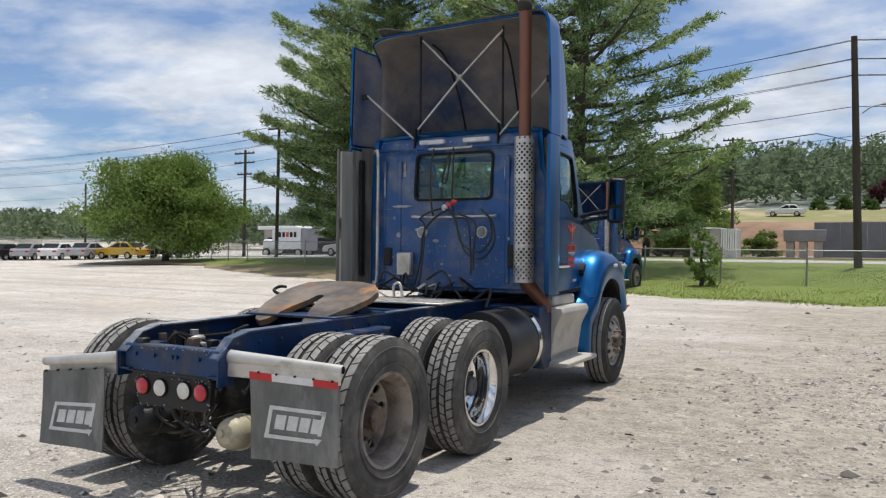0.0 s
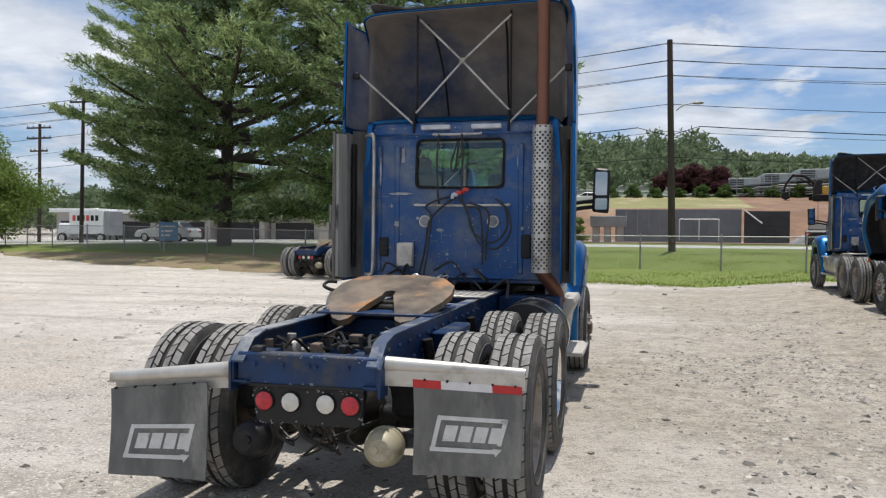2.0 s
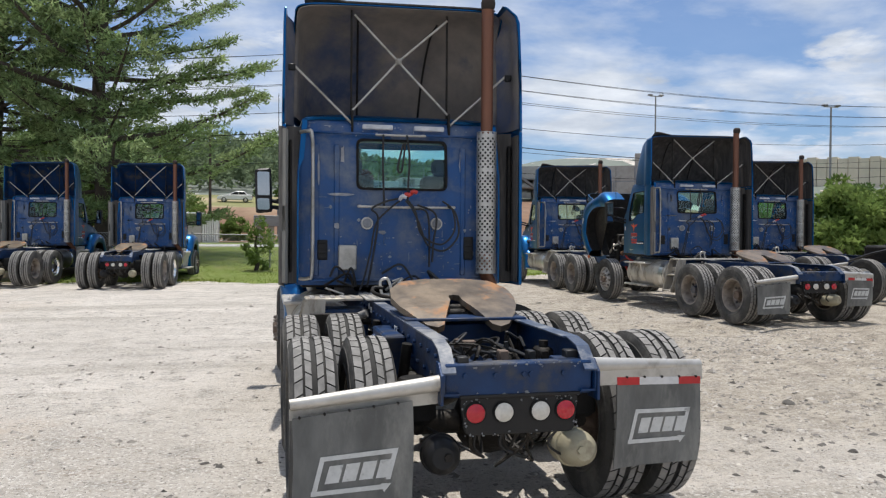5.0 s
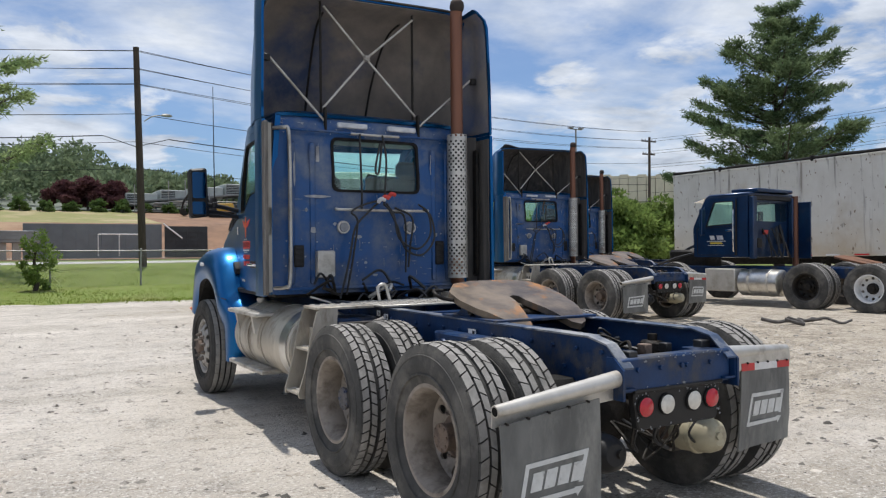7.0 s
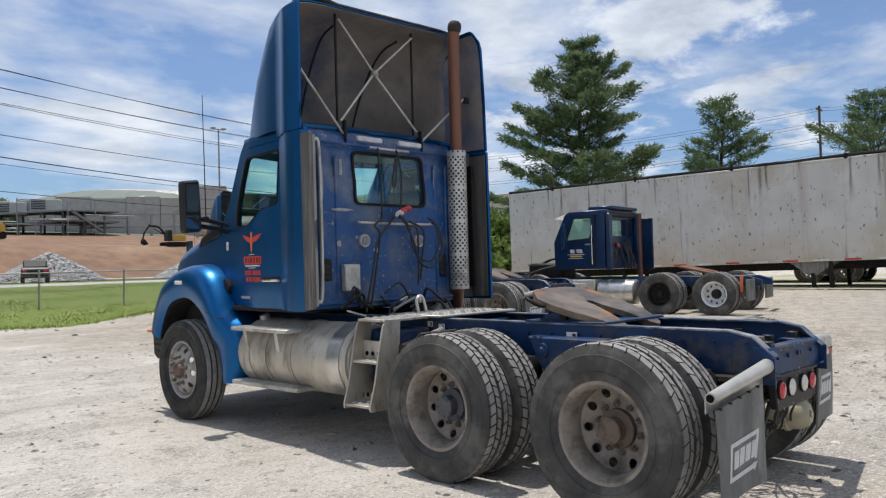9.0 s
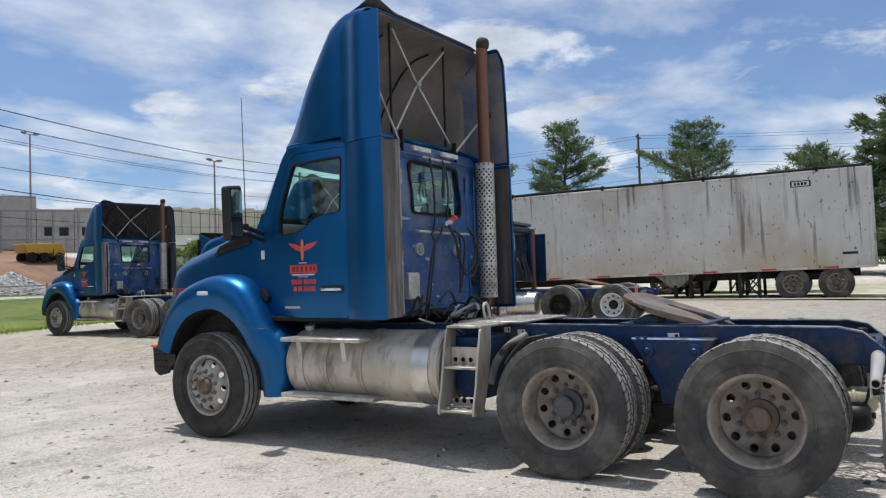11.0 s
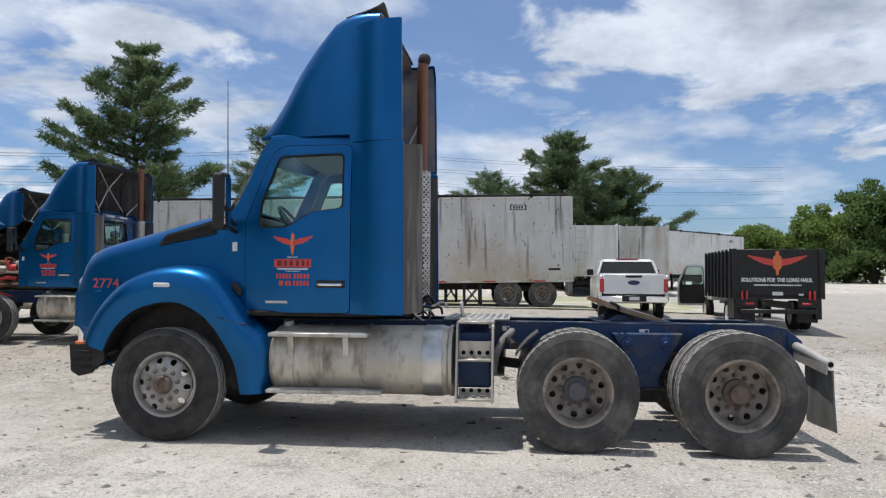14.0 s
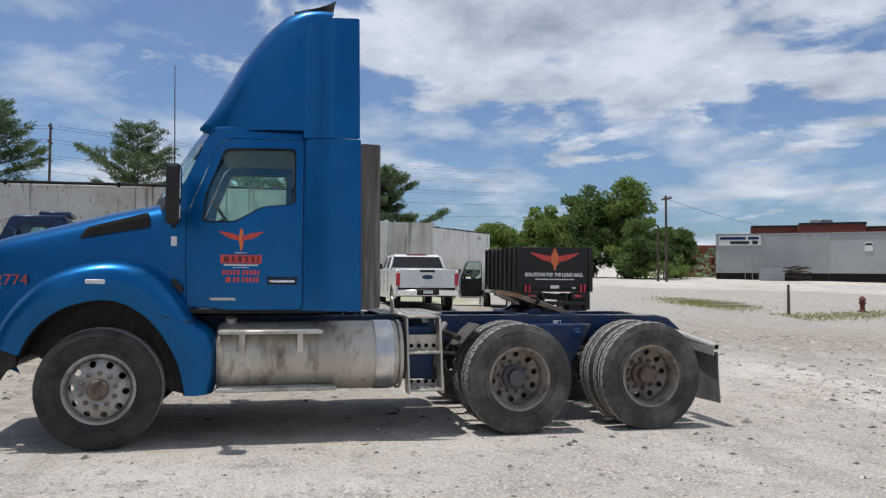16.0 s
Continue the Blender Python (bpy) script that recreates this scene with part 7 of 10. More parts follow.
def trailer(at, L, top, floor, label, name_bars=True, axle_y=1.0, ladder=True, skin="trailer"):
    """A bulk trailer: its rear end at y = 0, its nose at y = L, its left side at x = 0."""
    T = thing("semi_trailer", label, "trailer", "parked trailers", at)
    W = 2.55
    n = round(L / 1.22)
    for k in range(n):
        y0, y1 = L * k / n, L * (k + 1) / n
        for x in (0.0, W):
            bm = bmesh.new()
            box(bm, x - 0.02, x + 0.02, y0 + 0.002, y1 - 0.002, floor, top)
            part("side_panel", bm, skin, T)
    for y in (0.02, L - 0.02):
        bm = bmesh.new()
        box(bm, 0.02, W - 0.02, y - 0.02, y + 0.02, floor, top)
        part("end_panel", bm, skin, T)
    for x in (0.0, W):
        bm = bmesh.new()
        box(bm, x - 0.045, x + 0.045, -0.02, L + 0.02, top, top + 0.07, 0.01)
        part("top_rail", bm, skin, T)
        bm = bmesh.new()
        box(bm, x - 0.035, x + 0.035, -0.02, L + 0.02, floor - 0.11, floor, 0.008)
        rail = part("bottom_rail", bm, skin, T)
        if x == 0:
            for k in range(round(L / 0.9)):
                bm = bmesh.new()
                box(bm, x - 0.04, x - 0.036, 0.9 * k, 0.9 * k + 0.45, floor - 0.09, floor - 0.04)
                part("reflective_tape", bm, "red_tape" if k % 2 else "white_tape", rail)
    bm = bmesh.new()
    rr = random.Random(int(L * 10))
    tube(bm, [(0.02 + rr.uniform(-0.02, 0.02), L * k / 24, top + 0.11 + rr.uniform(-0.015, 0.025)) for k in range(25)], 0.055, 8)
    roll = part("tarp_roll", bm, "rubber", T, "rolled black tarpaulin along the top edge")
    for k in range(5):
        bm = bmesh.new()
        y = L * (k + 0.4) / 5
        box(bm, -0.07, 0.08, y - 0.05, y + 0.05, top + 0.02, top + 0.2, 0.02)
        part("tarp_stop", bm, "rubber", roll)
    bm = bmesh.new()
    box(bm, 0.05, W - 0.05, 0.05, L - 0.05, floor - 0.06, floor, 0)
    part("floor_deck", bm, "grime", T)
    # corner posts, rear frame and ladder
    for x in (-0.03, W - 0.07):
        bm = bmesh.new()
        box(bm, x, x + 0.10, -0.10, 0.0, floor - 0.1, top + 0.05, 0.01)
        part("corner_post", bm, skin, T)
    if ladder:
        for k in range(7):
            bm = bmesh.new()
            box(bm, 0.35, 0.85, -0.16, -0.12, floor + 0.1 + 0.38 * k, floor + 0.14 + 0.38 * k)
            part("rung", bm, "alu", T)
        for x in (0.33, 0.85):
            bm = bmesh.new()
            box(bm, x, x + 0.04, -0.18, -0.12, floor - 0.1, top + 0.1)
            part("ladder_rail", bm, "alu", T)
    if name_bars:
        bm = bmesh.new()
        box(bm, -0.026, -0.022, 1.55, 2.15, top - 0.42, top - 0.22)
        sign = part("maker_plate", bm, "black", T, "small black maker's plate")
        bm = bmesh.new()
        box(bm, -0.029, -0.026, 1.60, 2.10, top - 0.39, top - 0.25)
        part("maker_field", bm, "white_tape", sign)
        for k in range(4):
            bm = bmesh.new()
            box(bm, -0.032, -0.029, 1.67 + 0.1 * k, 1.74 + 0.1 * k, top - 0.365, top - 0.275)
            part("maker_bar", bm, "black", sign)
        bm = bmesh.new()
        box(bm, -0.026, -0.022, 0.35, 0.78, floor + 0.32, floor + 0.40)
        part("name_bar", bm, "black", T)
    # running gear, landing legs, hopper
    g = 0.0
    for y in (axle_y, axle_y + 1.25):
        for x, s in ((0.14, -1), (W - 0.14, 1)):
            wheel(T, x, y, 0.51, "dish", "plain", "rim", "hub", s)
        bm = bmesh.new()
        cyl(bm, (0.2, y, 0.51), (W - 0.2, y, 0.51), 0.07, seg=10)
        part("axle", bm, "grime", T)
    for x in (0.75, W - 0.75):
        bm = bmesh.new()
        box(bm, x - 0.05, x + 0.05, 0.3, L - 0.8, floor - 0.36, floor - 0.06, 0.01)
        part("chassis_beam", bm, "grime", T)
    bm = bmesh.new()
    box(bm, 0.4, W - 0.4, axle_y - 0.5, axle_y + 1.8, 0.62, floor - 0.2, 0.03)
    part("bogie", bm, "grime", T)
    for x in (0.35, W - 0.35):
        bm = bmesh.new()
        box(bm, x - 0.06, x + 0.06, L * 0.72, L * 0.72 + 0.14, 0.05, floor - 0.1, 0.01)
        box(bm, x - 0.13, x + 0.13, L * 0.72 - 0.08, L * 0.72 + 0.22, 0.0, 0.04)
        part("landing_leg", bm, "grime", T)
        bm = bmesh.new()
        tube(bm, [(x, L * 0.72 + 0.07, 0.3), (x, L * 0.72 - 1.0, floor - 0.12)], 0.03, 6)
        part("leg_brace", bm, "grime", T)
    bm = bmesh.new()
    prism(bm, [(L * 0.305, floor - 0.11), (L * 0.385, floor - 0.11), (L * 0.352, 0.52), (L * 0.338, 0.52)], "x", 0.08, W - 0.08, 0.01)
    part("support_hopper", bm, "trim_grey", T)
    for x in (0.12, W - 0.12):
        for y in (L * 0.345, L * 0.315):
            bm = bmesh.new()
            box(bm, x - 0.06, x + 0.06, y - 0.06, y + 0.06, 0.0, floor - 0.12 if y < L * 0.33 else 0.6, 0.01)
            box(bm, x - 0.12, x + 0.12, y - 0.12, y + 0.12, -0.01, 0.04)
            part("hopper_leg", bm, "grime", T)
        for y in (L * 0.19, L * 0.225):
            bm = bmesh.new()
            box(bm, x - 0.05, x + 0.05, y - 0.05, y + 0.05, 0.0, floor - 0.12, 0.01)
            part("stand_post", bm, "black", T)
        bm = bmesh.new()
        tube(bm, [(x, L * 0.19, 0.15), (x, L * 0.225, floor - 0.2)], 0.025, 6)
        tube(bm, [(x, L * 0.225, 0.15), (x, L * 0.19, floor - 0.2)], 0.025, 6)
        part("stand_brace", bm, "black", T)
    return T


TR = math.degrees(math.atan2(1.3, 16.3))
trailer(pose(20.65, 0.15, land(20.6, 3) - 0.02, -0.9, 0.0, TR), 17.1, 4.0, 1.06, "long stained white bulk trailer with dark streaks and rust")
trailer(pose(24.9, 2.2, land(25, 6), -0.4, 0.0, TR), 13.0, 3.3, 1.05, "grey bulk trailer hidden behind the long trailer", False, 4.2)
trailer(pose(33.8, -0.5, land(35, -2), 0, 0, -90), 12.0, 3.75, 1.05, "white bulk trailer parked end on beside a pine", False, skin="trailer_white")
trailer(pose(34.8, -3.3, land(36, -4), 0, 0, -91), 12.0, 3.75, 1.05, "grey white bulk trailer parked end on in the row", False)
trailer(pose(51.5, -14.2, land(47, -10), 0, 0, 49), 12.8, 3.75, 1.1, "dirty white bulk trailer standing side on", True, skin="trailer_white")


# ---- pickup and stake-bed truck ----
def road_wheel(T, x, y, r, s, material="alu"):
    bm = bmesh.new()
    turn = Matrix.Rotation(radians(90), 4, "Y")
    lathe(bm, [(0.0, 0.10), (0.08, 0.105), (0.6 * r, 0.085), (0.66 * r, 0.11), (0.66 * r, -0.1), (0, -0.1)], turn, 28)
    w = part("wheel", bm, material, T)
    w.matrix_basis = pose(x, y, r, 0, 0, 0 if s > 0 else 180)
    bm = bmesh.new()
    lathe(bm, [(0.64 * r, -0.11), (0.8 * r, -0.13), (0.95 * r, -0.12), (r, -0.09), (r, 0.09), (0.95 * r, 0.12), (0.8 * r, 0.13), (0.64 * r, 0.11)], turn, 36)
    part("tyre", bm, "rubber", w)
    return w


def pickup(at):
    T = thing("pickup_truck", "white four-door pickup truck parked on the gravel", "pickup", "", at)
    def side(s, name="body"):
        bm = bmesh.new()
        arches = []
        for c in (0.0, 3.65):
            arches.append([(c + 0.47 * math.cos(a), 0.40 + 0.47 * math.sin(a)) for a in [math.pi * k / 10 for k in range(11)]])
        outl = [(-1.08, 0.55), (-1.12, 0.75), (-1.12, 1.30), (-1.05, 1.36), (4.3, 1.30), (4.62, 1.2), (4.70, 0.9), (4.66, 0.55)]
        outl += [(p[0], p[1]) for p in arches[1]] + [(p[0], p[1]) for p in arches[0]]
        sheet(bm, outl, [], lambda a, b, t=0.0: (s * (0.985 + 0.02 * math.sin((b - 0.5) * 3.2) - t), a, b), 0.06, 0.2)
        part("body_side", bm, "white", T)
    side(-1)
    side(1)
    bm = bmesh.new()
    box(bm, -0.95, 0.95, 2.7, 4.6, 1.1, 1.36, 0.06)
    part("hood", bm, "white", T)
    bm = bmesh.new()
    box(bm, -0.93, 0.93, -1.0, 4.5, 0.50, 0.80, 0.03)
    part("floor_pan", bm, "grime", T)
    bm = bmesh.new()
    box(bm, -0.90, 0.90, -1.14, -1.05, 0.78, 1.37, 0.02)
    gate = part("tailgate", bm, "white", T, "white tailgate")
    bm = bmesh.new()
    prism(bm, [(0.08 * 2.2 * math.cos(a), 1.12 + 0.07 * math.sin(a)) for a in [2 * math.pi * k / 20 for k in range(20)]], "y", -1.15, -1.139)
    part("badge", bm, "blue_old", gate)
    bm = bmesh.new()
    box(bm, -0.24, 0.24, -1.152, -1.13, 1.27, 1.345, 0.01)
    part("gate_handle", bm, "black", gate)
    for s in (-1, 1):
        bm = bmesh.new()
        box(bm, s * 0.86, s * 1.0, -1.15, -1.04, 0.84, 1.24, 0.02)
        part("tail_lamp", bm, "red_lens", T, "red tail lamp")
        bm = bmesh.new()
        box(bm, s * 1.0, s * 1.22, 2.42, 2.5, 1.36, 1.58, 0.03)
        part("mirror", bm, "black", T)
    bm = bmesh.new()
    box(bm, -1.0, 1.0, -1.26, -1.06, 0.52, 0.72, 0.03)
    bump = part("bumper", bm, "chrome", T, "chrome rear bumper")
    bm = bmesh.new()
    box(bm, -0.36, 0.36, -1.275, -1.20, 0.55, 0.745, 0.02)
    part("bumper_step", bm, "black", bump)
    bm = bmesh.new()
    box(bm, -0.15, 0.15, -1.285, -1.276, 0.60, 0.70)
    part("plate_bar", bm, "white_tape", bump)
    # cab
    rows = []
    for z, y0, y1, w in ((1.32, 0.72, 3.1, 0.95), (1.42, 0.76, 2.95, 0.93), (1.80, 0.95, 2.25, 0.80), (1.88, 1.05, 2.0, 0.74)):
        rows.append([Vector((-w, y0, z)), Vector((w, y0, z)), Vector((w, y1, z)), Vector((-w, y1, z))])
    bm = bmesh.new()
    loft(bm, rows[1:3], True)
    part("cab_glass", bm, "black", T, "dark cab windows", 30)
    bm = bmesh.new()
    g = loft(bm, rows[2:], True)
    bm.faces.new(g[-1])
    part("roof", bm, "white", T)
    bm = bmesh.new()
    loft(bm, rows[:2], True)
    part("belt_line", bm, "white", T)
    for s in (-1, 1):
        for (ya, yb) in ((0.74, 0.95), (1.85, 1.72), (3.0, 2.28)):
            bm = bmesh.new()
            tube(bm, [(s * 0.935, ya, 1.40), (s * 0.80, yb, 1.82)], 0.045, 6)
            part("pillar", bm, "white", T)
        for y in (0.85, 1.85, 2.75):
            bm = bmesh.new()
            box(bm, s * 1.0, s * 1.012, y, y + 0.012, 0.6, 1.33)
            part("door_seam", bm, "black", T)
        road_wheel(T, s * 0.86, 0.0, 0.40, s)
        road_wheel(T, s * 0.86, 3.65, 0.40, s)
    bm = bmesh.new()
    box(bm, -0.35, 0.35, 1.0, 1.06, 1.87, 1.90, 0.005)
    part("high_lamp", bm, "red_lens", T)
    return T


pickup(pose(16.95, -1.47, land(17, -1.5), 0, 0, -92))


def stake_truck(at):
    """A stake-bed dump truck; the middle of its rear panel's foot at the origin, nose along +y."""
    T = thing("stake_bed_truck", "black stake-bed dump truck with red winged emblem and open cab door", "truck", "", at)
    bm = bmesh.new()
    box(bm, -1.15, 1.15, 0.0, 0.06, 0.95, 2.27, 0.01)
    panel = part("rear_panel", bm, "black", T, "black rear panel with slogan")
    for s in (-1, 1):
        bm = bmesh.new()
        box(bm, s * 1.13, s * 1.19, 0.0, 4.1, 1.0, 2.24, 0.01)
        part("side_panel", bm, "black", T)
        for k in range(8):
            bm = bmesh.new()
            box(bm, s * 1.19, s * 1.25, 0.05 + 0.55 * k, 0.13 + 0.55 * k, 0.9, 2.29, 0.005)
            part("stake", bm, "black", T)
        bm = bmesh.new()
        box(bm, s * 1.08, s * 1.2, -0.06, 0.02, 0.92, 2.29, 0.01)
        part("corner_post", bm, "black", T)
        for x, w in ((0.92, 0.05), (0.80, 0.05)):
            bm = bmesh.new()
            box(bm, s * x, s * (x + w), -0.08, -0.02, 0.88, 1.12, 0.008)
            part("tail_lamp", bm, "red_lens", T, "red tail lamp strip")
        bm = bmesh.new()
        box(bm, s * 0.52, s * 1.12, -0.03, 0.02, 0.66, 0.92, 0.01)
        box(bm, s * 0.98, s * 1.15, 0.02, 0.9, 0.35, 0.92, 0.01)
        part("skirt", bm, "black", T)
        bm = bmesh.new()
        box(bm, s * 0.62, s * 0.86, -0.05, -0.028, 0.74, 0.80, 0.006)
        part("tail_lamp", bm, "red_lens", T)
        bm = bmesh.new()
        box(bm, s * 0.55, s * 1.1, 0.2, 0.22, 0.25, 0.8, 0.004)
        part("mud_flap", bm, "black", T)
        for x in (0.72, 1.0):
            road_wheel(T, s * x, 1.2, 0.42, s, "white")
        road_wheel(T, s * 0.92, 5.3, 0.42, s, "white")
        bm = bmesh.new()
        box(bm, s * 0.33, s * 0.42, -0.05, 6.0, 0.62, 0.82, 0.01)
        part("frame_rail", bm, "black", T)
    bm = bmesh.new()
    box(bm, -1.13, 1.13, 0.0, 4.1, 0.90, 1.02, 0.01)
    part("bed", bm, "black", T)
    bm = bmesh.new()
    box(bm, -1.13, 1.13, 4.04, 4.1, 1.0, 2.31, 0.01)
    part("head_board", bm, "black", T)
    bm = bmesh.new()
    box(bm, -1.0, 1.0, -0.12, 0.0, 0.50, 0.62, 0.02)
    part("bumper", bm, "black", T)
    for x, w in ((-0.14, 0.28), (0.55, 0.12)):
        bm = bmesh.new()
        box(bm, x, x + w, -0.012, -0.004, 1.0, 1.10 if w > 0.2 else 1.05)
        part("plate_bar", bm, "white_tape", panel)
    f = pose(0, -0.006, 0, 90)
    words("SOLUTIONS FOR THE LONG HAUL", 0.108, pose(-0.02, -0.008, 1.42, 90) @ Matrix.Diagonal((1.10, 1.35, 1, 1)), "white_tape", "slogan", panel, "white painted slogan", bold=0.055)
    bm = bmesh.new()
    for k, (x0, x1) in enumerate(((-0.62, -0.22), (-0.19, 0.42), (0.45, 0.62))):
        box(bm, x0, x1, -0.012, -0.004, 1.265, 1.30)
    part("web_bar", bm, "white_tape", panel)
    for s in (-1, 1):
        pts = [(0.04, 1.80), (0.20, 1.83), (0.70, 1.93), (0.71, 1.90), (0.58, 1.83), (0.60, 1.82), (0.46, 1.76), (0.48, 1.75), (0.34, 1.70), (0.36, 1.69), (0.2, 1.65), (0.06, 1.62)]
        bm = bmesh.new()
        prism(bm, [(s * a * 1.1, b + 0.18) for a, b in pts], "y", -0.010, -0.003)
        part("emblem_wing", bm, "decal_red", panel)
    bm = bmesh.new()
    prism(bm, [(-0.04, 1.70), (-0.11, 1.76), (-0.11, 2.06), (-0.04, 2.12), (-0.05, 2.22), (0.05, 2.22), (0.04, 2.12), (0.11, 2.06), (0.11, 1.76), (0.04, 1.70), (0.03, 1.56), (-0.03, 1.56)], "y", -0.016, -0.004)
    part("emblem_body", bm, "decal_orange", panel)
    # cab with its door swung open
    bm = bmesh.new()
    prism(bm, rounded([(4.3, 0.75), (6.9, 0.75), (6.95, 1.25), (6.0, 1.42), (5.5, 2.02), (4.35, 2.05)], 0.1), "x", -0.98, 0.98, 0.03)
    part("cab", bm, "white", T)
    bm = bmesh.new()
    dd = rounded([(0.0, 0.55), (1.05, 0.55), (1.05, 1.35), (0.75, 1.95), (0.05, 1.95)], 0.12)
    hole = rounded([(0.1, 1.28), (0.95, 1.25), (0.7, 1.86), (0.12, 1.86)], 0.08)
    sheet(bm, dd, [hole], lambda a, b, t=0.0: (-1.0 - a * 0.93, 5.35 - a * 0.35 - t, b), -0.06)
    door = part("door", bm, "white", T, "open white cab door")
    bm = bmesh.new()
    sheet(bm, [(p[0] * 0.9 + 0.05, p[1] * 0.9 + 0.12) for p in dd], [hole], lambda a, b, t=0.0: (-1.0 - a * 0.93, 5.26 - a * 0.35 - t, b), 0.02)
    part("door_card", bm, "black", door)
    bm = bmesh.new()
    sheet(bm, hole, [], lambda a, b, t=0.0: (-1.0 - a * 0.93, 5.33 - a * 0.35 - t, b), 0.004)
    part("window_pane", bm, "glass", door).visible_shadow = False
    return T


stake_truck(pose(14.3, -5.1, land(15.5, -5), 0, 0, -93))


# ---- far cars ----
def car(at, paint, label, kind="car"):
    T = thing(kind, label, "car", "cars in the far lot", at)
    bm = bmesh.new()
    prism(bm, rounded([(-2.2, 0.35), (-2.22, 0.85), (-2.0, 1.0), (1.1, 0.95), (2.0, 0.82), (2.2, 0.6), (2.2, 0.35)], 0.08), "x", -0.88, 0.88, 0.05)
    body = part("body", bm, paint, T)
    bm = bmesh.new()
    prism(bm, rounded([(-1.75, 0.96), (-1.3, 1.42), (-0.1, 1.46), (0.95, 0.94)], 0.08), "x", -0.74, 0.74, 0.06)
    cabin = part("cabin", bm, paint, T)
    for s in (-1, 1):
        for pts in ([(-1.45, 1.02), (-1.18, 1.34), (-0.55, 1.37), (-0.52, 1.02)], [(-0.44, 1.02), (-0.46, 1.37), (-0.14, 1.37), (0.55, 1.02)]):
            bm = bmesh.new()
            prism(bm, rounded(pts, 0.04), "x", s * 0.735, s * 0.75)
            part("side_window", bm, "black", cabin)
    for pts in ([(-1.70, 1.03), (-1.34, 1.395), (-1.36, 1.41), (-1.73, 1.045)], [(0.90, 0.985), (-0.02, 1.435), (-0.01, 1.45), (0.92, 1.0)]):
        bm = bmesh.new()
        prism(bm, pts, "x", -0.64, 0.64)
        part("windscreen", bm, "black", cabin)
    for s in (-1, 1):
        bm = bmesh.new()
        box(bm, s * 0.68 - 0.16, s * 0.68 + 0.16, -2.235, -2.20, 0.68, 0.82, 0.01)
        part("tail_lamp", bm, "red_lens", body)
    for s in (-1, 1):
        for y in (-1.35, 1.35):
            road_wheel(T, s * 0.78, y, 0.32, s)
    return T


M["yellow"] = mat("yellow_car_paint", (0.55, 0.33, 0.02), 0.35, 0, coat=0.5)
M["silver"] = mat("silver_car_paint", (0.42, 0.43, 0.44), 0.35, 0.4, coat=0.5)
for x, y, rz, paint, lab in ((-52.6, 41.8, 100, "yellow", "yellow hatchback parked in the far lot"), (-55.5, 41.0, 20, "silver", "silver saloon parked in the far lot"), (-57.6, 39.6, 25, "white", "white pickup-sized car in the far lot"),
                             (-60.4, 39.0, 25, "silver", "grey sport utility car in the far lot"), (-62.6, 38.0, 20, "black", "black saloon parked in the far lot"), (-65.2, 37.2, 30, "white", "white saloon parked in the far lot"), (-51.0, 44.6, 100, "black", "dark car behind the yellow hatchback")):
    car(pose(x, y, land(x, y), 0, 0, rz), paint, lab)
car(pose(-5.1, 100.4, land(-5.1, 100.4), 0, 0, 90), "white", "white car parked on the far field")
far_car = car(pose(14.9, 57.5, land(14.9, 57.5), 0, 0, -18), "black", "dark car parked before the rubble heap")
far_car.scale = (1.0, 1.0, 1.15)
car(pose(-31.5, 46.0, land(-31.5, 46.0) + 0.06, 0, 0, 90), "white", "white pickup standing on the far road")

# ---- plants ----
def leaf_material(name, a, b, random_amount=0.35, through_light=0.38):
    m = bpy.data.materials.new(name)
    m.use_nodes = True
    nt = m.node_tree
    nt.nodes.clear()
    o = nt.nodes.new("ShaderNodeOutputMaterial")
    info = nt.nodes.new("ShaderNodeNewGeometry")
    co = nt.nodes.new("ShaderNodeTexCoord")
    nz = nt.nodes.new("ShaderNodeTexNoise")
    nz.inputs["Scale"].default_value, nz.inputs["Detail"].default_value = 0.7, 3.0
    nt.links.new(co.outputs["Object"], nz.inputs["Vector"])
    r = nt.nodes.new("ShaderNodeMapRange")
    r.inputs["From Min"].default_value, r.inputs["From Max"].default_value = 0.35, 0.65
    nt.links.new(nz.outputs["Fac"], r.inputs["Value"])
    mx = nt.nodes.new("ShaderNodeMix")
    mx.data_type = "RGBA"
    mx.inputs["A"].default_value, mx.inputs["B"].default_value = (*a, 1), (*b, 1)
    nt.links.new(r.outputs[0], mx.inputs["Factor"])
    hv = nt.nodes.new("ShaderNodeHueSaturation")
    v = nt.nodes.new("ShaderNodeMapRange")
    v.inputs["To Min"].default_value, v.inputs["To Max"].default_value = 1 - random_amount, 1 + random_amount
    nt.links.new(info.outputs["Random Per Island"], v.inputs["Value"])
    nt.links.new(v.outputs[0], hv.inputs["Value"])
    nt.links.new(mx.outputs["Result"], hv.inputs["Color"])
    df, tl, ms = nt.nodes.new("ShaderNodeBsdfDiffuse"), nt.nodes.new("ShaderNodeBsdfTranslucent"), nt.nodes.new("ShaderNodeMixShader")
    ms.inputs[0].default_value = through_light
    nt.links.new(hv.outputs[0], df.inputs["Color"])
    nt.links.new(hv.outputs[0], tl.inputs["Color"])
    nt.links.new(df.outputs[0], ms.inputs[1])
    nt.links.new(tl.outputs[0], ms.inputs[2])
    nt.links.new(ms.outputs[0], o.inputs["Surface"])
    return m


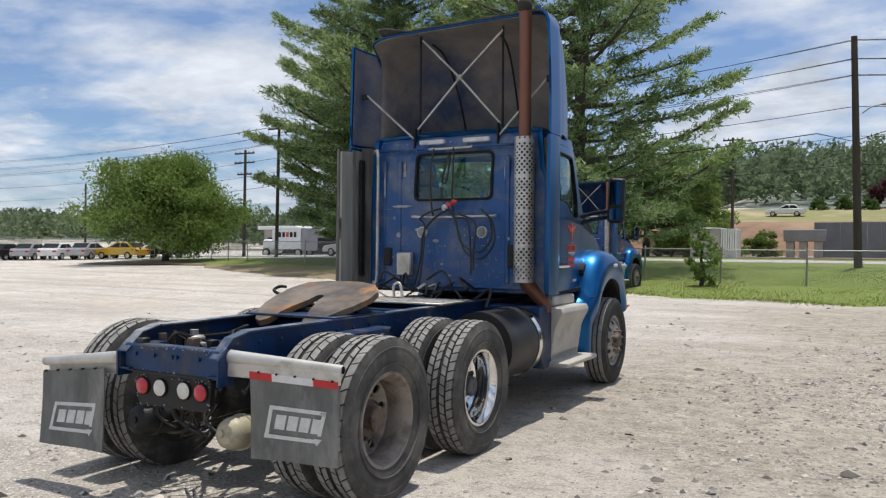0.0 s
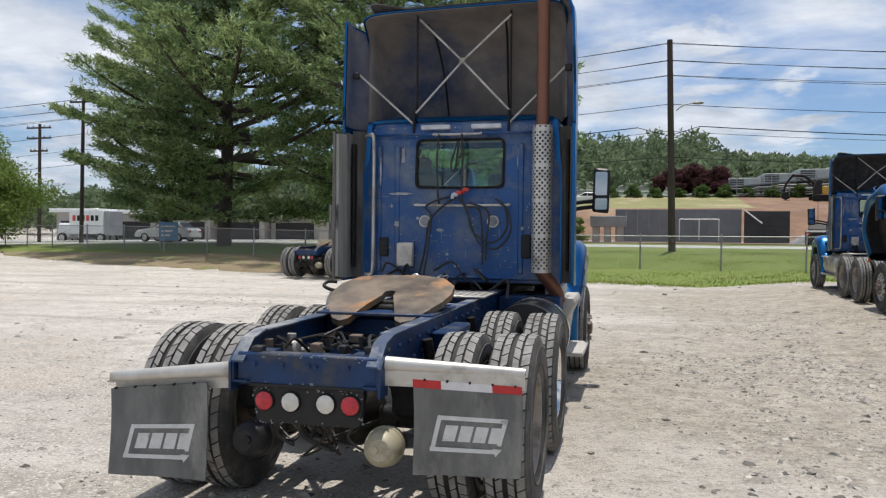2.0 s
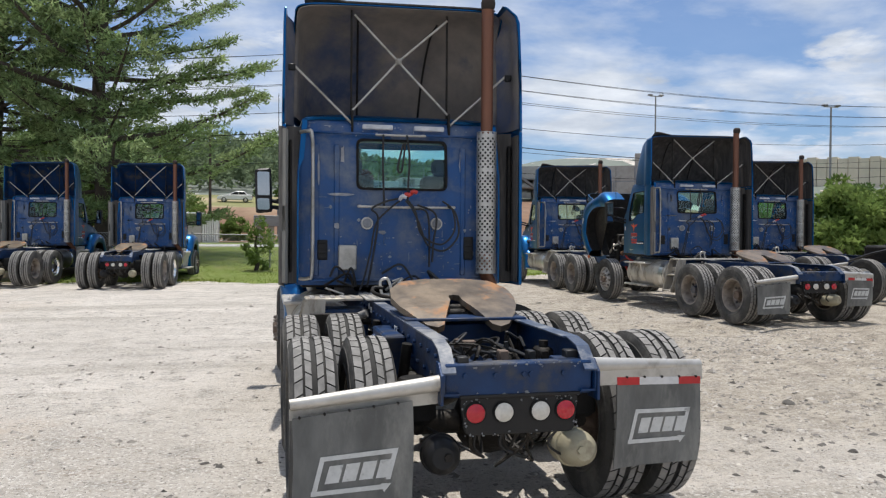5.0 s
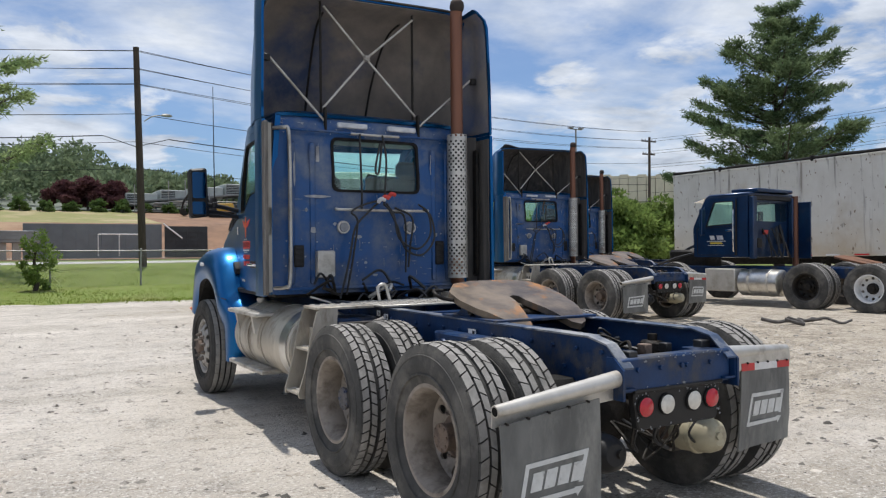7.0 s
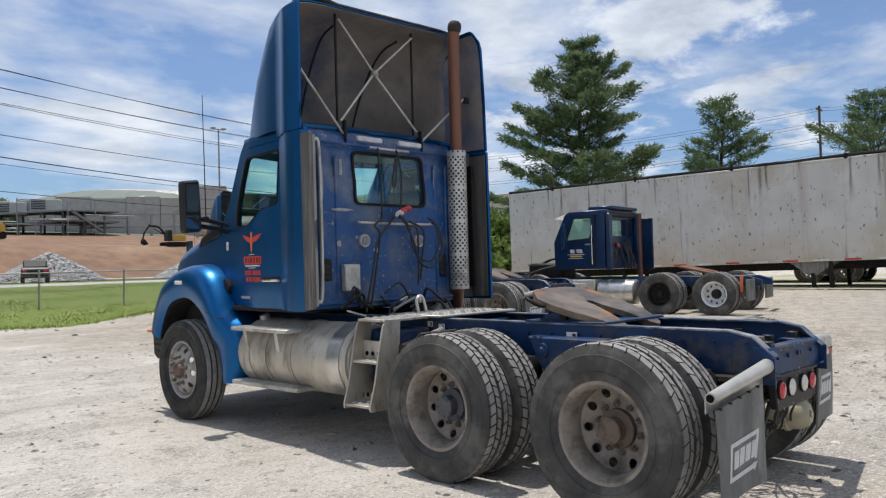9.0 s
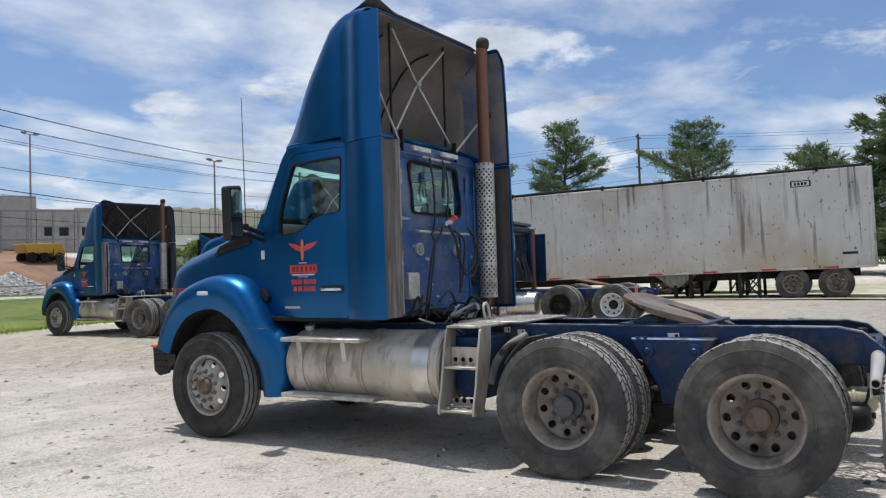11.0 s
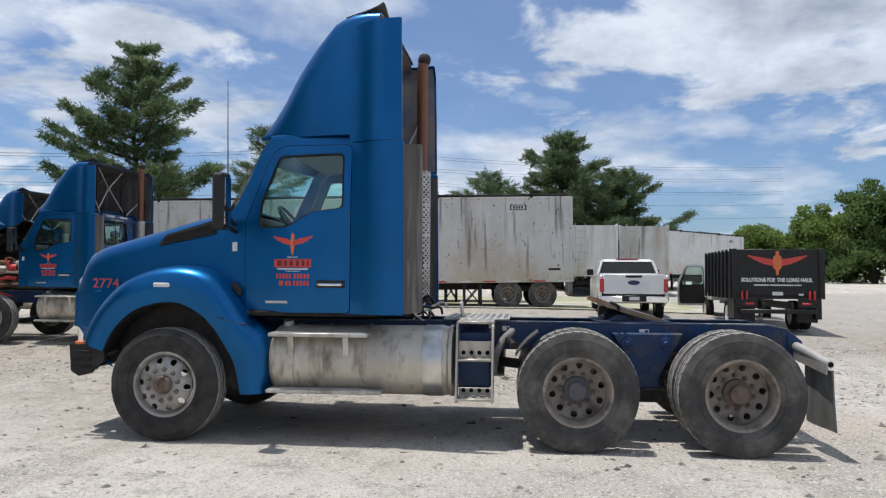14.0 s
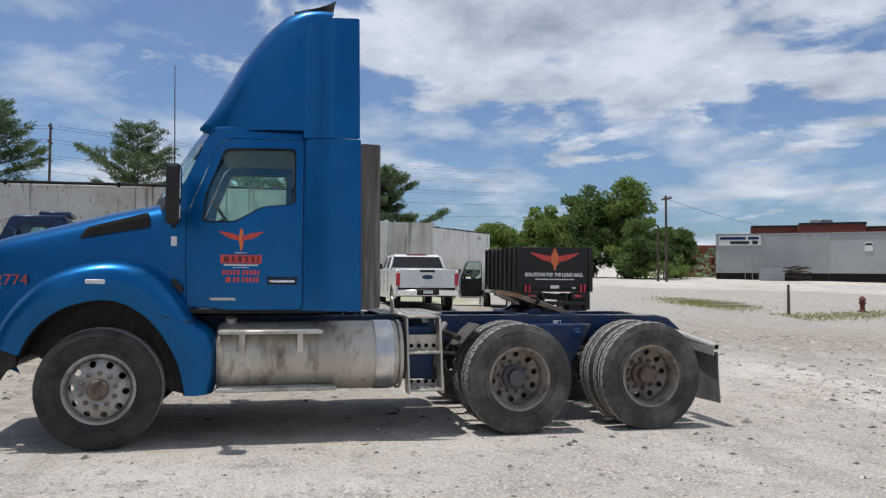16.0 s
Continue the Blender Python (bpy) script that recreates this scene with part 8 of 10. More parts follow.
M["needles"] = leaf_material("pine_needles", (0.18, 0.26, 0.115), (0.29, 0.36, 0.165), 0.52, 0.5)
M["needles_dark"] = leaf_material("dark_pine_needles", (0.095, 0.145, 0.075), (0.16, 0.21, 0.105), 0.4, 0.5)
M["leaves"] = leaf_material("broad_leaves", (0.15, 0.225, 0.06), (0.21, 0.28, 0.085))
M["leaves_dark"] = leaf_material("dark_broad_leaves", (0.10, 0.16, 0.055), (0.15, 0.215, 0.075))
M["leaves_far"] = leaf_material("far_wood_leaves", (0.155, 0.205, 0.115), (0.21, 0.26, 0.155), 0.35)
M["leaves_red"] = leaf_material("dark_red_leaves", (0.11, 0.052, 0.058), (0.14, 0.07, 0.07))
M["grass"] = leaf_material("grass_blades", (0.155, 0.225, 0.03), (0.22, 0.26, 0.055), 0.35)
M["bark"] = mat("grey_brown_bark", (0.085, 0.065, 0.05), 0.95, 0, (0.05, 0.04, 0.033), 9.0, bump=0.6, bump_scale=20, stretch=(1, 1, 0.25))


def blades(centres, dirs, length, width, rng, per=1):
    """Flat pointed blades: for every centre a triangle along its direction."""
    n = len(centres)
    d = dirs / np.maximum(1e-6, np.linalg.norm(dirs, axis=1))[:, None]
    side = np.cross(d, rng.normal(size=(n, 3)))
    side /= np.maximum(1e-6, np.linalg.norm(side, axis=1))[:, None]
    L = (length * rng.uniform(0.6, 1.2, n))[:, None]
    Wd = (width * rng.uniform(0.7, 1.3, n))[:, None]
    v = np.empty((n, 3, 3))
    v[:, 0], v[:, 1], v[:, 2] = centres - side * Wd / 2, centres + side * Wd / 2, centres + d * L
    return v.reshape(-1, 3)


def tri_mesh(name, verts):
    me = bpy.data.meshes.new(name)
    n = len(verts)
    me.vertices.add(n)
    me.vertices.foreach_set("co", np.asarray(verts, dtype=np.float32).ravel())
    me.loops.add(n)
    me.loops.foreach_set("vertex_index", np.arange(n, dtype=np.int32))
    me.polygons.add(n // 3)
    me.polygons.foreach_set("loop_start", np.arange(0, n, 3, dtype=np.int32))
    me.update(calc_edges=True)
    return me


def leafy(name, verts, material, parent, label=""):
    me = tri_mesh(name, verts)
    me.materials.append(M[material])
    ob = new(name, me)
    ob.parent = parent
    return tagged(ob, label)


def pine(x, y, h, spread, seed, label, bare=0.12, limbs=90, per=34, lean=0.0, width=0.045, boughs=(), needles="needles"):
    rng = np.random.default_rng(seed)
    turned = rng.uniform(0, 360)
    T = thing("pine_tree", label, "tree", "pine trees", pose(x, y, land(x, y) - 0.05, 0, 0, turned))
    bm = bmesh.new()
    bend = [Vector((lean * (k / 8) ** 2 + 0.12 * math.sin(k * 1.3 + seed), 0.12 * math.cos(k * 1.7 + seed), h * 0.98 * k / 8)) for k in range(9)]
    r0 = 0.016 * h + 0.06
    tube(bm, smooth_path(bend, 3), r0, 10, 0.08)
    trunk = part("trunk", bm, "bark", T)
    cent, dirs = [], []
    for k in range(limbs + len(boughs)):
        whorl = min(limbs - 1, k) // 5
        f = bare + (0.99 - bare) * min(1.0, (whorl + 0.3 + rng.uniform(-0.22, 0.22)) / (limbs / 5)) ** 0.9
        if k >= limbs:
            f = boughs[k - limbs][0]
        i = min(7, int(f * 8))
        root = bend[i].lerp(bend[i + 1], f * 8 - i)
        a = k * 1.2566 + whorl * 2.1 + rng.uniform(-0.4, 0.4)
        shape = (1 - f) ** 0.62 * (0.6 + 0.4 * min(1, (f - bare + 0.08) / 0.2))
        L = max(0.35, spread * shape * rng.uniform(0.32, 1.4))
        rise = rng.uniform(-0.05, 0.25) + 0.5 * f
        if k >= limbs:
            f, a, L = boughs[k - limbs]
            a, rise = radians(a - turned), 0.06
        pts = [root + Vector((math.cos(a) * L * t, math.sin(a) * L * t, L * (rise * t - 0.35 * t * (1 - t) * (1 - f)))) for t in (0, 0.35, 0.7, 1.0)]
        bm = bmesh.new()
        line = smooth_path(pts, 3)
        tube(bm, line, max(0.012, 0.02 * L), 5, 0.25, caps=False)
        part("limb", bm, "bark", trunk)
        n = max(5, int(per * L / spread * 1.6))
        for q in range(n):
            t = 1 - 0.72 * rng.uniform(0, 1) ** 1.4
            j = t * (len(line) - 1)
            p = line[int(j)] if int(j) >= len(line) - 1 else line[int(j)].lerp(line[int(j) + 1], j - int(j))
            off = 0.32 * L * (0.25 + 0.75 * math.sin(math.pi * min(0.95, t))) * rng.uniform(-1, 1)
            c = np.array(p) + np.array([-math.sin(a) * off, math.cos(a) * off, rng.normal(0, 0.09) - 0.06 * abs(off)])
            tw = np.array([math.cos(a) - math.sin(a) * np.sign(off) * 0.8, math.sin(a) + math.cos(a) * np.sign(off) * 0.8, 0.25])
            m = 16
            cent.append(c + rng.normal(0, 0.075, (m, 3)) + np.outer(rng.uniform(-0.25, 0.3, m), tw))
            dirs.append(tw * 0.7 + rng.normal(0, 0.65, (m, 3)) + np.array([0, 0, 0.15]))
    v = blades(np.concatenate(cent), np.concatenate(dirs), 0.30, width, rng)
    leafy("crown", v, needles, T)
    return T


def broadleaf(x, y, h, w, seed, label, material="leaves", clumps=70, leaves=150, leaf=0.26, name="tree", low=0.12):
    rng = np.random.default_rng(seed)
    w, h = w * 1.22, h * 1.08
    T = thing(name, label, "tree" if name != "bush" else "bush", "", pose(x, y, land(x, y) - 0.05))
    bm = bmesh.new()
    tube(bm, smooth_path([(0, 0, 0), (0.1, 0.05, h * 0.25), (0, 0.1, h * 0.5), (0.1, 0, h * 0.8)], 4), 0.03 * h + 0.03, 10, 0.3)
    trunk = part("trunk", bm, "bark", T)
    cent, dirs = [], []
    lobes = []
    for k in range(9):
        f = k / 8
        a = k * 2.4 + rng.uniform(-0.4, 0.4)
        out_r = w / 2 * rng.uniform(0.35, 0.62) * (1.0 - 0.75 * f ** 2)
        lobes.append((np.array([math.cos(a) * out_r, math.sin(a) * out_r, h * (low + (1 - low) * (0.18 + 0.66 * f))]), rng.uniform(0.75, 1.25)))
    for k in range(clumps):
        c0, big = lobes[k % 9]
        d = rng.normal(size=3)
        d /= np.linalg.norm(d)
        c = c0 + d * rng.uniform(0.45, 1.0) * np.array([w * 0.21, w * 0.21, h * (1 - low) * 0.17]) * big
        c[2] = max(c[2], h * low * 0.6 + 0.15)
        r = w * rng.uniform(0.05, 0.105)
        q = rng.normal(size=(leaves, 3))
        q /= np.linalg.norm(q, axis=1)[:, None]
        cent.append(c + q * r * rng.uniform(0.4, 1.15, (leaves, 1)) * np.array([1.15, 1.15, 0.8]))
        dirs.append(q + rng.normal(0, 0.6, (leaves, 3)))
        if k % 3 == 0 and name != "bush":
            bm = bmesh.new()
            s = h * rng.uniform(0.2, 0.5)
            tube(bm, smooth_path([(0, 0.05, s), tuple(c * 0.5 + np.array([0, 0, s * 0.6])), tuple(c)], 3), 0.012 * h, 5, 0.25, caps=False)
            part("limb", bm, "bark", trunk)
    leafy("crown", blades(np.concatenate(cent), np.concatenate(dirs), leaf * 1.3, leaf, rng), material, T)
    return T


# pines over the parked trucks, then those behind the trailers
pine(-21.5, 36.6, 24.0, 8.6, 1, "tall dense pine with low dark boughs on the bank", 0.08, 135, 84, width=0.085, boughs=((0.30, -151, 9.0), (0.34, -146, 8.0), (0.27, -158, 7.0)))
pine(-8.4, 32.4, 22.0, 8.0, 2, "tall pine with an open crown and low boughs", 0.08, 110, 50, width=0.08)
pine(-13.5, 35.5, 21.0, 7.0, 3, "tall pine with open crown standing close to another", 0.10, 95, 46, width=0.08)
pine(-28.5, 41.5, 19.0, 7.0, 9, "dense pine at the edge of the lot", 0.08, 110, 50, width=0.065)
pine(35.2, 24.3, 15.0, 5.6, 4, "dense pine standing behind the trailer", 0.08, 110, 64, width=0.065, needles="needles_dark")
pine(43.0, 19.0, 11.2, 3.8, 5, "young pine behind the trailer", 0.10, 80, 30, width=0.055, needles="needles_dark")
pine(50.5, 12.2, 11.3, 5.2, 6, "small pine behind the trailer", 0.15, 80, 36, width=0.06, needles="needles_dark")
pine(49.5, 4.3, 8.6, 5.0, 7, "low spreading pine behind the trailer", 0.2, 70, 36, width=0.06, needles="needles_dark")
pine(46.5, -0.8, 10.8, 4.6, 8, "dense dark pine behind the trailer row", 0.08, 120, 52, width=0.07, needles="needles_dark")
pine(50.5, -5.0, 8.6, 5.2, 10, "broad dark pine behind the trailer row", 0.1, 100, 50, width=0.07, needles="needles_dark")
broadleaf(-39.3, 34.6, 7.0, 11.0, 11, "round green broad-leaved tree by the far lot", "leaves", 190, 300, 0.14)
for k, (x, y, h, w) in enumerate(((-13.0, 63.5, 9.5, 8.5), (-17.5, 62.0, 8.5, 8.5), (-20.5, 69.0, 10.0, 9.0), (-12.0, 75.0, 9.0, 7.5), (-24.5, 63.0, 8.0, 8.0))):
    broadleaf(x, y, h, w, 12 + 70 * k, "green broad-leaved tree across the road", "leaves_dark" if k % 2 == 0 else "leaves", 80, 220, 0.19, low=0.05)
for k, (x, y, h, w) in enumerate(((-7.6, 66.5, 2.9, 4.6), (-10.6, 62.5, 2.3, 3.6), (-11.0, 70.0, 3.6, 5.5), (-4.4, 69.0, 2.0, 3.0))):
    broadleaf(x, y, h, w, 140 + k, "light green bush behind the site cabin", "leaves", 36, 110, 0.17, "bush", 0.0)
for k in range(9):
    x, y = -2.0 + 3.1 * k, 110.5 + 0.4 * math.sin(2.3 * k)
    broadleaf(x, y, 1.5 + 0.3 * math.sin(k * 1.7), 2.3, 160 + k, "dark clipped hedge bush on the far field", "leaves_dark", 20, 60, 0.24, "bush", 0.0)
for k, (x, y, h, w) in enumerate(((53.5, 66.0, 5.2, 7.0), (57.0, 63.0, 6.0, 7.5), (60.5, 59.5, 5.0, 7.0), (64.0, 56.5, 6.6, 6.0), (67.5, 53.5, 4.6, 6.5), (71.0, 58.0, 7.0, 6.0))):
    broadleaf(x, y, h, w, 220 + k, "green roadside tree below the far warehouse", "leaves_dark" if k % 2 else "leaves", 60, 130, 0.26, low=0.0)
for k, (x, y, h, w) in enumerate(((69.5, -26.0, 6.6, 8), (67.0, -30.0, 8.8, 8), (65.0, -33.2, 9.0, 6.5), (61.0, -33.0, 5.0, 6), (73.0, -21.5, 5.0, 7), (66.0, -39.2, 5.0, 4.6))):
    broadleaf(x, y, h, w, 20 + k, "green broad-leaved tree at the lot's far edge", "leaves_dark" if k % 2 else "leaves", 110, 220, 0.22, low=0.0)
for k, (x, y, h, w) in enumerate(((19.8, 20.6, 3.2, 4.2), (22.0, 22.0, 3.2, 4.0), (17.8, 22.6, 2.6, 3.4), (24.0, 20.5, 3.2, 4.0))):
    broadleaf(x, y, h, w, 40 + k, "green bush growing behind the parked trucks", "leaves", 40, 130, 0.17, "bush", 0.0)
for k, (x, y, h, w) in enumerate(((-1.7, 26.6, 2.0, 1.6), (57.5, -33.0, 1.6, 4.0), (60.5, -36.5, 1.5, 4.0))):
    broadleaf(x, y, h, w, 50 + k, "small green shrub on the grass bank", "leaves", 26, 60, 0.09, "bush", 0.0)
for k, (x, y, h, w) in enumerate(((6.4, 113.5, 3.9, 4.6), (9.6, 114.5, 4.3, 5.0), (12.8, 113.5, 3.8, 4.4))):
    broadleaf(x, y, h, w, 60 + k, "dark red leaved tree on the far bank", "leaves_red", 60, 150, 0.26)

# far woods: one mass of crowns on the hills
rng = np.random.default_rng(77)
cent, dirs = [], []
count = 0
while count < 1330:
    x, y = rng.uniform(-300, 90), rng.uniform(88, 250)
    if x > 14 or (-30 < x < 20 and y < 118):
        continue
    if x < -70 and rng.uniform() > 0.55:
        continue
    count += 1
    h, w = rng.uniform(7, 13), rng.uniform(5, 8)
    if -14 < x < 18 and y < 130:
        h *= 0.6
    if x < -60:
        h *= 0.62
    n = 200
    q = rng.normal(size=(n, 3))
    q /= np.linalg.norm(q, axis=1)[:, None]
    q[:, 2] = np.abs(q[:, 2]) * 1.0 - 0.15
    conic = 1.0 if rng.uniform() > 0.25 else 0.6
    cent.append(np.array([x, y, land(x, y) + h * 0.30]) + q * np.array([w / 2 * conic, w / 2 * conic, h * 0.70]) * rng.uniform(0.75, 1.05, (n, 1)))
    dirs.append(q + rng.normal(0, 0.7, (n, 3)))
for k in range(120):
    x, y = rng.uniform(12, 37), rng.uniform(128, 165)
    n, h, w = 230, rng.uniform(5.0, 8.0) - 0.07 * (x - 12), rng.uniform(4.5, 7)
    q = rng.normal(size=(n, 3))
    q /= np.linalg.norm(q, axis=1)[:, None]
    q[:, 2] = np.abs(q[:, 2]) - 0.15
    cent.append(np.array([x, y, land(x, y) + h * 0.30]) + q * np.array([w / 2, w / 2, h * 0.70]) * rng.uniform(0.75, 1.05, (n, 1)))
    dirs.append(q + rng.normal(0, 0.7, (n, 3)))
for k in range(110):
    a = rng.uniform(-0.62, 0.25)
    d = rng.uniform(90, 150)
    x, y = d * math.cos(a), d * math.sin(a) - 5
    if -0.5 < a < -0.36:
        continue
    n, h, w = 90, rng.uniform(3, 4.5), rng.uniform(5, 8)
    q = rng.normal(size=(n, 3))
    q /= np.linalg.norm(q, axis=1)[:, None]
    cent.append(np.array([x, y, land(x, y) + h * 0.4]) + q * np.array([w / 2, w / 2, h * 0.6]) * rng.uniform(0.75, 1.05, (n, 1)))
    dirs.append(q + rng.normal(0, 0.7, (n, 3)))
for k in range(150):
    a, d = rng.uniform(0.52, 0.84), rng.uniform(62, 112)
    x, y = d * math.cos(a) - 8, d * math.sin(a) + 1
    if 38 < y < 50 or (20 < x < 70 and 108 < y < 124) or (x < 30 and y < 95):
        continue
    n, h, w = 90, rng.uniform(1.6, 3.2), rng.uniform(3.5, 6.5)
    q = rng.normal(size=(n, 3))
    q /= np.linalg.norm(q, axis=1)[:, None]
    cent.append(np.array([x, y, land(x, y) + h * 0.35]) + q * np.array([w / 2, w / 2, h * 0.6]) * rng.uniform(0.75, 1.05, (n, 1)))
    dirs.append(q + rng.normal(0, 0.7, (n, 3)))
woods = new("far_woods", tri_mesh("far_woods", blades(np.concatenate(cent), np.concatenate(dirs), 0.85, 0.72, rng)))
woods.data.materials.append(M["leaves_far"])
tagged(woods, "green mixed woods covering the far hills", "woods", kind="stuff")

# ---- grass bank, road and far ground ----
M["turf"] = mat("mown_grass_turf", (0.125, 0.185, 0.025), 0.95, 0, (0.18, 0.21, 0.05), 3.0, (0.21, 0.185, 0.085), 0.35, (0.55, 0.72), bump=0.5, bump_scale=30)
M["asphalt"] = mat("pale_worn_asphalt", (0.46, 0.45, 0.43), 0.9, 0, (0.40, 0.39, 0.37), 4.0)
M["dirt"] = mat("red_brown_bare_earth", (0.25, 0.145, 0.088), 0.95, 0, (0.17, 0.10, 0.063), 0.6, (0.31, 0.21, 0.13), 0.12, (0.5, 0.7), bump=0.5, bump_scale=3)
M["dry_field"] = mat("dry_mown_field", (0.25, 0.23, 0.095), 0.95, 0, (0.19, 0.20, 0.07), 0.5, (0.40, 0.31, 0.20), 0.15, (0.5, 0.65), bump=0.4, bump_scale=12)
# distance haze is mixed into this grey-green base colour
M["hazy_hill"] = mat("haze_toned_hill", (0.15, 0.175, 0.145), 0.95, 0, (0.19, 0.21, 0.18), 0.2)
M["hillgrass"] = mat("hill_grass", (0.10, 0.13, 0.05), 0.95, 0, (0.14, 0.15, 0.07), 0.3)


def draped(name, x0, x1, y0, y1, step, material, label, lift=0.02, wob=0.0):
    nx, ny = max(1, round((x1 - x0) / step)), max(1, round((y1 - y0) / step))
    vs, fs = [], []
    for j in range(ny + 1):
        for i in range(nx + 1):
            x = x0 + (x1 - x0) * i / nx
            start = y0
            if wob:
                start += wob * noise.noise((x * 0.35, 0, 0)) + 0.6 * wob * noise.noise((x * 1.3, 5, 0)) + edge_shift(x)
            y = start + (y1 - start) * j / ny
            vs.append((x, y, land(x, y) + lift + (-0.075 if j == 0 and wob else 0.0) + 0.03 * noise.noise((x * 0.5, y * 0.5, 9))))
    for j in range(ny):
        for i in range(nx):
            k = j * (nx + 1) + i
            fs.append((k, k + 1, k + 2 + nx, k + 1 + nx))
    return tagged(link(name, soup(name, vs, fs), material, None, label), category="ground", kind="structure")


def edge_shift(x):
    """How far the grass edge lies north of y = 22."""
    return lerp(x, [(-80, 17.2), (-44, 16.5), (-39, 14), (-30, 7.5), (-24, 4.4), (-16, 2.2), (-10, 0.6), (-3, 0.6), (3, -0.8), (9, 1.5), (14, 3.0), (80, 4.0)])


draped("grass_bank", -46, 60, 22, 39.5, 0.7, "turf", "green grass bank with bare brown patches below the road", 0.05, 0.9)
M["litter"] = mat("brown_needle_litter", (0.27, 0.20, 0.125), 0.95, 0, (0.19, 0.15, 0.09), 3.0, (0.17, 0.19, 0.06), 0.8, (0.50, 0.66), bump=0.5, bump_scale=30)
draped("needle_litter", -44, -8, 22, 31, 0.7, "litter", "brown bare soil and needle litter under the pines", 0.07, 0.9)
draped("road", -160, 120, 39.5, 47, 1.5, "asphalt", "pale road running behind the bank", 0.06)
draped("verge", -160, 120, 47, 56, 2.0, "turf", "grass verge beyond the road", 0.05)
draped("far_pavement", -120, -24, 50, 60, 2.0, "asphalt", "pale paving before the far shops", 0.09)
draped("bare_earth", -24, 70, 60, 85, 2.0, "dirt", "red-brown bare earth of a building site", 0.06)
draped("hill_field", -34, 15, 85, 112, 3.0, "dry_field", "dry grass above the building site", 0.06)
draped("upper_earth", 15, 60, 85, 112, 3.0, "dirt", "churned bare earth before the plant", 0.05)
M["weedy"] = mat("weedy_gravel", (0.40, 0.375, 0.27), 0.95, 0, (0.26, 0.27, 0.13), 1.4, (0.50, 0.46, 0.40), 0.5, (0.48, 0.62), bump=0.5, bump_scale=30)
draped("weedy_ground", 19.5, 33, -5, 18.5, 1.0, "weedy", "weedy gravel between the parked trailers", 0.03)
draped("east_slope", 70, 220, 47.5, 111.9, 4.0, "hillgrass", "rough green slope below the far warehouse", 0.1)
draped("hill_ground", -400, 200, 112, 300, 8.0, "hazy_hill", "ground of the far hills, grey-green with haze in its colour", 0.1)
rng = np.random.default_rng(5)
n = 75000
gx = np.where(rng.uniform(0, 1, n) < 0.95, rng.uniform(-9, 26, n), rng.uniform(-34, -9, n))
gy = 22 + np.array([edge_shift(v) for v in gx]) + rng.uniform(0, 1, n) ** 1.3 * 15 + rng.normal(0, 0.35, n)
gz = np.array([land(a, b) for a, b in zip(gx, gy)]) + 0.02
gd = rng.normal(0, 0.35, (n, 3)) + np.array([0, 0, 1.0])
grass = new("grass", tri_mesh("grass", blades(np.stack([gx, gy, gz], 1), gd, 0.085, 0.024, rng)))
grass.data.materials.append(M["grass"])
tagged(grass, "uneven bright green grass on the bank", "grass", kind="stuff")

# stones lying about the yard
M["stone"] = mat("yard_stones", (0.37, 0.34, 0.295), 0.9, 0, (0.26, 0.235, 0.21), 12.0, bump=0.2, random=0.75)
rng = np.random.default_rng(9)
vs, fs = [], []
base = np.array([(1, 0, 0.2), (0.3, 0.9, 0.1), (-0.8, 0.6, 0.15), (-0.8, -0.6, 0.1), (0.4, -0.95, 0.2), (0.1, 0.05, 0.75), (0.45, 0.25, 0.62)])
tri = [(0, 1, 6), (1, 5, 6), (1, 2, 5), (2, 3, 5), (3, 4, 5), (4, 6, 5), (4, 0, 6)]
lump = [(math.cos(a) * r, math.sin(a) * r, z) for r, z in ((1.0, -0.1), (0.85, 0.38), (0.4, 0.62)) for a in [math.pi * q / 3 + z for q in range(6)]]
lump_tri = [f for j in range(2) for q in range(6) for f in ((6 * j + q, 6 * j + (q + 1) % 6, 6 * j + 6 + q), (6 * j + (q + 1) % 6, 6 * j + 6 + (q + 1) % 6, 6 * j + 6 + q))] + [(12, 13 + q, 14 + q) for q in range(4)]
lump = np.array(lump)
for k in range(118000):
    if 62000 <= k < 100000:
        x, y = rng.normal(4.8, 1.8), rng.normal(5.0, 3.5)
    elif k < 42000:
        x, y = rng.uniform(-9, 9), rng.uniform(-6, 14)
    elif k < 62000:
        x, y = rng.uniform(-3, 12), rng.uniform(-12, 0)
    else:
        x, y = rng.uniform(-22, 26), rng.uniform(-22, 24)
    if noise.noise((x * 0.45, y * 0.45, 7.0)) + 0.6 * noise.noise((x * 1.6, y * 1.6, 4.0)) < 0.02 and k % 5:
        continue
    s = 0.004 + 0.0085 * rng.exponential(0.8) if k % 170 else rng.uniform(0.018, 0.045)
    if 42000 <= k < 62000 or k >= 100000:
        s *= 1.5
    a = rng.uniform(0, 6.28)
    rot = np.array([[math.cos(a), -math.sin(a), 0], [math.sin(a), math.cos(a), 0], [0, 0, 1]])
    form, facets = (base, tri) if k % 170 else (lump, lump_tri)
    p = (form * rng.uniform(0.72, 1.28, (len(form), 1))) @ rot.T * s * np.array([rng.uniform(0.7, 1.3), 1, rng.uniform(0.5, 0.95)]) + np.array([x, y, land(x, y) + relief(x, y) - 0.004])
    o = len(vs)
    vs += p.tolist()
    fs += [(o + a2, o + b2, o + c2) for a2, b2, c2 in facets]
tagged(link("stones", soup("stones", vs, fs), "stone", None, "scattered grey stones and gravel lumps"), category="stones", kind="stuff")

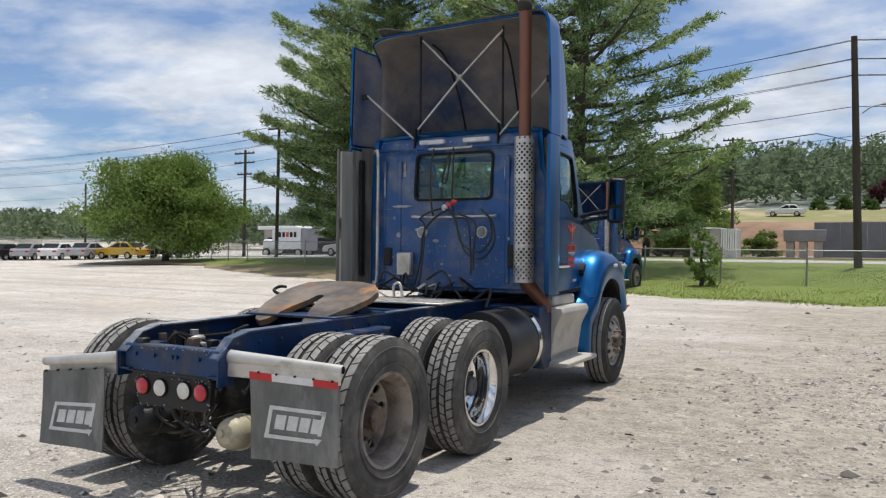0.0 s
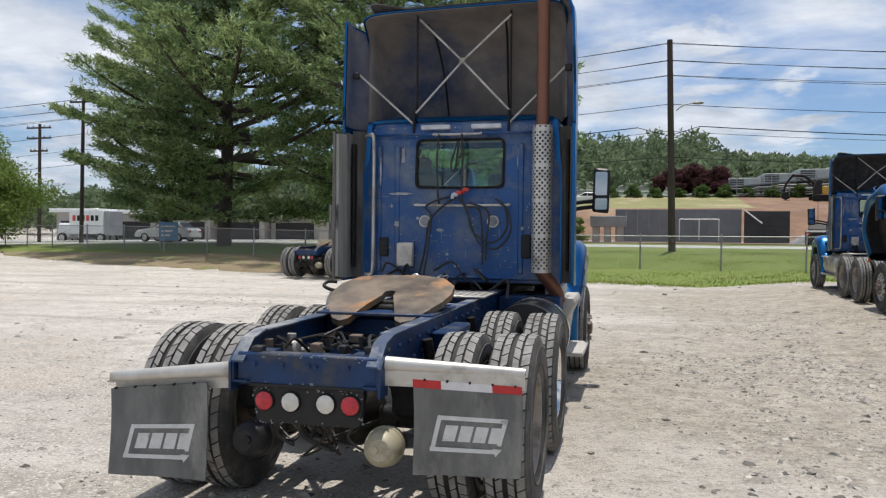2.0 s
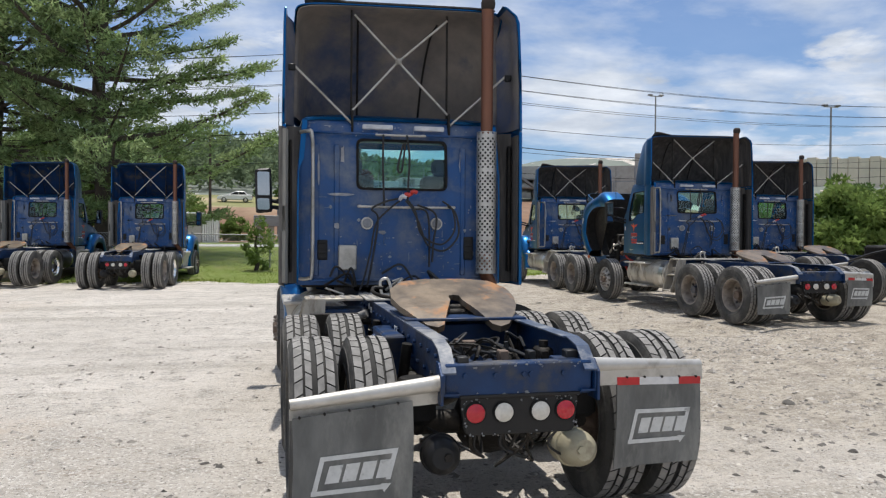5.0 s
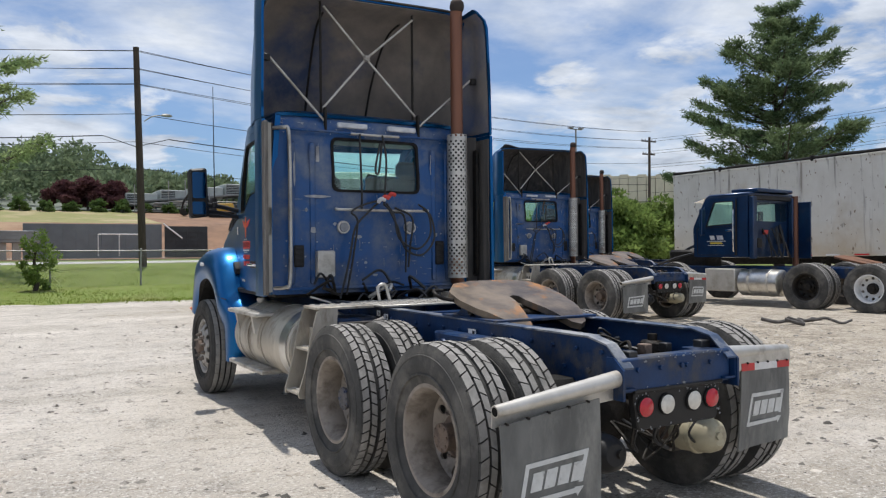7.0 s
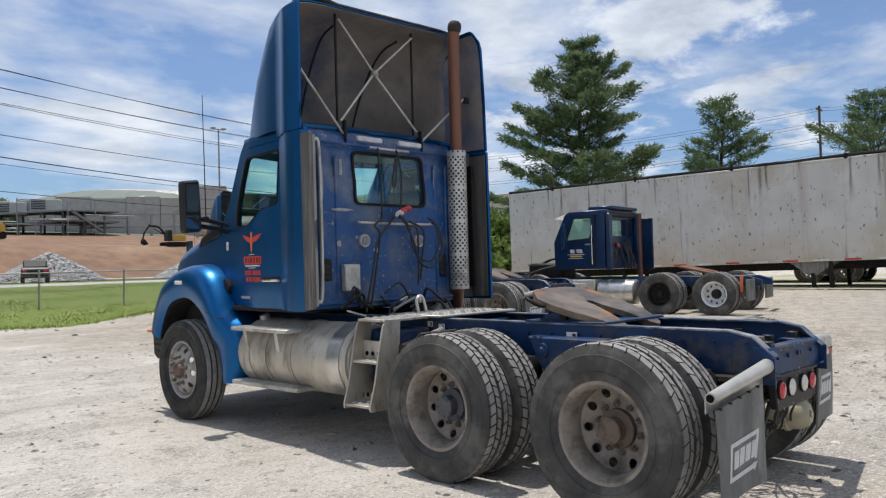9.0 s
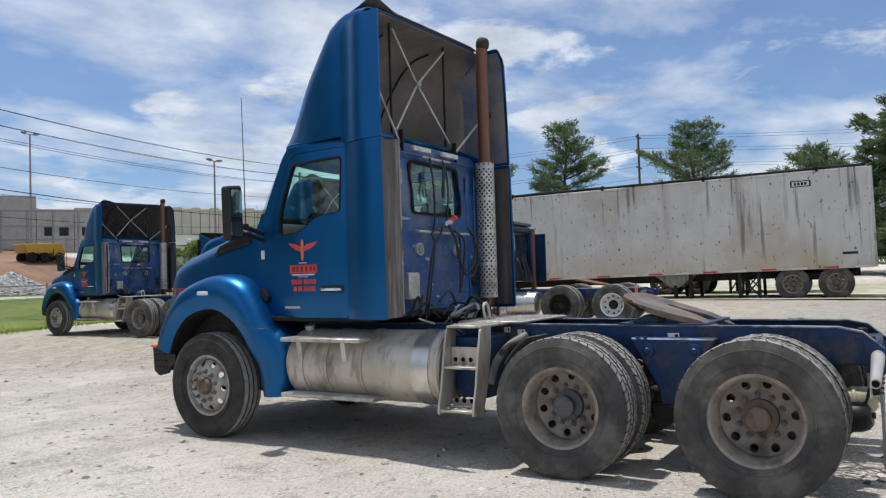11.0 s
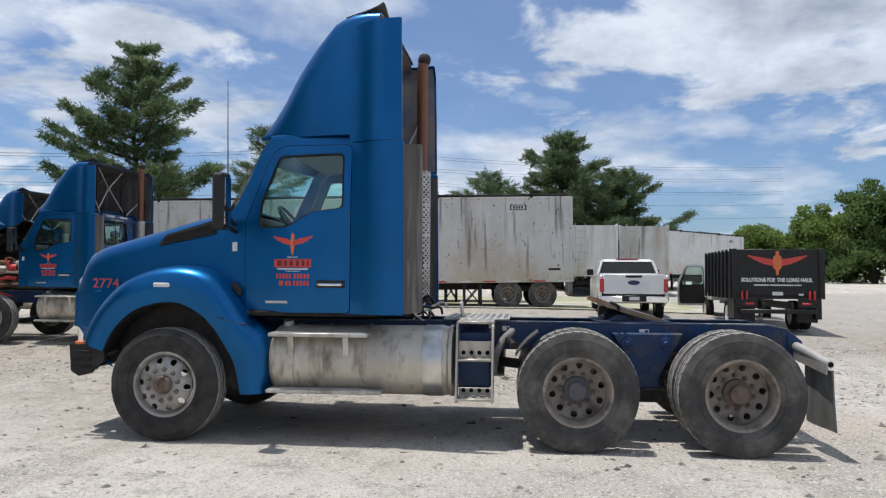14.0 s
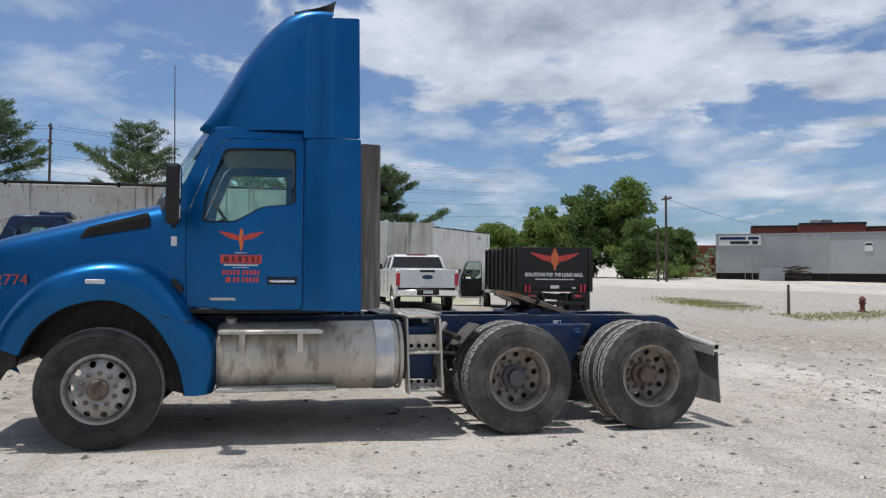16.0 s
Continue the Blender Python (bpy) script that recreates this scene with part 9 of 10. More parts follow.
# ---- fence ----
M["galv"] = mat("galvanised_steel", (0.34, 0.34, 0.33), 0.55, 0.5, (0.27, 0.27, 0.26), 9.0, (0.2, 0.14, 0.09), 5.0, (0.58, 0.75))
M["wood_pole"] = mat("dark_weathered_pole_wood", (0.085, 0.062, 0.048), 0.9, 0, (0.05, 0.038, 0.03), 6.0, bump=0.4, bump_scale=30, stretch=(4, 4, 0.3))


def fence_y(x):
    return lerp(x, [(-41, 39.1), (-32, 34.6), (-14, 29.5), (0, 27.5), (12, 27.2), (30, 29.0)])


fence = thing("chain_link_fence", "long grey chain-link fence along the grass bank", "fence")
xs_f = [-40.8 + 3.05 * k for k in range(23)]
for x in xs_f:
    bm = bmesh.new()
    y = fence_y(x)
    cyl(bm, (x, y, land(x, y) - 0.05), (x + 0.02, y, land(x, y) + 1.42), 0.035, seg=8)
    lathe(bm, [(0.042, 0), (0.03, 0.03), (0, 0.045)], pose(x + 0.02, y, land(x, y) + 1.42), 8)
    part("post", bm, "galv", fence)
for a, b in zip(xs_f, xs_f[1:]):
    bm = bmesh.new()
    tube(bm, [(a, fence_y(a), land(a, fence_y(a)) + 1.36), (b, fence_y(b), land(b, fence_y(b)) + 1.36)], 0.021, 6)
    part("top_rail", bm, "galv", fence)
wv = []
for k in range(int((xs_f[-1] - xs_f[0]) / 0.11)):
    for s in (-1, 1):
        a = xs_f[0] + 0.11 * k
        b = a + s * 1.3
        if not xs_f[0] <= b <= xs_f[-1]:
            continue
        p, q = Vector((a, fence_y(a), land(a, fence_y(a)) + 0.05)), Vector((b, fence_y(b), land(b, fence_y(b)) + 1.36))
        o = Vector((0.0025, 0, -0.0025 * s))
        wv += [tuple(p - o), tuple(p + o), tuple(q + o), tuple(p - o), tuple(q + o), tuple(q - o)]
me = tri_mesh("wire_mesh", wv)
me.materials.append(M["galv"])
wire = new("wire_mesh", me)
wire.parent = fence
tagged(wire, kind="stuff")


# ---- utility poles and wires ----
def pole(x, y, top, arms, label, lamp=None, lean=0.0, r=0.15):
    z = land(x, y)
    T = thing("utility_pole", label, "pole", "utility poles", pose(x, y, z))
    bm = bmesh.new()
    tube(bm, [(0, 0, -0.2), (lean * 0.5, 0, (top - z) / 2), (lean, 0, top - z)], r, 12, 0.72)
    part("shaft", bm, "wood_pole", T)
    for h, w, tilt in arms:
        bm = bmesh.new()
        box(bm, -w / 2, w / 2, -0.06, 0.06, h - z - 0.06, h - z + 0.06, 0.01)
        arm = part("cross_arm", bm, "wood_pole", T)
        for k in (-1, -0.5, 0.5, 1):
            bm = bmesh.new()
            lathe(bm, [(0.02, 0), (0.05, 0.03), (0.03, 0.08), (0.045, 0.11), (0, 0.14)], pose(k * w / 2 * 0.92, 0, h - z + 0.06), 8)
            part("insulator", bm, "trim_grey", arm)
    if lamp:
        bm = bmesh.new()
        tube(bm, smooth_path([(0.1, 0, lamp - z - 0.35), (0.5, 0, lamp - z - 0.08), (0.95, 0, lamp - z)], 4), 0.03, 6)
        part("lamp_arm", bm, "galv", T)
        bm = bmesh.new()
        lathe(bm, [(0.0, 0.0), (0.13, 0.03), (0.16, 0.09), (0.1, 0.16), (0, 0.18)], pose(1.15, 0, lamp - z - 0.08) @ Matrix.Diagonal((1.8, 0.8, 1, 1)), 12)
        part("lamp_head", bm, "galv", T)
    return T


pole(3.5, 36.3, 11.45, (), "tall dark wooden utility pole with a street lamp", 8.25, -0.25, 0.19)
pole(-36.4, 42.9, 10.9, ((10.7, 1.8, 0),), "dark wooden utility pole with a crossarm", None, 0.2)
pole(-43.6, 47.1, 9.9, ((9.6, 2.2, 0), (8.8, 2.2, 0), (7.8, 1.6, 0)), "grey wooden utility pole with stacked crossarms", None, 0.1)
pole(-56.0, 40.8, 6.9, (), "distant thin wooden pole", None, 0, 0.1)
pole(-77.0, 39.0, 5.6, (), "distant thin wooden pole", None, 0, 0.1)
pole(50.0, 48.8, 11.8, ((11.4, 1.8, 0), (10.2, 1.5, 0)), "distant wooden utility pole with crossarms", None, 0.1)
pole(76.5, 24.0, 16.3, ((15.9, 1.7, 0), (14.4, 1.7, 0), (12.6, 1.7, 0)), "wooden utility pole with three crossarms behind the trailer", None)
pole(52.7, -30.5, 8.5, ((8.2, 1.6, 0),), "wooden utility pole by the far trees", None, 0.1, 0.13)
pole(53.6, -30.2, 6.0, (), "short wooden pole by the far trees", None, 0.0, 0.12)
pole(-5.7, 62.0, 10.6, ((10.4, 1.5, 0),), "wooden utility pole across the road", None, 0.0, 0.13)
M["wire"] = mat("black_power_cable", (0.018, 0.018, 0.02), 0.7)


def cable(p, q, sag, r=0.016):
    T = tagged(new("power_cable"), "thin black overhead cable", "cable", "overhead cables")
    bm = bmesh.new()
    p, q = Vector(p), Vector(q)
    tube(bm, [p.lerp(q, k / 14) - Vector((0, 0, sag * 4 * (k / 14) * (1 - k / 14))) for k in range(15)], r, 4)
    ob = T
    me = bpy.data.meshes.new("power_cable")
    bm.to_mesh(me)
    bm.free()
    me.materials.append(M["wire"])
    bpy.data.objects.remove(T)
    return tagged(new("power_cable", me), "thin black overhead cable", "cable", "overhead cables")


for dz, dy, sag, r in ((0.0, 0.15, 0.7, 0.015), (-0.05, -0.25, 0.8, 0.015), (-0.85, 0.2, 0.7, 0.015), (-0.9, -0.2, 0.8, 0.015), (-1.6, 0.2, 0.8, 0.015), (-1.65, -0.2, 0.7, 0.015),
                       (-3.05, 0.1, 0.8, 0.018), (-4.4, 0.1, 0.9, 0.014), (-5.7, 0.1, 0.8, 0.018)):
    cable((3.25, 36.3 + dy, 11.3 + dz), (50, 48.8 + dy, 12.3 + dz * 0.95), sag, r)
    cable((3.25, 36.3 + dy, 11.3 + dz), (-36.3, 42.9 + dy, 10.9 + dz * 0.8), sag, r)
    cable((-36.3, 42.9 + dy, 10.9 + dz * 0.8), (-110, 50 + dy, 12.0 + dz), sag * 1.5, r)
for dz in (0.0, -0.3, -1.4, -1.7, -3.0, -3.3, -4.6, -6.2):
    cable((50, 48.8, 11.6 + dz * 0.8), (76.5, 24.0, 16.1 + dz), 0.5)
    cable((76.5, 24.0, 16.1 + dz), (92, -30, 15.6 + dz), 0.8)
for side, far, sag in ((-1, (-36.3, 43.0, 6.9), 0.7), (1, (50, 48.9, 7.4), 0.6)):
    knee = (3.25 + side * 1.5, 36.4, 7.1)
    cable((3.25, 36.4, 6.65), knee, 0.0, 0.022)
    cable(knee, far, sag, 0.028)
cable((52.7, -30.5, 8.2), (90, -75, 8.5), 0.8)

# ---- beyond the road ----
M["panel_grey"] = mat("grey_wall_panel", (0.185, 0.205, 0.22), 0.7, 0, (0.16, 0.175, 0.19), 1.0)
M["concrete"] = mat("pale_concrete", (0.42, 0.40, 0.37), 0.85, 0, (0.35, 0.335, 0.31), 1.5, (0.25, 0.23, 0.2), 0.4, (0.55, 0.75))
M["beige"] = mat("beige_wall_panel", (0.66, 0.59, 0.46), 0.8, 0, (0.58, 0.52, 0.41), 0.5)
M["metal_grey"] = mat("grey_machine_housing", (0.30, 0.31, 0.32), 0.6, 0.2, (0.24, 0.25, 0.26), 0.8)
M["corrugated"] = mat("pale_corrugated_steel", (0.42, 0.44, 0.43), 0.5, 0.3, (0.36, 0.38, 0.37), 1.0, (0.3, 0.27, 0.22), 0.5, (0.58, 0.75))
M["plain_panel"] = mat("plain_grey_painted_wall", (0.36, 0.37, 0.37), 0.6, 0.05, (0.31, 0.32, 0.32), 0.4, (0.26, 0.26, 0.25), 0.3, (0.55, 0.75))
M["brick"] = mat("dark_red_brick", (0.20, 0.055, 0.035), 0.9, 0, (0.15, 0.045, 0.03), 4.0)
M["panel_dark"] = mat("dark_slatted_panel", (0.055, 0.058, 0.062), 0.8, 0, (0.04, 0.042, 0.046), 1.0)
wall = thing("site_wall", "long grey panel wall with a dark slatted end on the building site", "wall")
for k in range(11):
    bm = bmesh.new()
    x0 = -0.2 + 1.01 * k
    box(bm, x0, x0 + 1.0, 70.2, 70.4, land(x0, 70) - 0.3, 4.02, 0.004)
    part("wall_panel", bm, "panel_grey", wall)
for k in range(4):
    bm = bmesh.new()
    x0 = 11.05 + 0.95 * k
    box(bm, x0, x0 + 0.94, 69.6, 69.75, land(x0, 70) - 0.3, 3.85, 0.004)
    panel = part("wall_panel", bm, "panel_dark", wall)
    for q in range(5):
        bm = bmesh.new()
        box(bm, x0, x0 + 0.94, 69.56, 69.6, 1.7 + 0.4 * q, 1.76 + 0.4 * q, 0.004)
        part("rail", bm, "panel_dark", panel)
bm = bmesh.new()
tube(bm, [(10.9, 69.4, 4.05), (12.5, 69.2, 2.75)], 0.07, 6)
part("brace", bm, "white", wall)
for p, q in (((5.5, 69.5, 1.2), (5.5, 69.5, 3.1)), ((5.5, 69.5, 3.1), (8.9, 69.5, 3.1)), ((8.9, 69.5, 3.1), (8.9, 69.5, 1.2)), ((7.2, 69.5, 1.2), (7.2, 69.5, 3.1))):
    bm = bmesh.new()
    tube(bm, [p, q], 0.05, 6)
    part("goal_frame", bm, "white", wall)
shed = thing("site_shed", "pale grey flat site cabin beside the road", "cabin")
bm = bmesh.new()
box(bm, -8.3, -6.1, 58.6, 61.2, land(-7, 60) - 0.2, 3.2, 0.04)
part("wall", bm, "concrete", shed)
bm = bmesh.new()
box(bm, -8.4, -6.05, 58.5, 61.3, 3.204, 3.30, 0.02)
part("roof", bm, "white", shed)
bm = bmesh.new()
box(bm, -7.75, -7.1, 58.55, 58.61, 2.3, 2.95, 0.02)
part("window", bm, "black", shed)
for k in range(7):
    bm = bmesh.new()
    box(bm, -6.05 + 0.17 * k, -5.92 + 0.17 * k, 58.6, 61.0, land(-6, 60) - 0.1, 3.22, 0.01)
    part("ribbed_panel", bm, "white", shed)
skip = thing("scrap_container", "dented grey steel container raised on blocks", "container", at=pose(-0.7, 66.0, land(-0.7, 66.0)))
zs = 2.35 - land(-0.7, 66.0)
bm = bmesh.new()
prism(bm, [(-1.55, zs), (1.5, zs), (1.6, zs + 0.95), (-1.6, zs + 0.95)], "y", 0.0, 1.8, 0.03)
body = part("container_body", bm, "metal_grey", skip)
for z in (0.25, 0.55, 0.85):
    bm = bmesh.new()
    box(bm, -1.5, 1.5, -0.03, 0.0, zs + z, zs + z + 0.05, 0.005)
    part("rib", bm, "metal_grey", body)
for x in (-1.1, -0.1, 1.0):
    bm = bmesh.new()
    box(bm, x - 0.3, x + 0.3, 0.2, 1.4, 0.0, zs, 0.03)
    part("block", bm, "concrete", skip)
bm = bmesh.new()
rng2 = random.Random(3)
stones_v, stones_f = [], []
pile = np.random.default_rng(31)
for k in range(4400):
    cx, cy, wide, high = (18.0, 63.5, 4.2, 2.4) if k < 2600 else (29.6, 61.6, 3.6, 1.9)
    a, rr2 = pile.uniform(0, 6.283), wide * math.sqrt(pile.uniform())
    h = high * (1 - rr2 / wide) ** 0.9
    s = pile.uniform(0.09, 0.2)
    p = base * s * pile.uniform(0.7, 1.3, (7, 1)) + np.array([cx + rr2 * math.cos(a), cy + rr2 * 0.8 * math.sin(a), land(cx, cy) + h])
    o = len(stones_v)
    stones_v += p.tolist()
    stones_f += [(o + a2, o + b2, o + c2) for a2, b2, c2 in tri]
bm.free()
M["rubble"] = mat("grey_rubble", (0.36, 0.36, 0.36), 0.9, 0, (0.28, 0.28, 0.28), 3.0, random=0.4)
tagged(link("rubble_pile", soup("rubble_pile", stones_v, stones_f), "rubble", None, "grey heaps of crushed rock on the site"), category="rubble", kind="stuff")

M["plant_steel"] = mat("dull_dark_plant_steel", (0.20, 0.215, 0.215), 0.7, 0.1, (0.16, 0.17, 0.175), 0.8)
M["unit_grey"] = mat("grey_green_unit_housing", (0.40, 0.43, 0.415), 0.7, 0.0, (0.33, 0.355, 0.345), 0.8)
plant = thing("process_plant", "grey steel plant platform with cooling units on columns", "industrial plant")
for k in range(11):
    for y in (112, 119):
        bm = bmesh.new()
        x = 13.6 + 2.9 * k
        box(bm, x, x + 0.25, y, y + 0.25, land(x, y) - 0.2, min(10.5, 8.2 + 0.12 * (x - 13.6)))
        part("column", bm, "plant_steel", plant)
for drop in (0.0, -1.5):
    bm = bmesh.new()
    prism(bm, [(13.2, 8.2 + drop), (37.0, 10.4 + drop), (44.5, 10.4 + drop), (44.5, 10.65 + drop), (36.9, 10.65 + drop), (13.2, 8.45 + drop)], "y", 111, 120, 0.03)
    part("platform", bm, "plant_steel", plant)
for k in range(5):
    x, top = 14.2 + 4.6 * k, 9.75 + 0.58 * k
    bm = bmesh.new()
    box(bm, x, x + 4.2, 112, 118, top - 1.75, top, 0.08)
    unit = part("cooling_unit", bm, "unit_grey", plant)
    bm = bmesh.new()
    box(bm, x + 0.15, x + 2.0, 111.92, 112.02, top - 1.45, top - 0.15, 0.03)
    grille = part("louvre", bm, "panel_dark", unit)
    for q in range(5):
        bm = bmesh.new()
        box(bm, x + 0.15, x + 2.0, 111.86, 111.92, top - 1.3 + 0.24 * q, top - 1.22 + 0.24 * q)
        part("slat", bm, "unit_grey", grille)
pr = random.Random(8)
for k in range(30):
    bm = bmesh.new()
    x = pr.uniform(13.6, 40)
    z = 7.0 + 0.08 * (x - 13.6) + pr.uniform(0, 1.1)
    tube(bm, [(x, pr.uniform(110.2, 111), z), (x + pr.uniform(3, 8), 110.6, z)], pr.uniform(0.05, 0.12), 6)
    part("pipe", bm, pr.choice(["plant_steel", "unit_grey", "galv"]), plant)
for k in range(8):
    bm = bmesh.new()
    x = 15.0 + 3.6 * k + pr.uniform(-1, 1)
    tube(bm, [(x, 110.0, land(x, 110)), (x, 110.0, pr.uniform(8.5, 12.2))], 0.07, 6)
    part("mast", bm, "galv", plant)
bm = bmesh.new()
prism(bm, [(37.2, 10.4), (41.8, 7.4), (41.8, 7.7), (37.4, 10.7)], "y", 110.2, 110.9)
part("stair", bm, "plant_steel", plant)
def excavator(x, y, size, label):
    digger = thing("excavator", label, "excavator", "excavators", pose(x, y, land(x, y)))
    digger.scale = (size, size, size)
    bm = bmesh.new()
    prism(bm, rounded([(-0.5, 0.62), (1.25, 0.62), (1.3, 1.0), (1.1, 1.45), (-0.5, 1.35)], 0.08), "y", -0.8, 0.8, 0.04)
    part("body", bm, "yellow", digger)
    bm = bmesh.new()
    prism(bm, rounded([(-1.15, 0.62), (-0.52, 0.62), (-0.52, 1.95), (-0.95, 1.95), (-1.15, 1.35)], 0.06), "y", -0.8, 0.1, 0.03)
    part("cab", bm, "black", digger)
    for y in (-0.9, 0.5):
        bm = bmesh.new()
        prism(bm, rounded([(-1.35, 0.0), (1.35, 0.0), (1.35, 0.5), (-1.35, 0.5)], 0.2), "y", y, y + 0.4, 0.03)
        part("track", bm, "rubber", digger)
    for pts, r in (([(-0.6, 0.3, 1.0), (-1.7, 0.3, 2.3), (-3.0, 0.3, 2.45)], 0.13), ([(-2.8, 0.3, 2.6), (-3.5, 0.3, 1.6), (-3.7, 0.3, 0.75)], 0.10), ([(-1.2, 0.3, 1.5), (-2.3, 0.3, 2.15)], 0.06)):
        bm = bmesh.new()
        tube(bm, smooth_path(pts, 4), r, 8)
        part("boom", bm, "grime", digger)
    bm = bmesh.new()
    prism(bm, [(-3.85, 0.85), (-3.5, 0.8), (-3.1, 0.3), (-3.5, 0.1), (-3.9, 0.35)], "y", 0.05, 0.55, 0.03)
    part("bucket", bm, "grime", digger)


excavator(25.2, 104.5, 1.35, "yellow excavator with a dark cab and boom on bare earth")
excavator(38.5, 83.0, 0.95, "larger yellow excavator with a raised dark boom")
dump = thing("dump_truck", "muddy orange-yellow dump truck on the building site", "truck", at=pose(44.5, 82.0, land(44.5, 82.0)))
bm = bmesh.new()
prism(bm, [(-1.9, 1.0), (1.0, 1.0), (1.2, 1.7), (0.9, 2.1), (-2.2, 2.0)], "y", -1.1, 1.1, 0.05)
part("tipper_bed", bm, "yellow", dump)
bm = bmesh.new()
prism(bm, rounded([(1.25, 0.7), (2.6, 0.7), (2.6, 1.3), (2.2, 2.1), (1.25, 2.1)], 0.08), "y", -1.0, 1.0, 0.04)
part("cab", bm, "yellow", dump)
for x in (-1.3, 0.2, 1.9):
    for y in (-1.1, 0.7):
        bm = bmesh.new()
        cyl(bm, (x, y, 0.55), (x, y + 0.4, 0.55), 0.55, seg=18)
        part("wheel", bm, "rubber", dump)
# the shell of a new pale building behind, with bare steel before it
hall = thing("unfinished_hall", "pale grey unfinished hall with bare steel frames", "building")
h0, h1 = Vector((36.0, 127.0, 0)), Vector((75.0, 102.5, 0))
hv = (h1 - h0).normalized()
hb = Vector((-hv.y, hv.x, 0))
for k in range(9):
    p, q = h0.lerp(h1, k / 9), h0.lerp(h1, (k + 0.985) / 9)
    bm = bmesh.new()
    prism(bm, [(p.x, p.y), (q.x, q.y), (q.x + 8 * hb.x, q.y + 8 * hb.y), (p.x + 8 * hb.x, p.y + 8 * hb.y)], "z", 2.0, 13.3 + 0.25 * (k % 2) + (1.7 if k == 5 else 0.0))
    bay = part("wall_bay", bm, "concrete", hall)
    if k > 5:
        for f in (0.2, 0.6):
            c = p.lerp(q, f) - hb * 0.03
            d2 = c + hv * 1.3
            bm = bmesh.new()
            prism(bm, [(c.x, c.y), (d2.x, d2.y), (d2.x + 0.06 * hb.x, d2.y + 0.06 * hb.y), (c.x + 0.06 * hb.x, c.y + 0.06 * hb.y)], "z", 9.3, 10.8)
            part("window", bm, "black", bay)
for k in range(10):
    c = h0.lerp(h1, (k + 3) / 14) - hb * 6.0
    bm = bmesh.new()
    box(bm, c.x - 0.14, c.x + 0.14, c.y - 0.14, c.y + 0.14, 4.0, 12.6 if k > 4 else 10.4)
    part("column", bm, "metal_grey", hall)
for z, a, b in ((10.3, 3, 12), (8.4, 3, 12), (12.5, 8, 12)):
    bm = bmesh.new()
    tube(bm, [h0.lerp(h1, a / 14) - hb * 6.0 + Vector((0, 0, z)), h0.lerp(h1, b / 14) - hb * 6.0 + Vector((0, 0, z))], 0.15, 4)
    part("beam", bm, "metal_grey", hall)
ware = thing("warehouse", "long beige panelled warehouse on the far rise", "warehouse")
d = Vector((119.1 - 96.0, 98.1 - 124.0, 0))
for k in range(20):
    p = Vector((96.0, 124.0, 0)) + d * (k / 20)
    q = Vector((96.0, 124.0, 0)) + d * ((k + 0.94) / 20)
    nrm = Vector((0.75, 0.66, 0))
    bm = bmesh.new()
    prism(bm, [(p.x, p.y), (q.x, q.y), (q.x + 8, q.y + 7), (p.x + 8, p.y + 7)], "z", 8.0, 16.3 - 0.05 * k + 0.3 * (k % 2))
    part("wall_bay", bm, "beige", ware)

# low shops and sheds behind the far lot
shops = thing("shop_row", "low pale flat-roofed shop row beyond the road", "building")
for k in range(5):
    x0 = -58 + 5.6 * k
    bm = bmesh.new()
    box(bm, x0, x0 + 5.5, 66 + 1.2 * k, 74 + 1.2 * k, 0.3, 3.5 - 0.1 * k, 0.05)
    part("wall", bm, "concrete", shops)
    bm = bmesh.new()
    box(bm, x0 - 0.1, x0 + 5.55, 65 + 1.2 * k, 74 + 1.2 * k, 3.5 - 0.1 * k, 3.9 - 0.1 * k, 0.05)
    part("roof", bm, "white", shops)
    bm = bmesh.new()
    box(bm, x0 + 0.6, x0 + 4.9, 65.9 + 1.2 * k, 66.02 + 1.2 * k, 0.8, 2.6, 0.02)
    part("window", bm, "black", shops)
van = thing("box_truck", "white box truck with a dark rear parked by the shops", "truck")
bm = bmesh.new()
box(bm, -48.6, -45.0, 56.5, 58.6, 1.3, 3.5, 0.05)
part("box", bm, "white", van)
bm = bmesh.new()
box(bm, -44.99, -44.4, 56.6, 58.5, 1.2, 3.4, 0.05)
part("rear_box", bm, "metal_grey", van)
bm = bmesh.new()
box(bm, -50.1, -48.62, 56.7, 58.4, 0.9, 2.3, 0.2)
part("cab", bm, "white", van)
for k in range(6):
    bm = bmesh.new()
    box(bm, -48.2 + 0.48 * k, -47.9 + 0.48 * k, 56.47, 56.5, 2.5, 3.0)
    part("letter_bar", bm, "grime" if k % 3 else "decal_red", van)
for x in (-49.4, -45.3):
    for y, s in ((56.6, -1), (58.4, 1)):
        w = road_wheel(van, 0, 0, 0.45, 1)
        w.matrix_basis = pose(x, y, 0.95, 0, 0, 90 if s < 0 else -90)
sign = thing("yard_sign", "blue rectangular sign board on two posts", "sign", at=pose(-24.0, 34.6, land(-24, 34.6), 0, 0, 12))
bm = bmesh.new()
box(bm, -0.55, 0.55, -0.02, 0.02, 0.45, 1.5, 0.01)
M["sign_blue"] = mat("pale_blue_sign", (0.10, 0.22, 0.38), 0.5)
board = part("board", bm, "sign_blue", sign)
for k in range(3):
    bm = bmesh.new()
    box(bm, -0.4, 0.4 - 0.15 * k, -0.03, -0.021, 1.2 - 0.25 * k, 1.3 - 0.25 * k)
    part("text_bar", bm, "white_tape", board)
for x in (-0.5, 0.5):
    bm = bmesh.new()
    box(bm, x - 0.03, x + 0.03, 0.02, 0.07, 0, 1.55)
    part("post", bm, "galv", sign)

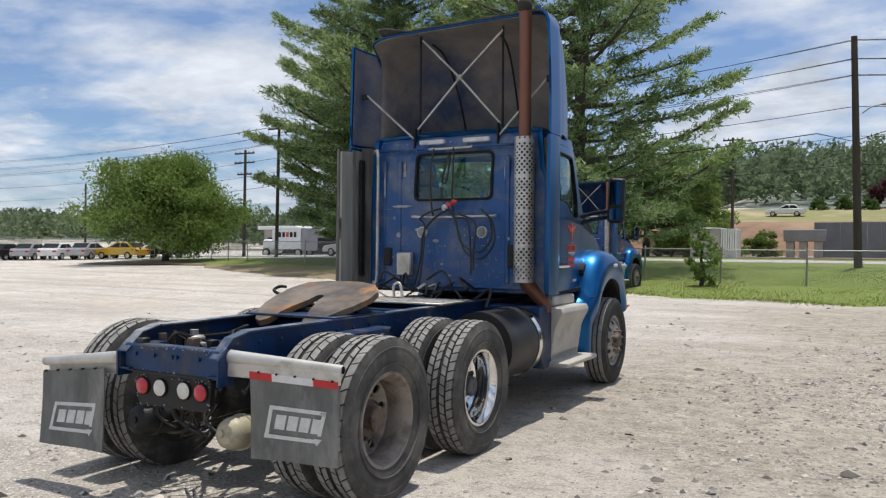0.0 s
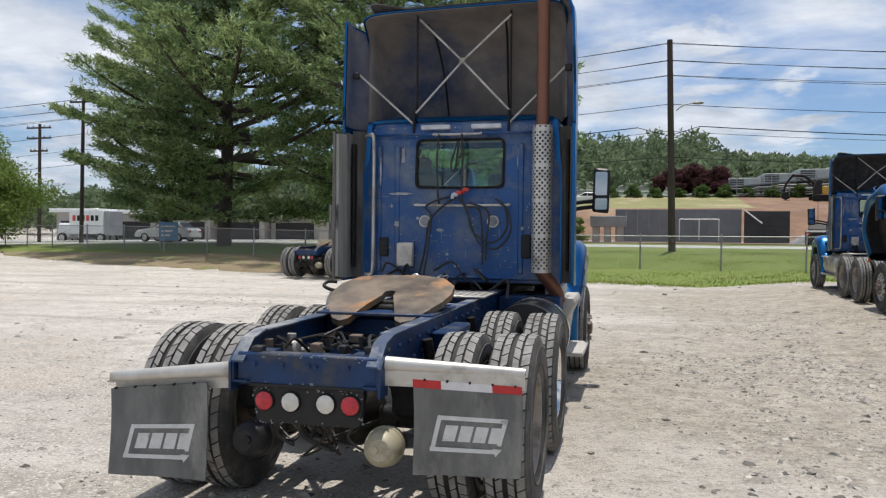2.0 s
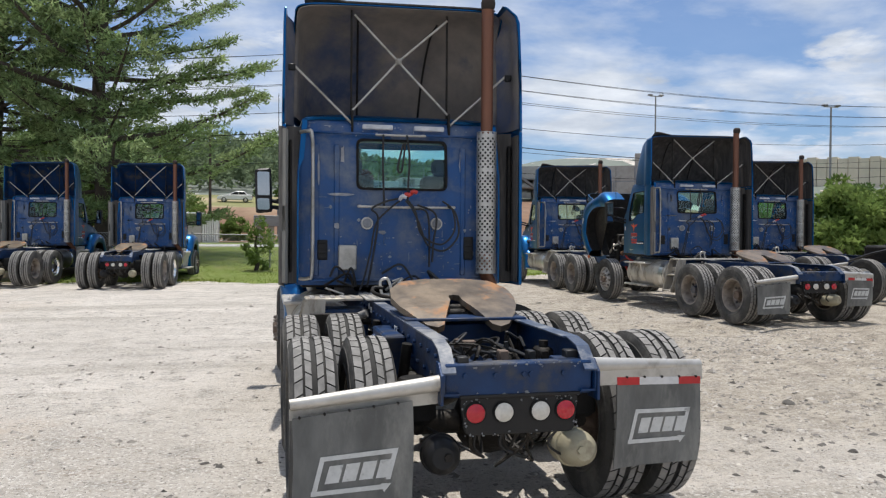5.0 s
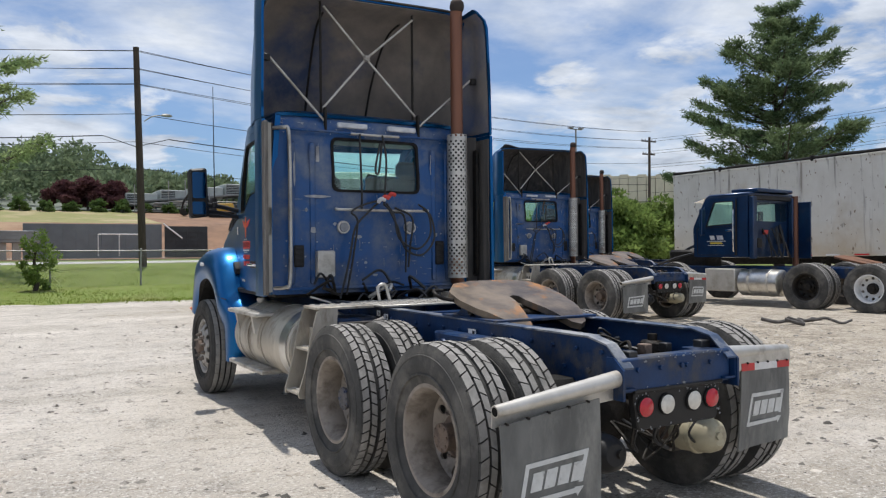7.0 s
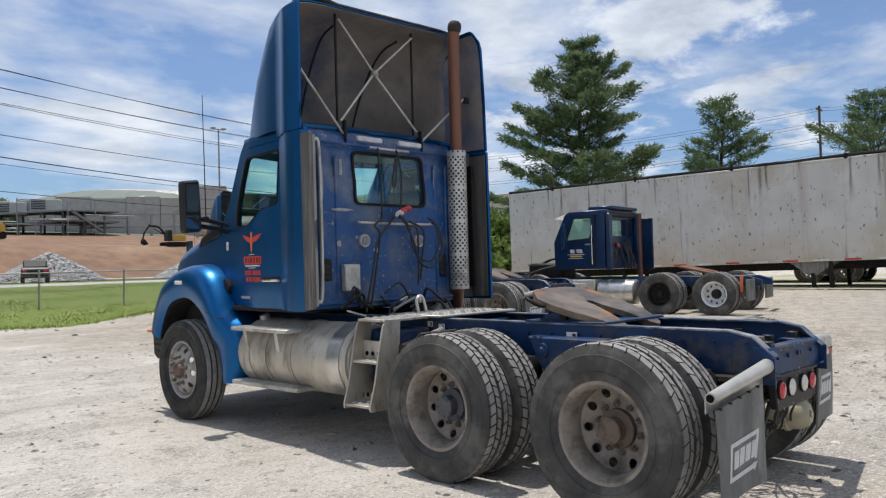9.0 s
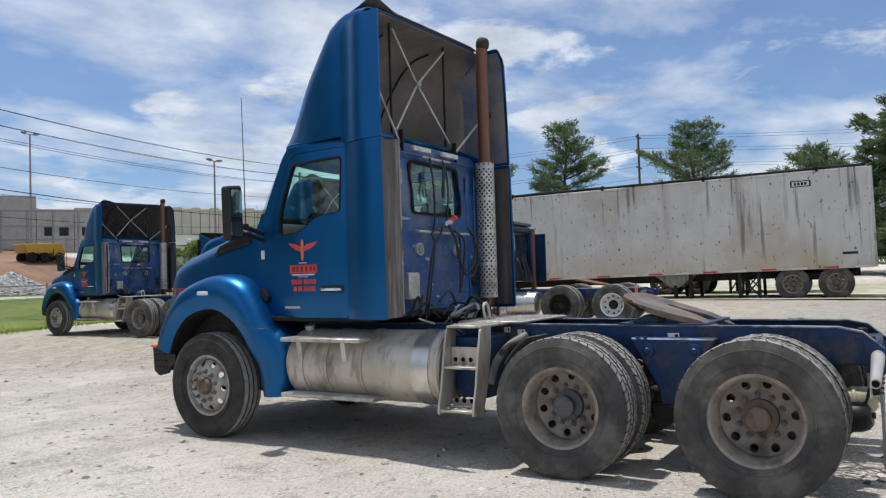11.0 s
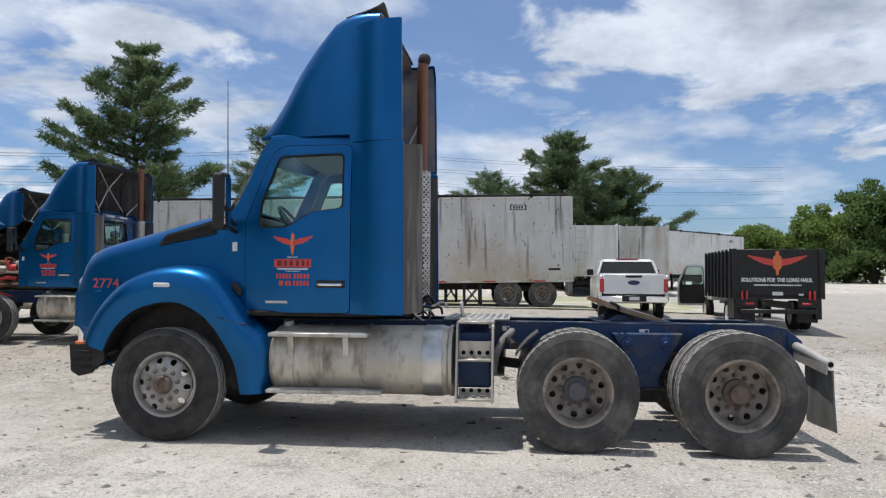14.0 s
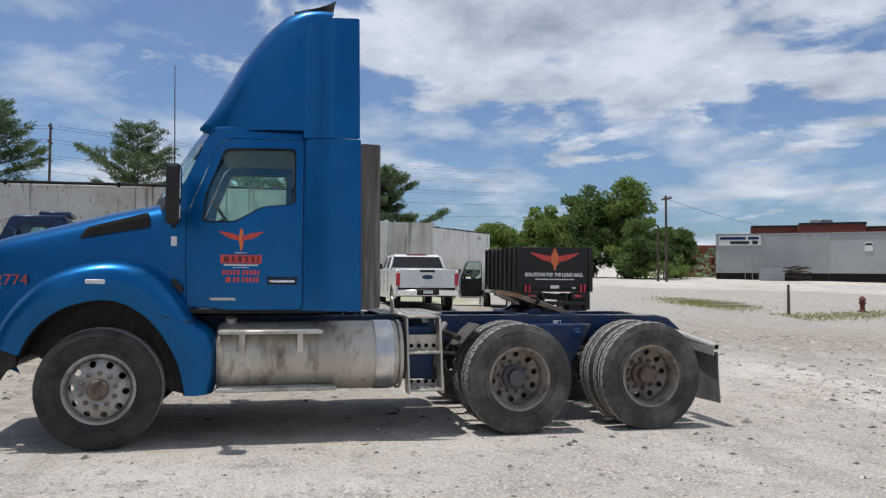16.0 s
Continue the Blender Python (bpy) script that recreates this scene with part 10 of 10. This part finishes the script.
# ---- buildings in the south-east ----
depot = thing("depot_building", "pale corrugated steel depot with a brick block behind", "building")
A, B, C = Vector((63.2, -42.0, 0)), Vector((56.7, -50.15, 0)), Vector((33.6, -70.8, 0))
for P0, P1, n2, skin in ((A, B, 40, "corrugated"), (B, C, 0, "plain_panel")):
    out_n = Vector(((P1 - P0).y, -(P1 - P0).x, 0)).normalized()
    if out_n.dot(Vector((-8, 4, 0)) - P0) < 0:
        out_n = -out_n
    bm = bmesh.new()
    c0, c1 = P0 - out_n * 3.0, P1 - out_n * 3.0
    prism(bm, [(P0.x, P0.y), (P1.x, P1.y), (c1.x, c1.y), (c0.x, c0.y)], "z", 1.95, 5.75)
    wall_p = part("wall", bm, skin, depot)
    for k in range(n2):
        p, q = P0.lerp(P1, k / n2), P0.lerp(P1, (k + 0.5) / n2)
        a2, b2 = p + out_n * 0.07, q + out_n * 0.07
        bm = bmesh.new()
        prism(bm, [(p.x, p.y), (q.x, q.y), (b2.x, b2.y), (a2.x, a2.y)], "z", 1.95, 5.75)
        part("rib", bm, "corrugated", wall_p)
    # black base below the wall; its colour stands for the shadow along the foot
    bm = bmesh.new()
    a2, b2 = P0 - out_n * 0.15, P1 - out_n * 0.15
    c0, c1 = P0 - out_n * 0.5, P1 - out_n * 0.5
    prism(bm, [(a2.x, a2.y), (b2.x, b2.y), (c1.x, c1.y), (c0.x, c0.y)], "z", 0.8, 1.94)
    part("plinth", bm, "rubber", depot)
    bm = bmesh.new()
    a2, b2 = P0 + out_n * 0.1, P1 + out_n * 0.1
    prism(bm, [(a2.x, a2.y), (b2.x, b2.y), (c1.x, c1.y), (c0.x, c0.y)], "z", 5.76, 5.9)
    part("eaves_trim", bm, "galv", depot)
for p, q, z in (((67.97, -49.35), (65.13, -53.21), 7.0), ((63.52, -52.02), (59.47, -56.88), 7.1), ((60.92, -58.25), (48.0, -71.0), 6.75)):
    bm = bmesh.new()
    prism(bm, [p, q, (q[0] + 6.4, q[1] - 5.2), (p[0] + 6.6, p[1] - 4.8)], "z", 1.0, z)
    part("brick_block", bm, "brick", depot, "dark red brick block")
    bm = bmesh.new()
    prism(bm, [(p[0] - 0.1, p[1]), (q[0] - 0.1, q[1]), (q[0] + 6.4, q[1] - 5.2), (p[0] + 6.6, p[1] - 4.8)], "z", z + 0.004, z + 0.2)
    part("parapet", bm, "black", depot)
bm = bmesh.new()
box(bm, 63.6, 65.3, -56.4, -54.8, 7.28, 7.8, 0.08)
part("roof_unit", bm, "metal_grey", depot)
for k in range(8):
    cx, cy = 93.0 - 0.4 * (k % 4), -55.2 - 1.75 * (k % 4)
    T = thing("container", "rust red steel container stacked in the far row", "container", "far containers", pose(cx, cy, land(cx, cy) + 2.26 * (k // 4), 0, 0, -28))
    bm = bmesh.new()
    box(bm, -3.0, 3.0, -0.82, 0.82, 0.0, 2.25, 0.05)
    body = part("container_body", bm, "brick", T)
    for q in range(7):
        bm = bmesh.new()
        box(bm, -3.03, -3.0, -0.72 + 0.22 * q, -0.62 + 0.22 * q, 0.15, 2.1)
        part("rib", bm, "brick", body)
u = (B - A).normalized()
nrm = Vector((u.y, -u.x, 0))
if nrm.dot(Vector((-8, 4, 0)) - A) < 0:
    nrm = -nrm
face = Matrix.Translation(A.lerp(B, 0.22) + nrm * 0.12 + Vector((0, 0, 5.2))) @ Matrix(((u.x, nrm.x, 0, 0), (u.y, nrm.y, 0, 0), (0, 0, 1, 0), (0, 0, 0, 1)))
bm = bmesh.new()
box(bm, -2.0, 2.0, -0.03, 0.03, -0.5, 0.5, 0, face)
board = part("sign_board", bm, "white_tape", depot, "white sign board with dark lettering")
for x0, x1, z0, z1, material in ((-1.9, 0.6, 0.1, 0.38, "blue_old"), (0.8, 1.8, 0.1, 0.38, "blue_old"), (-0.9, 0.9, -0.34, -0.06, "black"), (1.2, 1.7, -0.36, -0.02, "black")):
    bm = bmesh.new()
    box(bm, x0, x1, 0.03, 0.06, z0, z1, 0, face)
    part("letter_bar", bm, material, board)
u2 = (C - B).normalized()
n2v = Vector((u2.y, -u2.x, 0))
if n2v.dot(Vector((-8, 4, 0)) - B) < 0:
    n2v = -n2v
face2 = Matrix.Translation(B + u2 * 3.4 + n2v * 0.04 + Vector((0, 0, 4.5))) @ Matrix(((u2.x, n2v.x, 0, 0), (u2.y, n2v.y, 0, 0), (0, 0, 1, 0), (0, 0, 0, 1)))
bm = bmesh.new()
box(bm, -0.35, 0.35, -0.03, 0.03, -0.42, 0.42, 0, face2)
notice = part("notice_board", bm, "white_tape", depot, "small white notice on the grey wall")
bm = bmesh.new()
box(bm, -0.3, 0.3, 0.03, 0.05, 0.12, 0.32, 0, face2)
part("letter_bar", bm, "black", notice)
# clutter before the depot, post and hydrant
for k, (t, w, h, material, lab, nm) in enumerate(((0.38, 2.0, 1.1, "galv", "grey steel stair landing with rails", "stair_landing"), (0.52, 2.2, 1.2, "metal_grey", "grey open steel bin on the gravel", "steel_bin"), (0.72, 2.6, 1.5, "wood_pole", "heap of old timber and pallets", "timber_heap"))):
    p = A.lerp(B, t) + nrm * 2.5
    g0 = land(p.x, p.y)
    T = thing(nm, lab, "clutter", at=pose(p.x, p.y, g0, 0, 0, math.degrees(math.atan2(u.y, u.x))))
    if nm == "stair_landing":
        bm = bmesh.new()
        box(bm, -w / 2, w / 2, -0.6, 0.6, 1.4, 1.5)
        part("deck", bm, material, T)
        for x in (-0.95, -0.3, 0.3, 0.95):
            bm = bmesh.new()
            box(bm, x - 0.03, x + 0.03, -0.58, -0.52, 0, 2.4)
            part("post", bm, material, T)
        for z in (1.95, 2.4):
            bm = bmesh.new()
            box(bm, -w / 2, w / 2, -0.58, -0.54, z - 0.03, z + 0.03)
            part("rail", bm, material, T)
    elif nm == "steel_bin":
        for x0, x1, y0, y1 in ((-1.1, 1.1, -0.7, -0.64), (-1.1, 1.1, 0.64, 0.7), (-1.1, -1.04, -0.64, 0.64), (1.04, 1.1, -0.64, 0.64)):
            bm = bmesh.new()
            box(bm, x0, x1, y0, y1, 0.1, h, 0.01)
            part("bin_side", bm, material, T)
        bm = bmesh.new()
        box(bm, -1.04, 1.04, -0.64, 0.64, 0.0, 0.15)
        part("bin_floor", bm, material, T)
    else:
        hr = random.Random(4)
        for q in range(16):
            bm = bmesh.new()
            box(bm, -hr.uniform(0.5, 1.3), hr.uniform(0.5, 1.3), -0.1, 0.1, 0, 0.08, 0, pose(hr.uniform(-0.3, 0.3), hr.uniform(-0.6, 0.6), 0.09 * q, hr.uniform(-6, 6), hr.uniform(-12, 12), hr.uniform(-25, 25)))
            part("plank", bm, material, T)
bm = bmesh.new()
cyl(bm, (0, 0, -0.1), (0.02, 0, 1.22), 0.06, 0.05, 10)
p = part("fence_post", bm, "wood_pole")
p.matrix_basis = pose(19.5, -17.31, land(19.5, -17.31))
tagged(p, "lone weathered wooden post on the gravel", "post")
bm = bmesh.new()
lathe(bm, [(0.16, 0), (0.16, 0.06), (0.10, 0.08), (0.10, 0.45), (0.14, 0.48), (0.14, 0.52), (0.10, 0.6), (0.03, 0.66), (0, 0.66)], Matrix(), 16)
for s in (-1, 1):
    cyl(bm, (s * 0.1, 0, 0.38), (s * 0.17, 0, 0.38), 0.05, seg=10)
M["hydrant_red"] = mat("faded_red_hydrant_paint", (0.16, 0.03, 0.025), 0.6, 0, (0.10, 0.03, 0.025), 9.0)
p = part("fire_hydrant", bm, "hydrant_red")
p.matrix_basis = pose(19.5, -20.85, land(19.5, -20.85))
tagged(p, "small faded red fire hydrant on the gravel", "hydrant")

# torn tyre strips lying on the gravel, and far lamp masts
for k, (x, y, rz) in enumerate(((9.0, 4.95, -28), (9.45, 4.75, -40), (9.2, 4.85, 10))):
    bm = bmesh.new()
    rr3 = random.Random(k)
    pts = [(-0.55 + 0.22 * q, rr3.uniform(-0.12, 0.12), 0.03 + rr3.uniform(0, 0.10)) for q in range(6)]
    tube(bm, smooth_path(pts, 4), 0.035, 6, 0.6)
    p = part("rubber_strip", bm, "trim_dark")
    p.matrix_basis = pose(x, y, land(x, y), 0, 0, rz)
    tagged(p, "torn black rubber strip lying on the gravel", "debris")
for x, y, top in ((51.0, 94.0, 21.0), (61.0, 72.0, 16.5)):
    T = thing("lamp_mast", "tall grey lamp mast far beyond the yard", "lamp", at=pose(x, y, land(x, y)))
    z = top - land(x, y)
    bm = bmesh.new()
    tube(bm, [(0, 0, -0.2), (0, 0, z)], 0.16, 8, 0.6)
    part("shaft", bm, "galv", T)
    bm = bmesh.new()
    box(bm, -0.9, 0.9, -0.08, 0.08, z - 0.1, z, 0.01)
    arm = part("arm", bm, "galv", T)
    for s in (-1, 1):
        bm = bmesh.new()
        box(bm, s * 0.55, s * 1.1, -0.25, 0.25, z, z + 0.2, 0.03)
        part("lamp_head", bm, "galv", arm)

# pale planks and dry grass by the post
for k, (x, y, rz) in enumerate(((24.0, -17.4, 60), (25.2, -17.9, 82), (26.6, -17.2, 100))):
    bm = bmesh.new()
    box(bm, -1.1 + 0.2 * k, 0.9, -0.07, 0.07, 0.0, 0.05, 0.006)
    p = part("plank", bm, "step_white")
    p.matrix_basis = pose(x, y, land(x, y) + 0.03, 0, 0, rz)
    tagged(p, "pale weathered plank lying on the gravel", "plank", "loose planks")
M["dry_grass"] = leaf_material("dry_grass_blades", (0.36, 0.33, 0.16), (0.27, 0.29, 0.11), 0.3)
rng = np.random.default_rng(15)
n = 9000
gx = np.concatenate([rng.normal(18.5, 0.7, n // 2), rng.normal(25, 1.6, n - n // 2)])
gy = np.concatenate([rng.uniform(-30, -16.5, n // 2), rng.normal(-17.0, 0.8, n - n // 2)])
gz = np.array([land(a, b) for a, b in zip(gx, gy)])
dry = new("dry_grass", tri_mesh("dry_grass", blades(np.stack([gx, gy, gz], 1), rng.normal(0, 0.5, (n, 3)) + np.array([0, 0, 0.7]), 0.12, 0.03, rng)))
dry.data.materials.append(M["dry_grass"])
tagged(dry, "sparse dry yellow grass on the gravel", "grass", kind="stuff")

# gate at the fence's end, and a pickup on the road
gate = thing("metal_gate", "grey steel bar gate at the end of the fence", "gate")
g0, g1 = Vector((-41.1, 39.0, 0)), Vector((-43.9, 37.3, 0))
for k in range(11):
    p = g0.lerp(g1, k / 10)
    zz = land(p.x, p.y)
    bm = bmesh.new()
    cyl(bm, (p.x, p.y, zz), (p.x, p.y, zz + 1.45), 0.045 if k % 5 == 0 else 0.028, seg=6)
    part("bar", bm, "galv", gate)
for z in (0.15, 1.4):
    bm = bmesh.new()
    tube(bm, [(g0.x, g0.y, land(g0.x, g0.y) + z), (g1.x, g1.y, land(g1.x, g1.y) + z)], 0.03, 6)
    part("rail", bm, "galv", gate)
for a, b in ((0.0, 0.45), (0.5, 0.95)):
    p, q = g0.lerp(g1, a), g0.lerp(g1, b)
    bm = bmesh.new()
    tube(bm, [(p.x, p.y, land(p.x, p.y) + 0.2), (q.x, q.y, land(q.x, q.y) + 1.35)], 0.025, 6)
    part("brace", bm, "galv", gate)
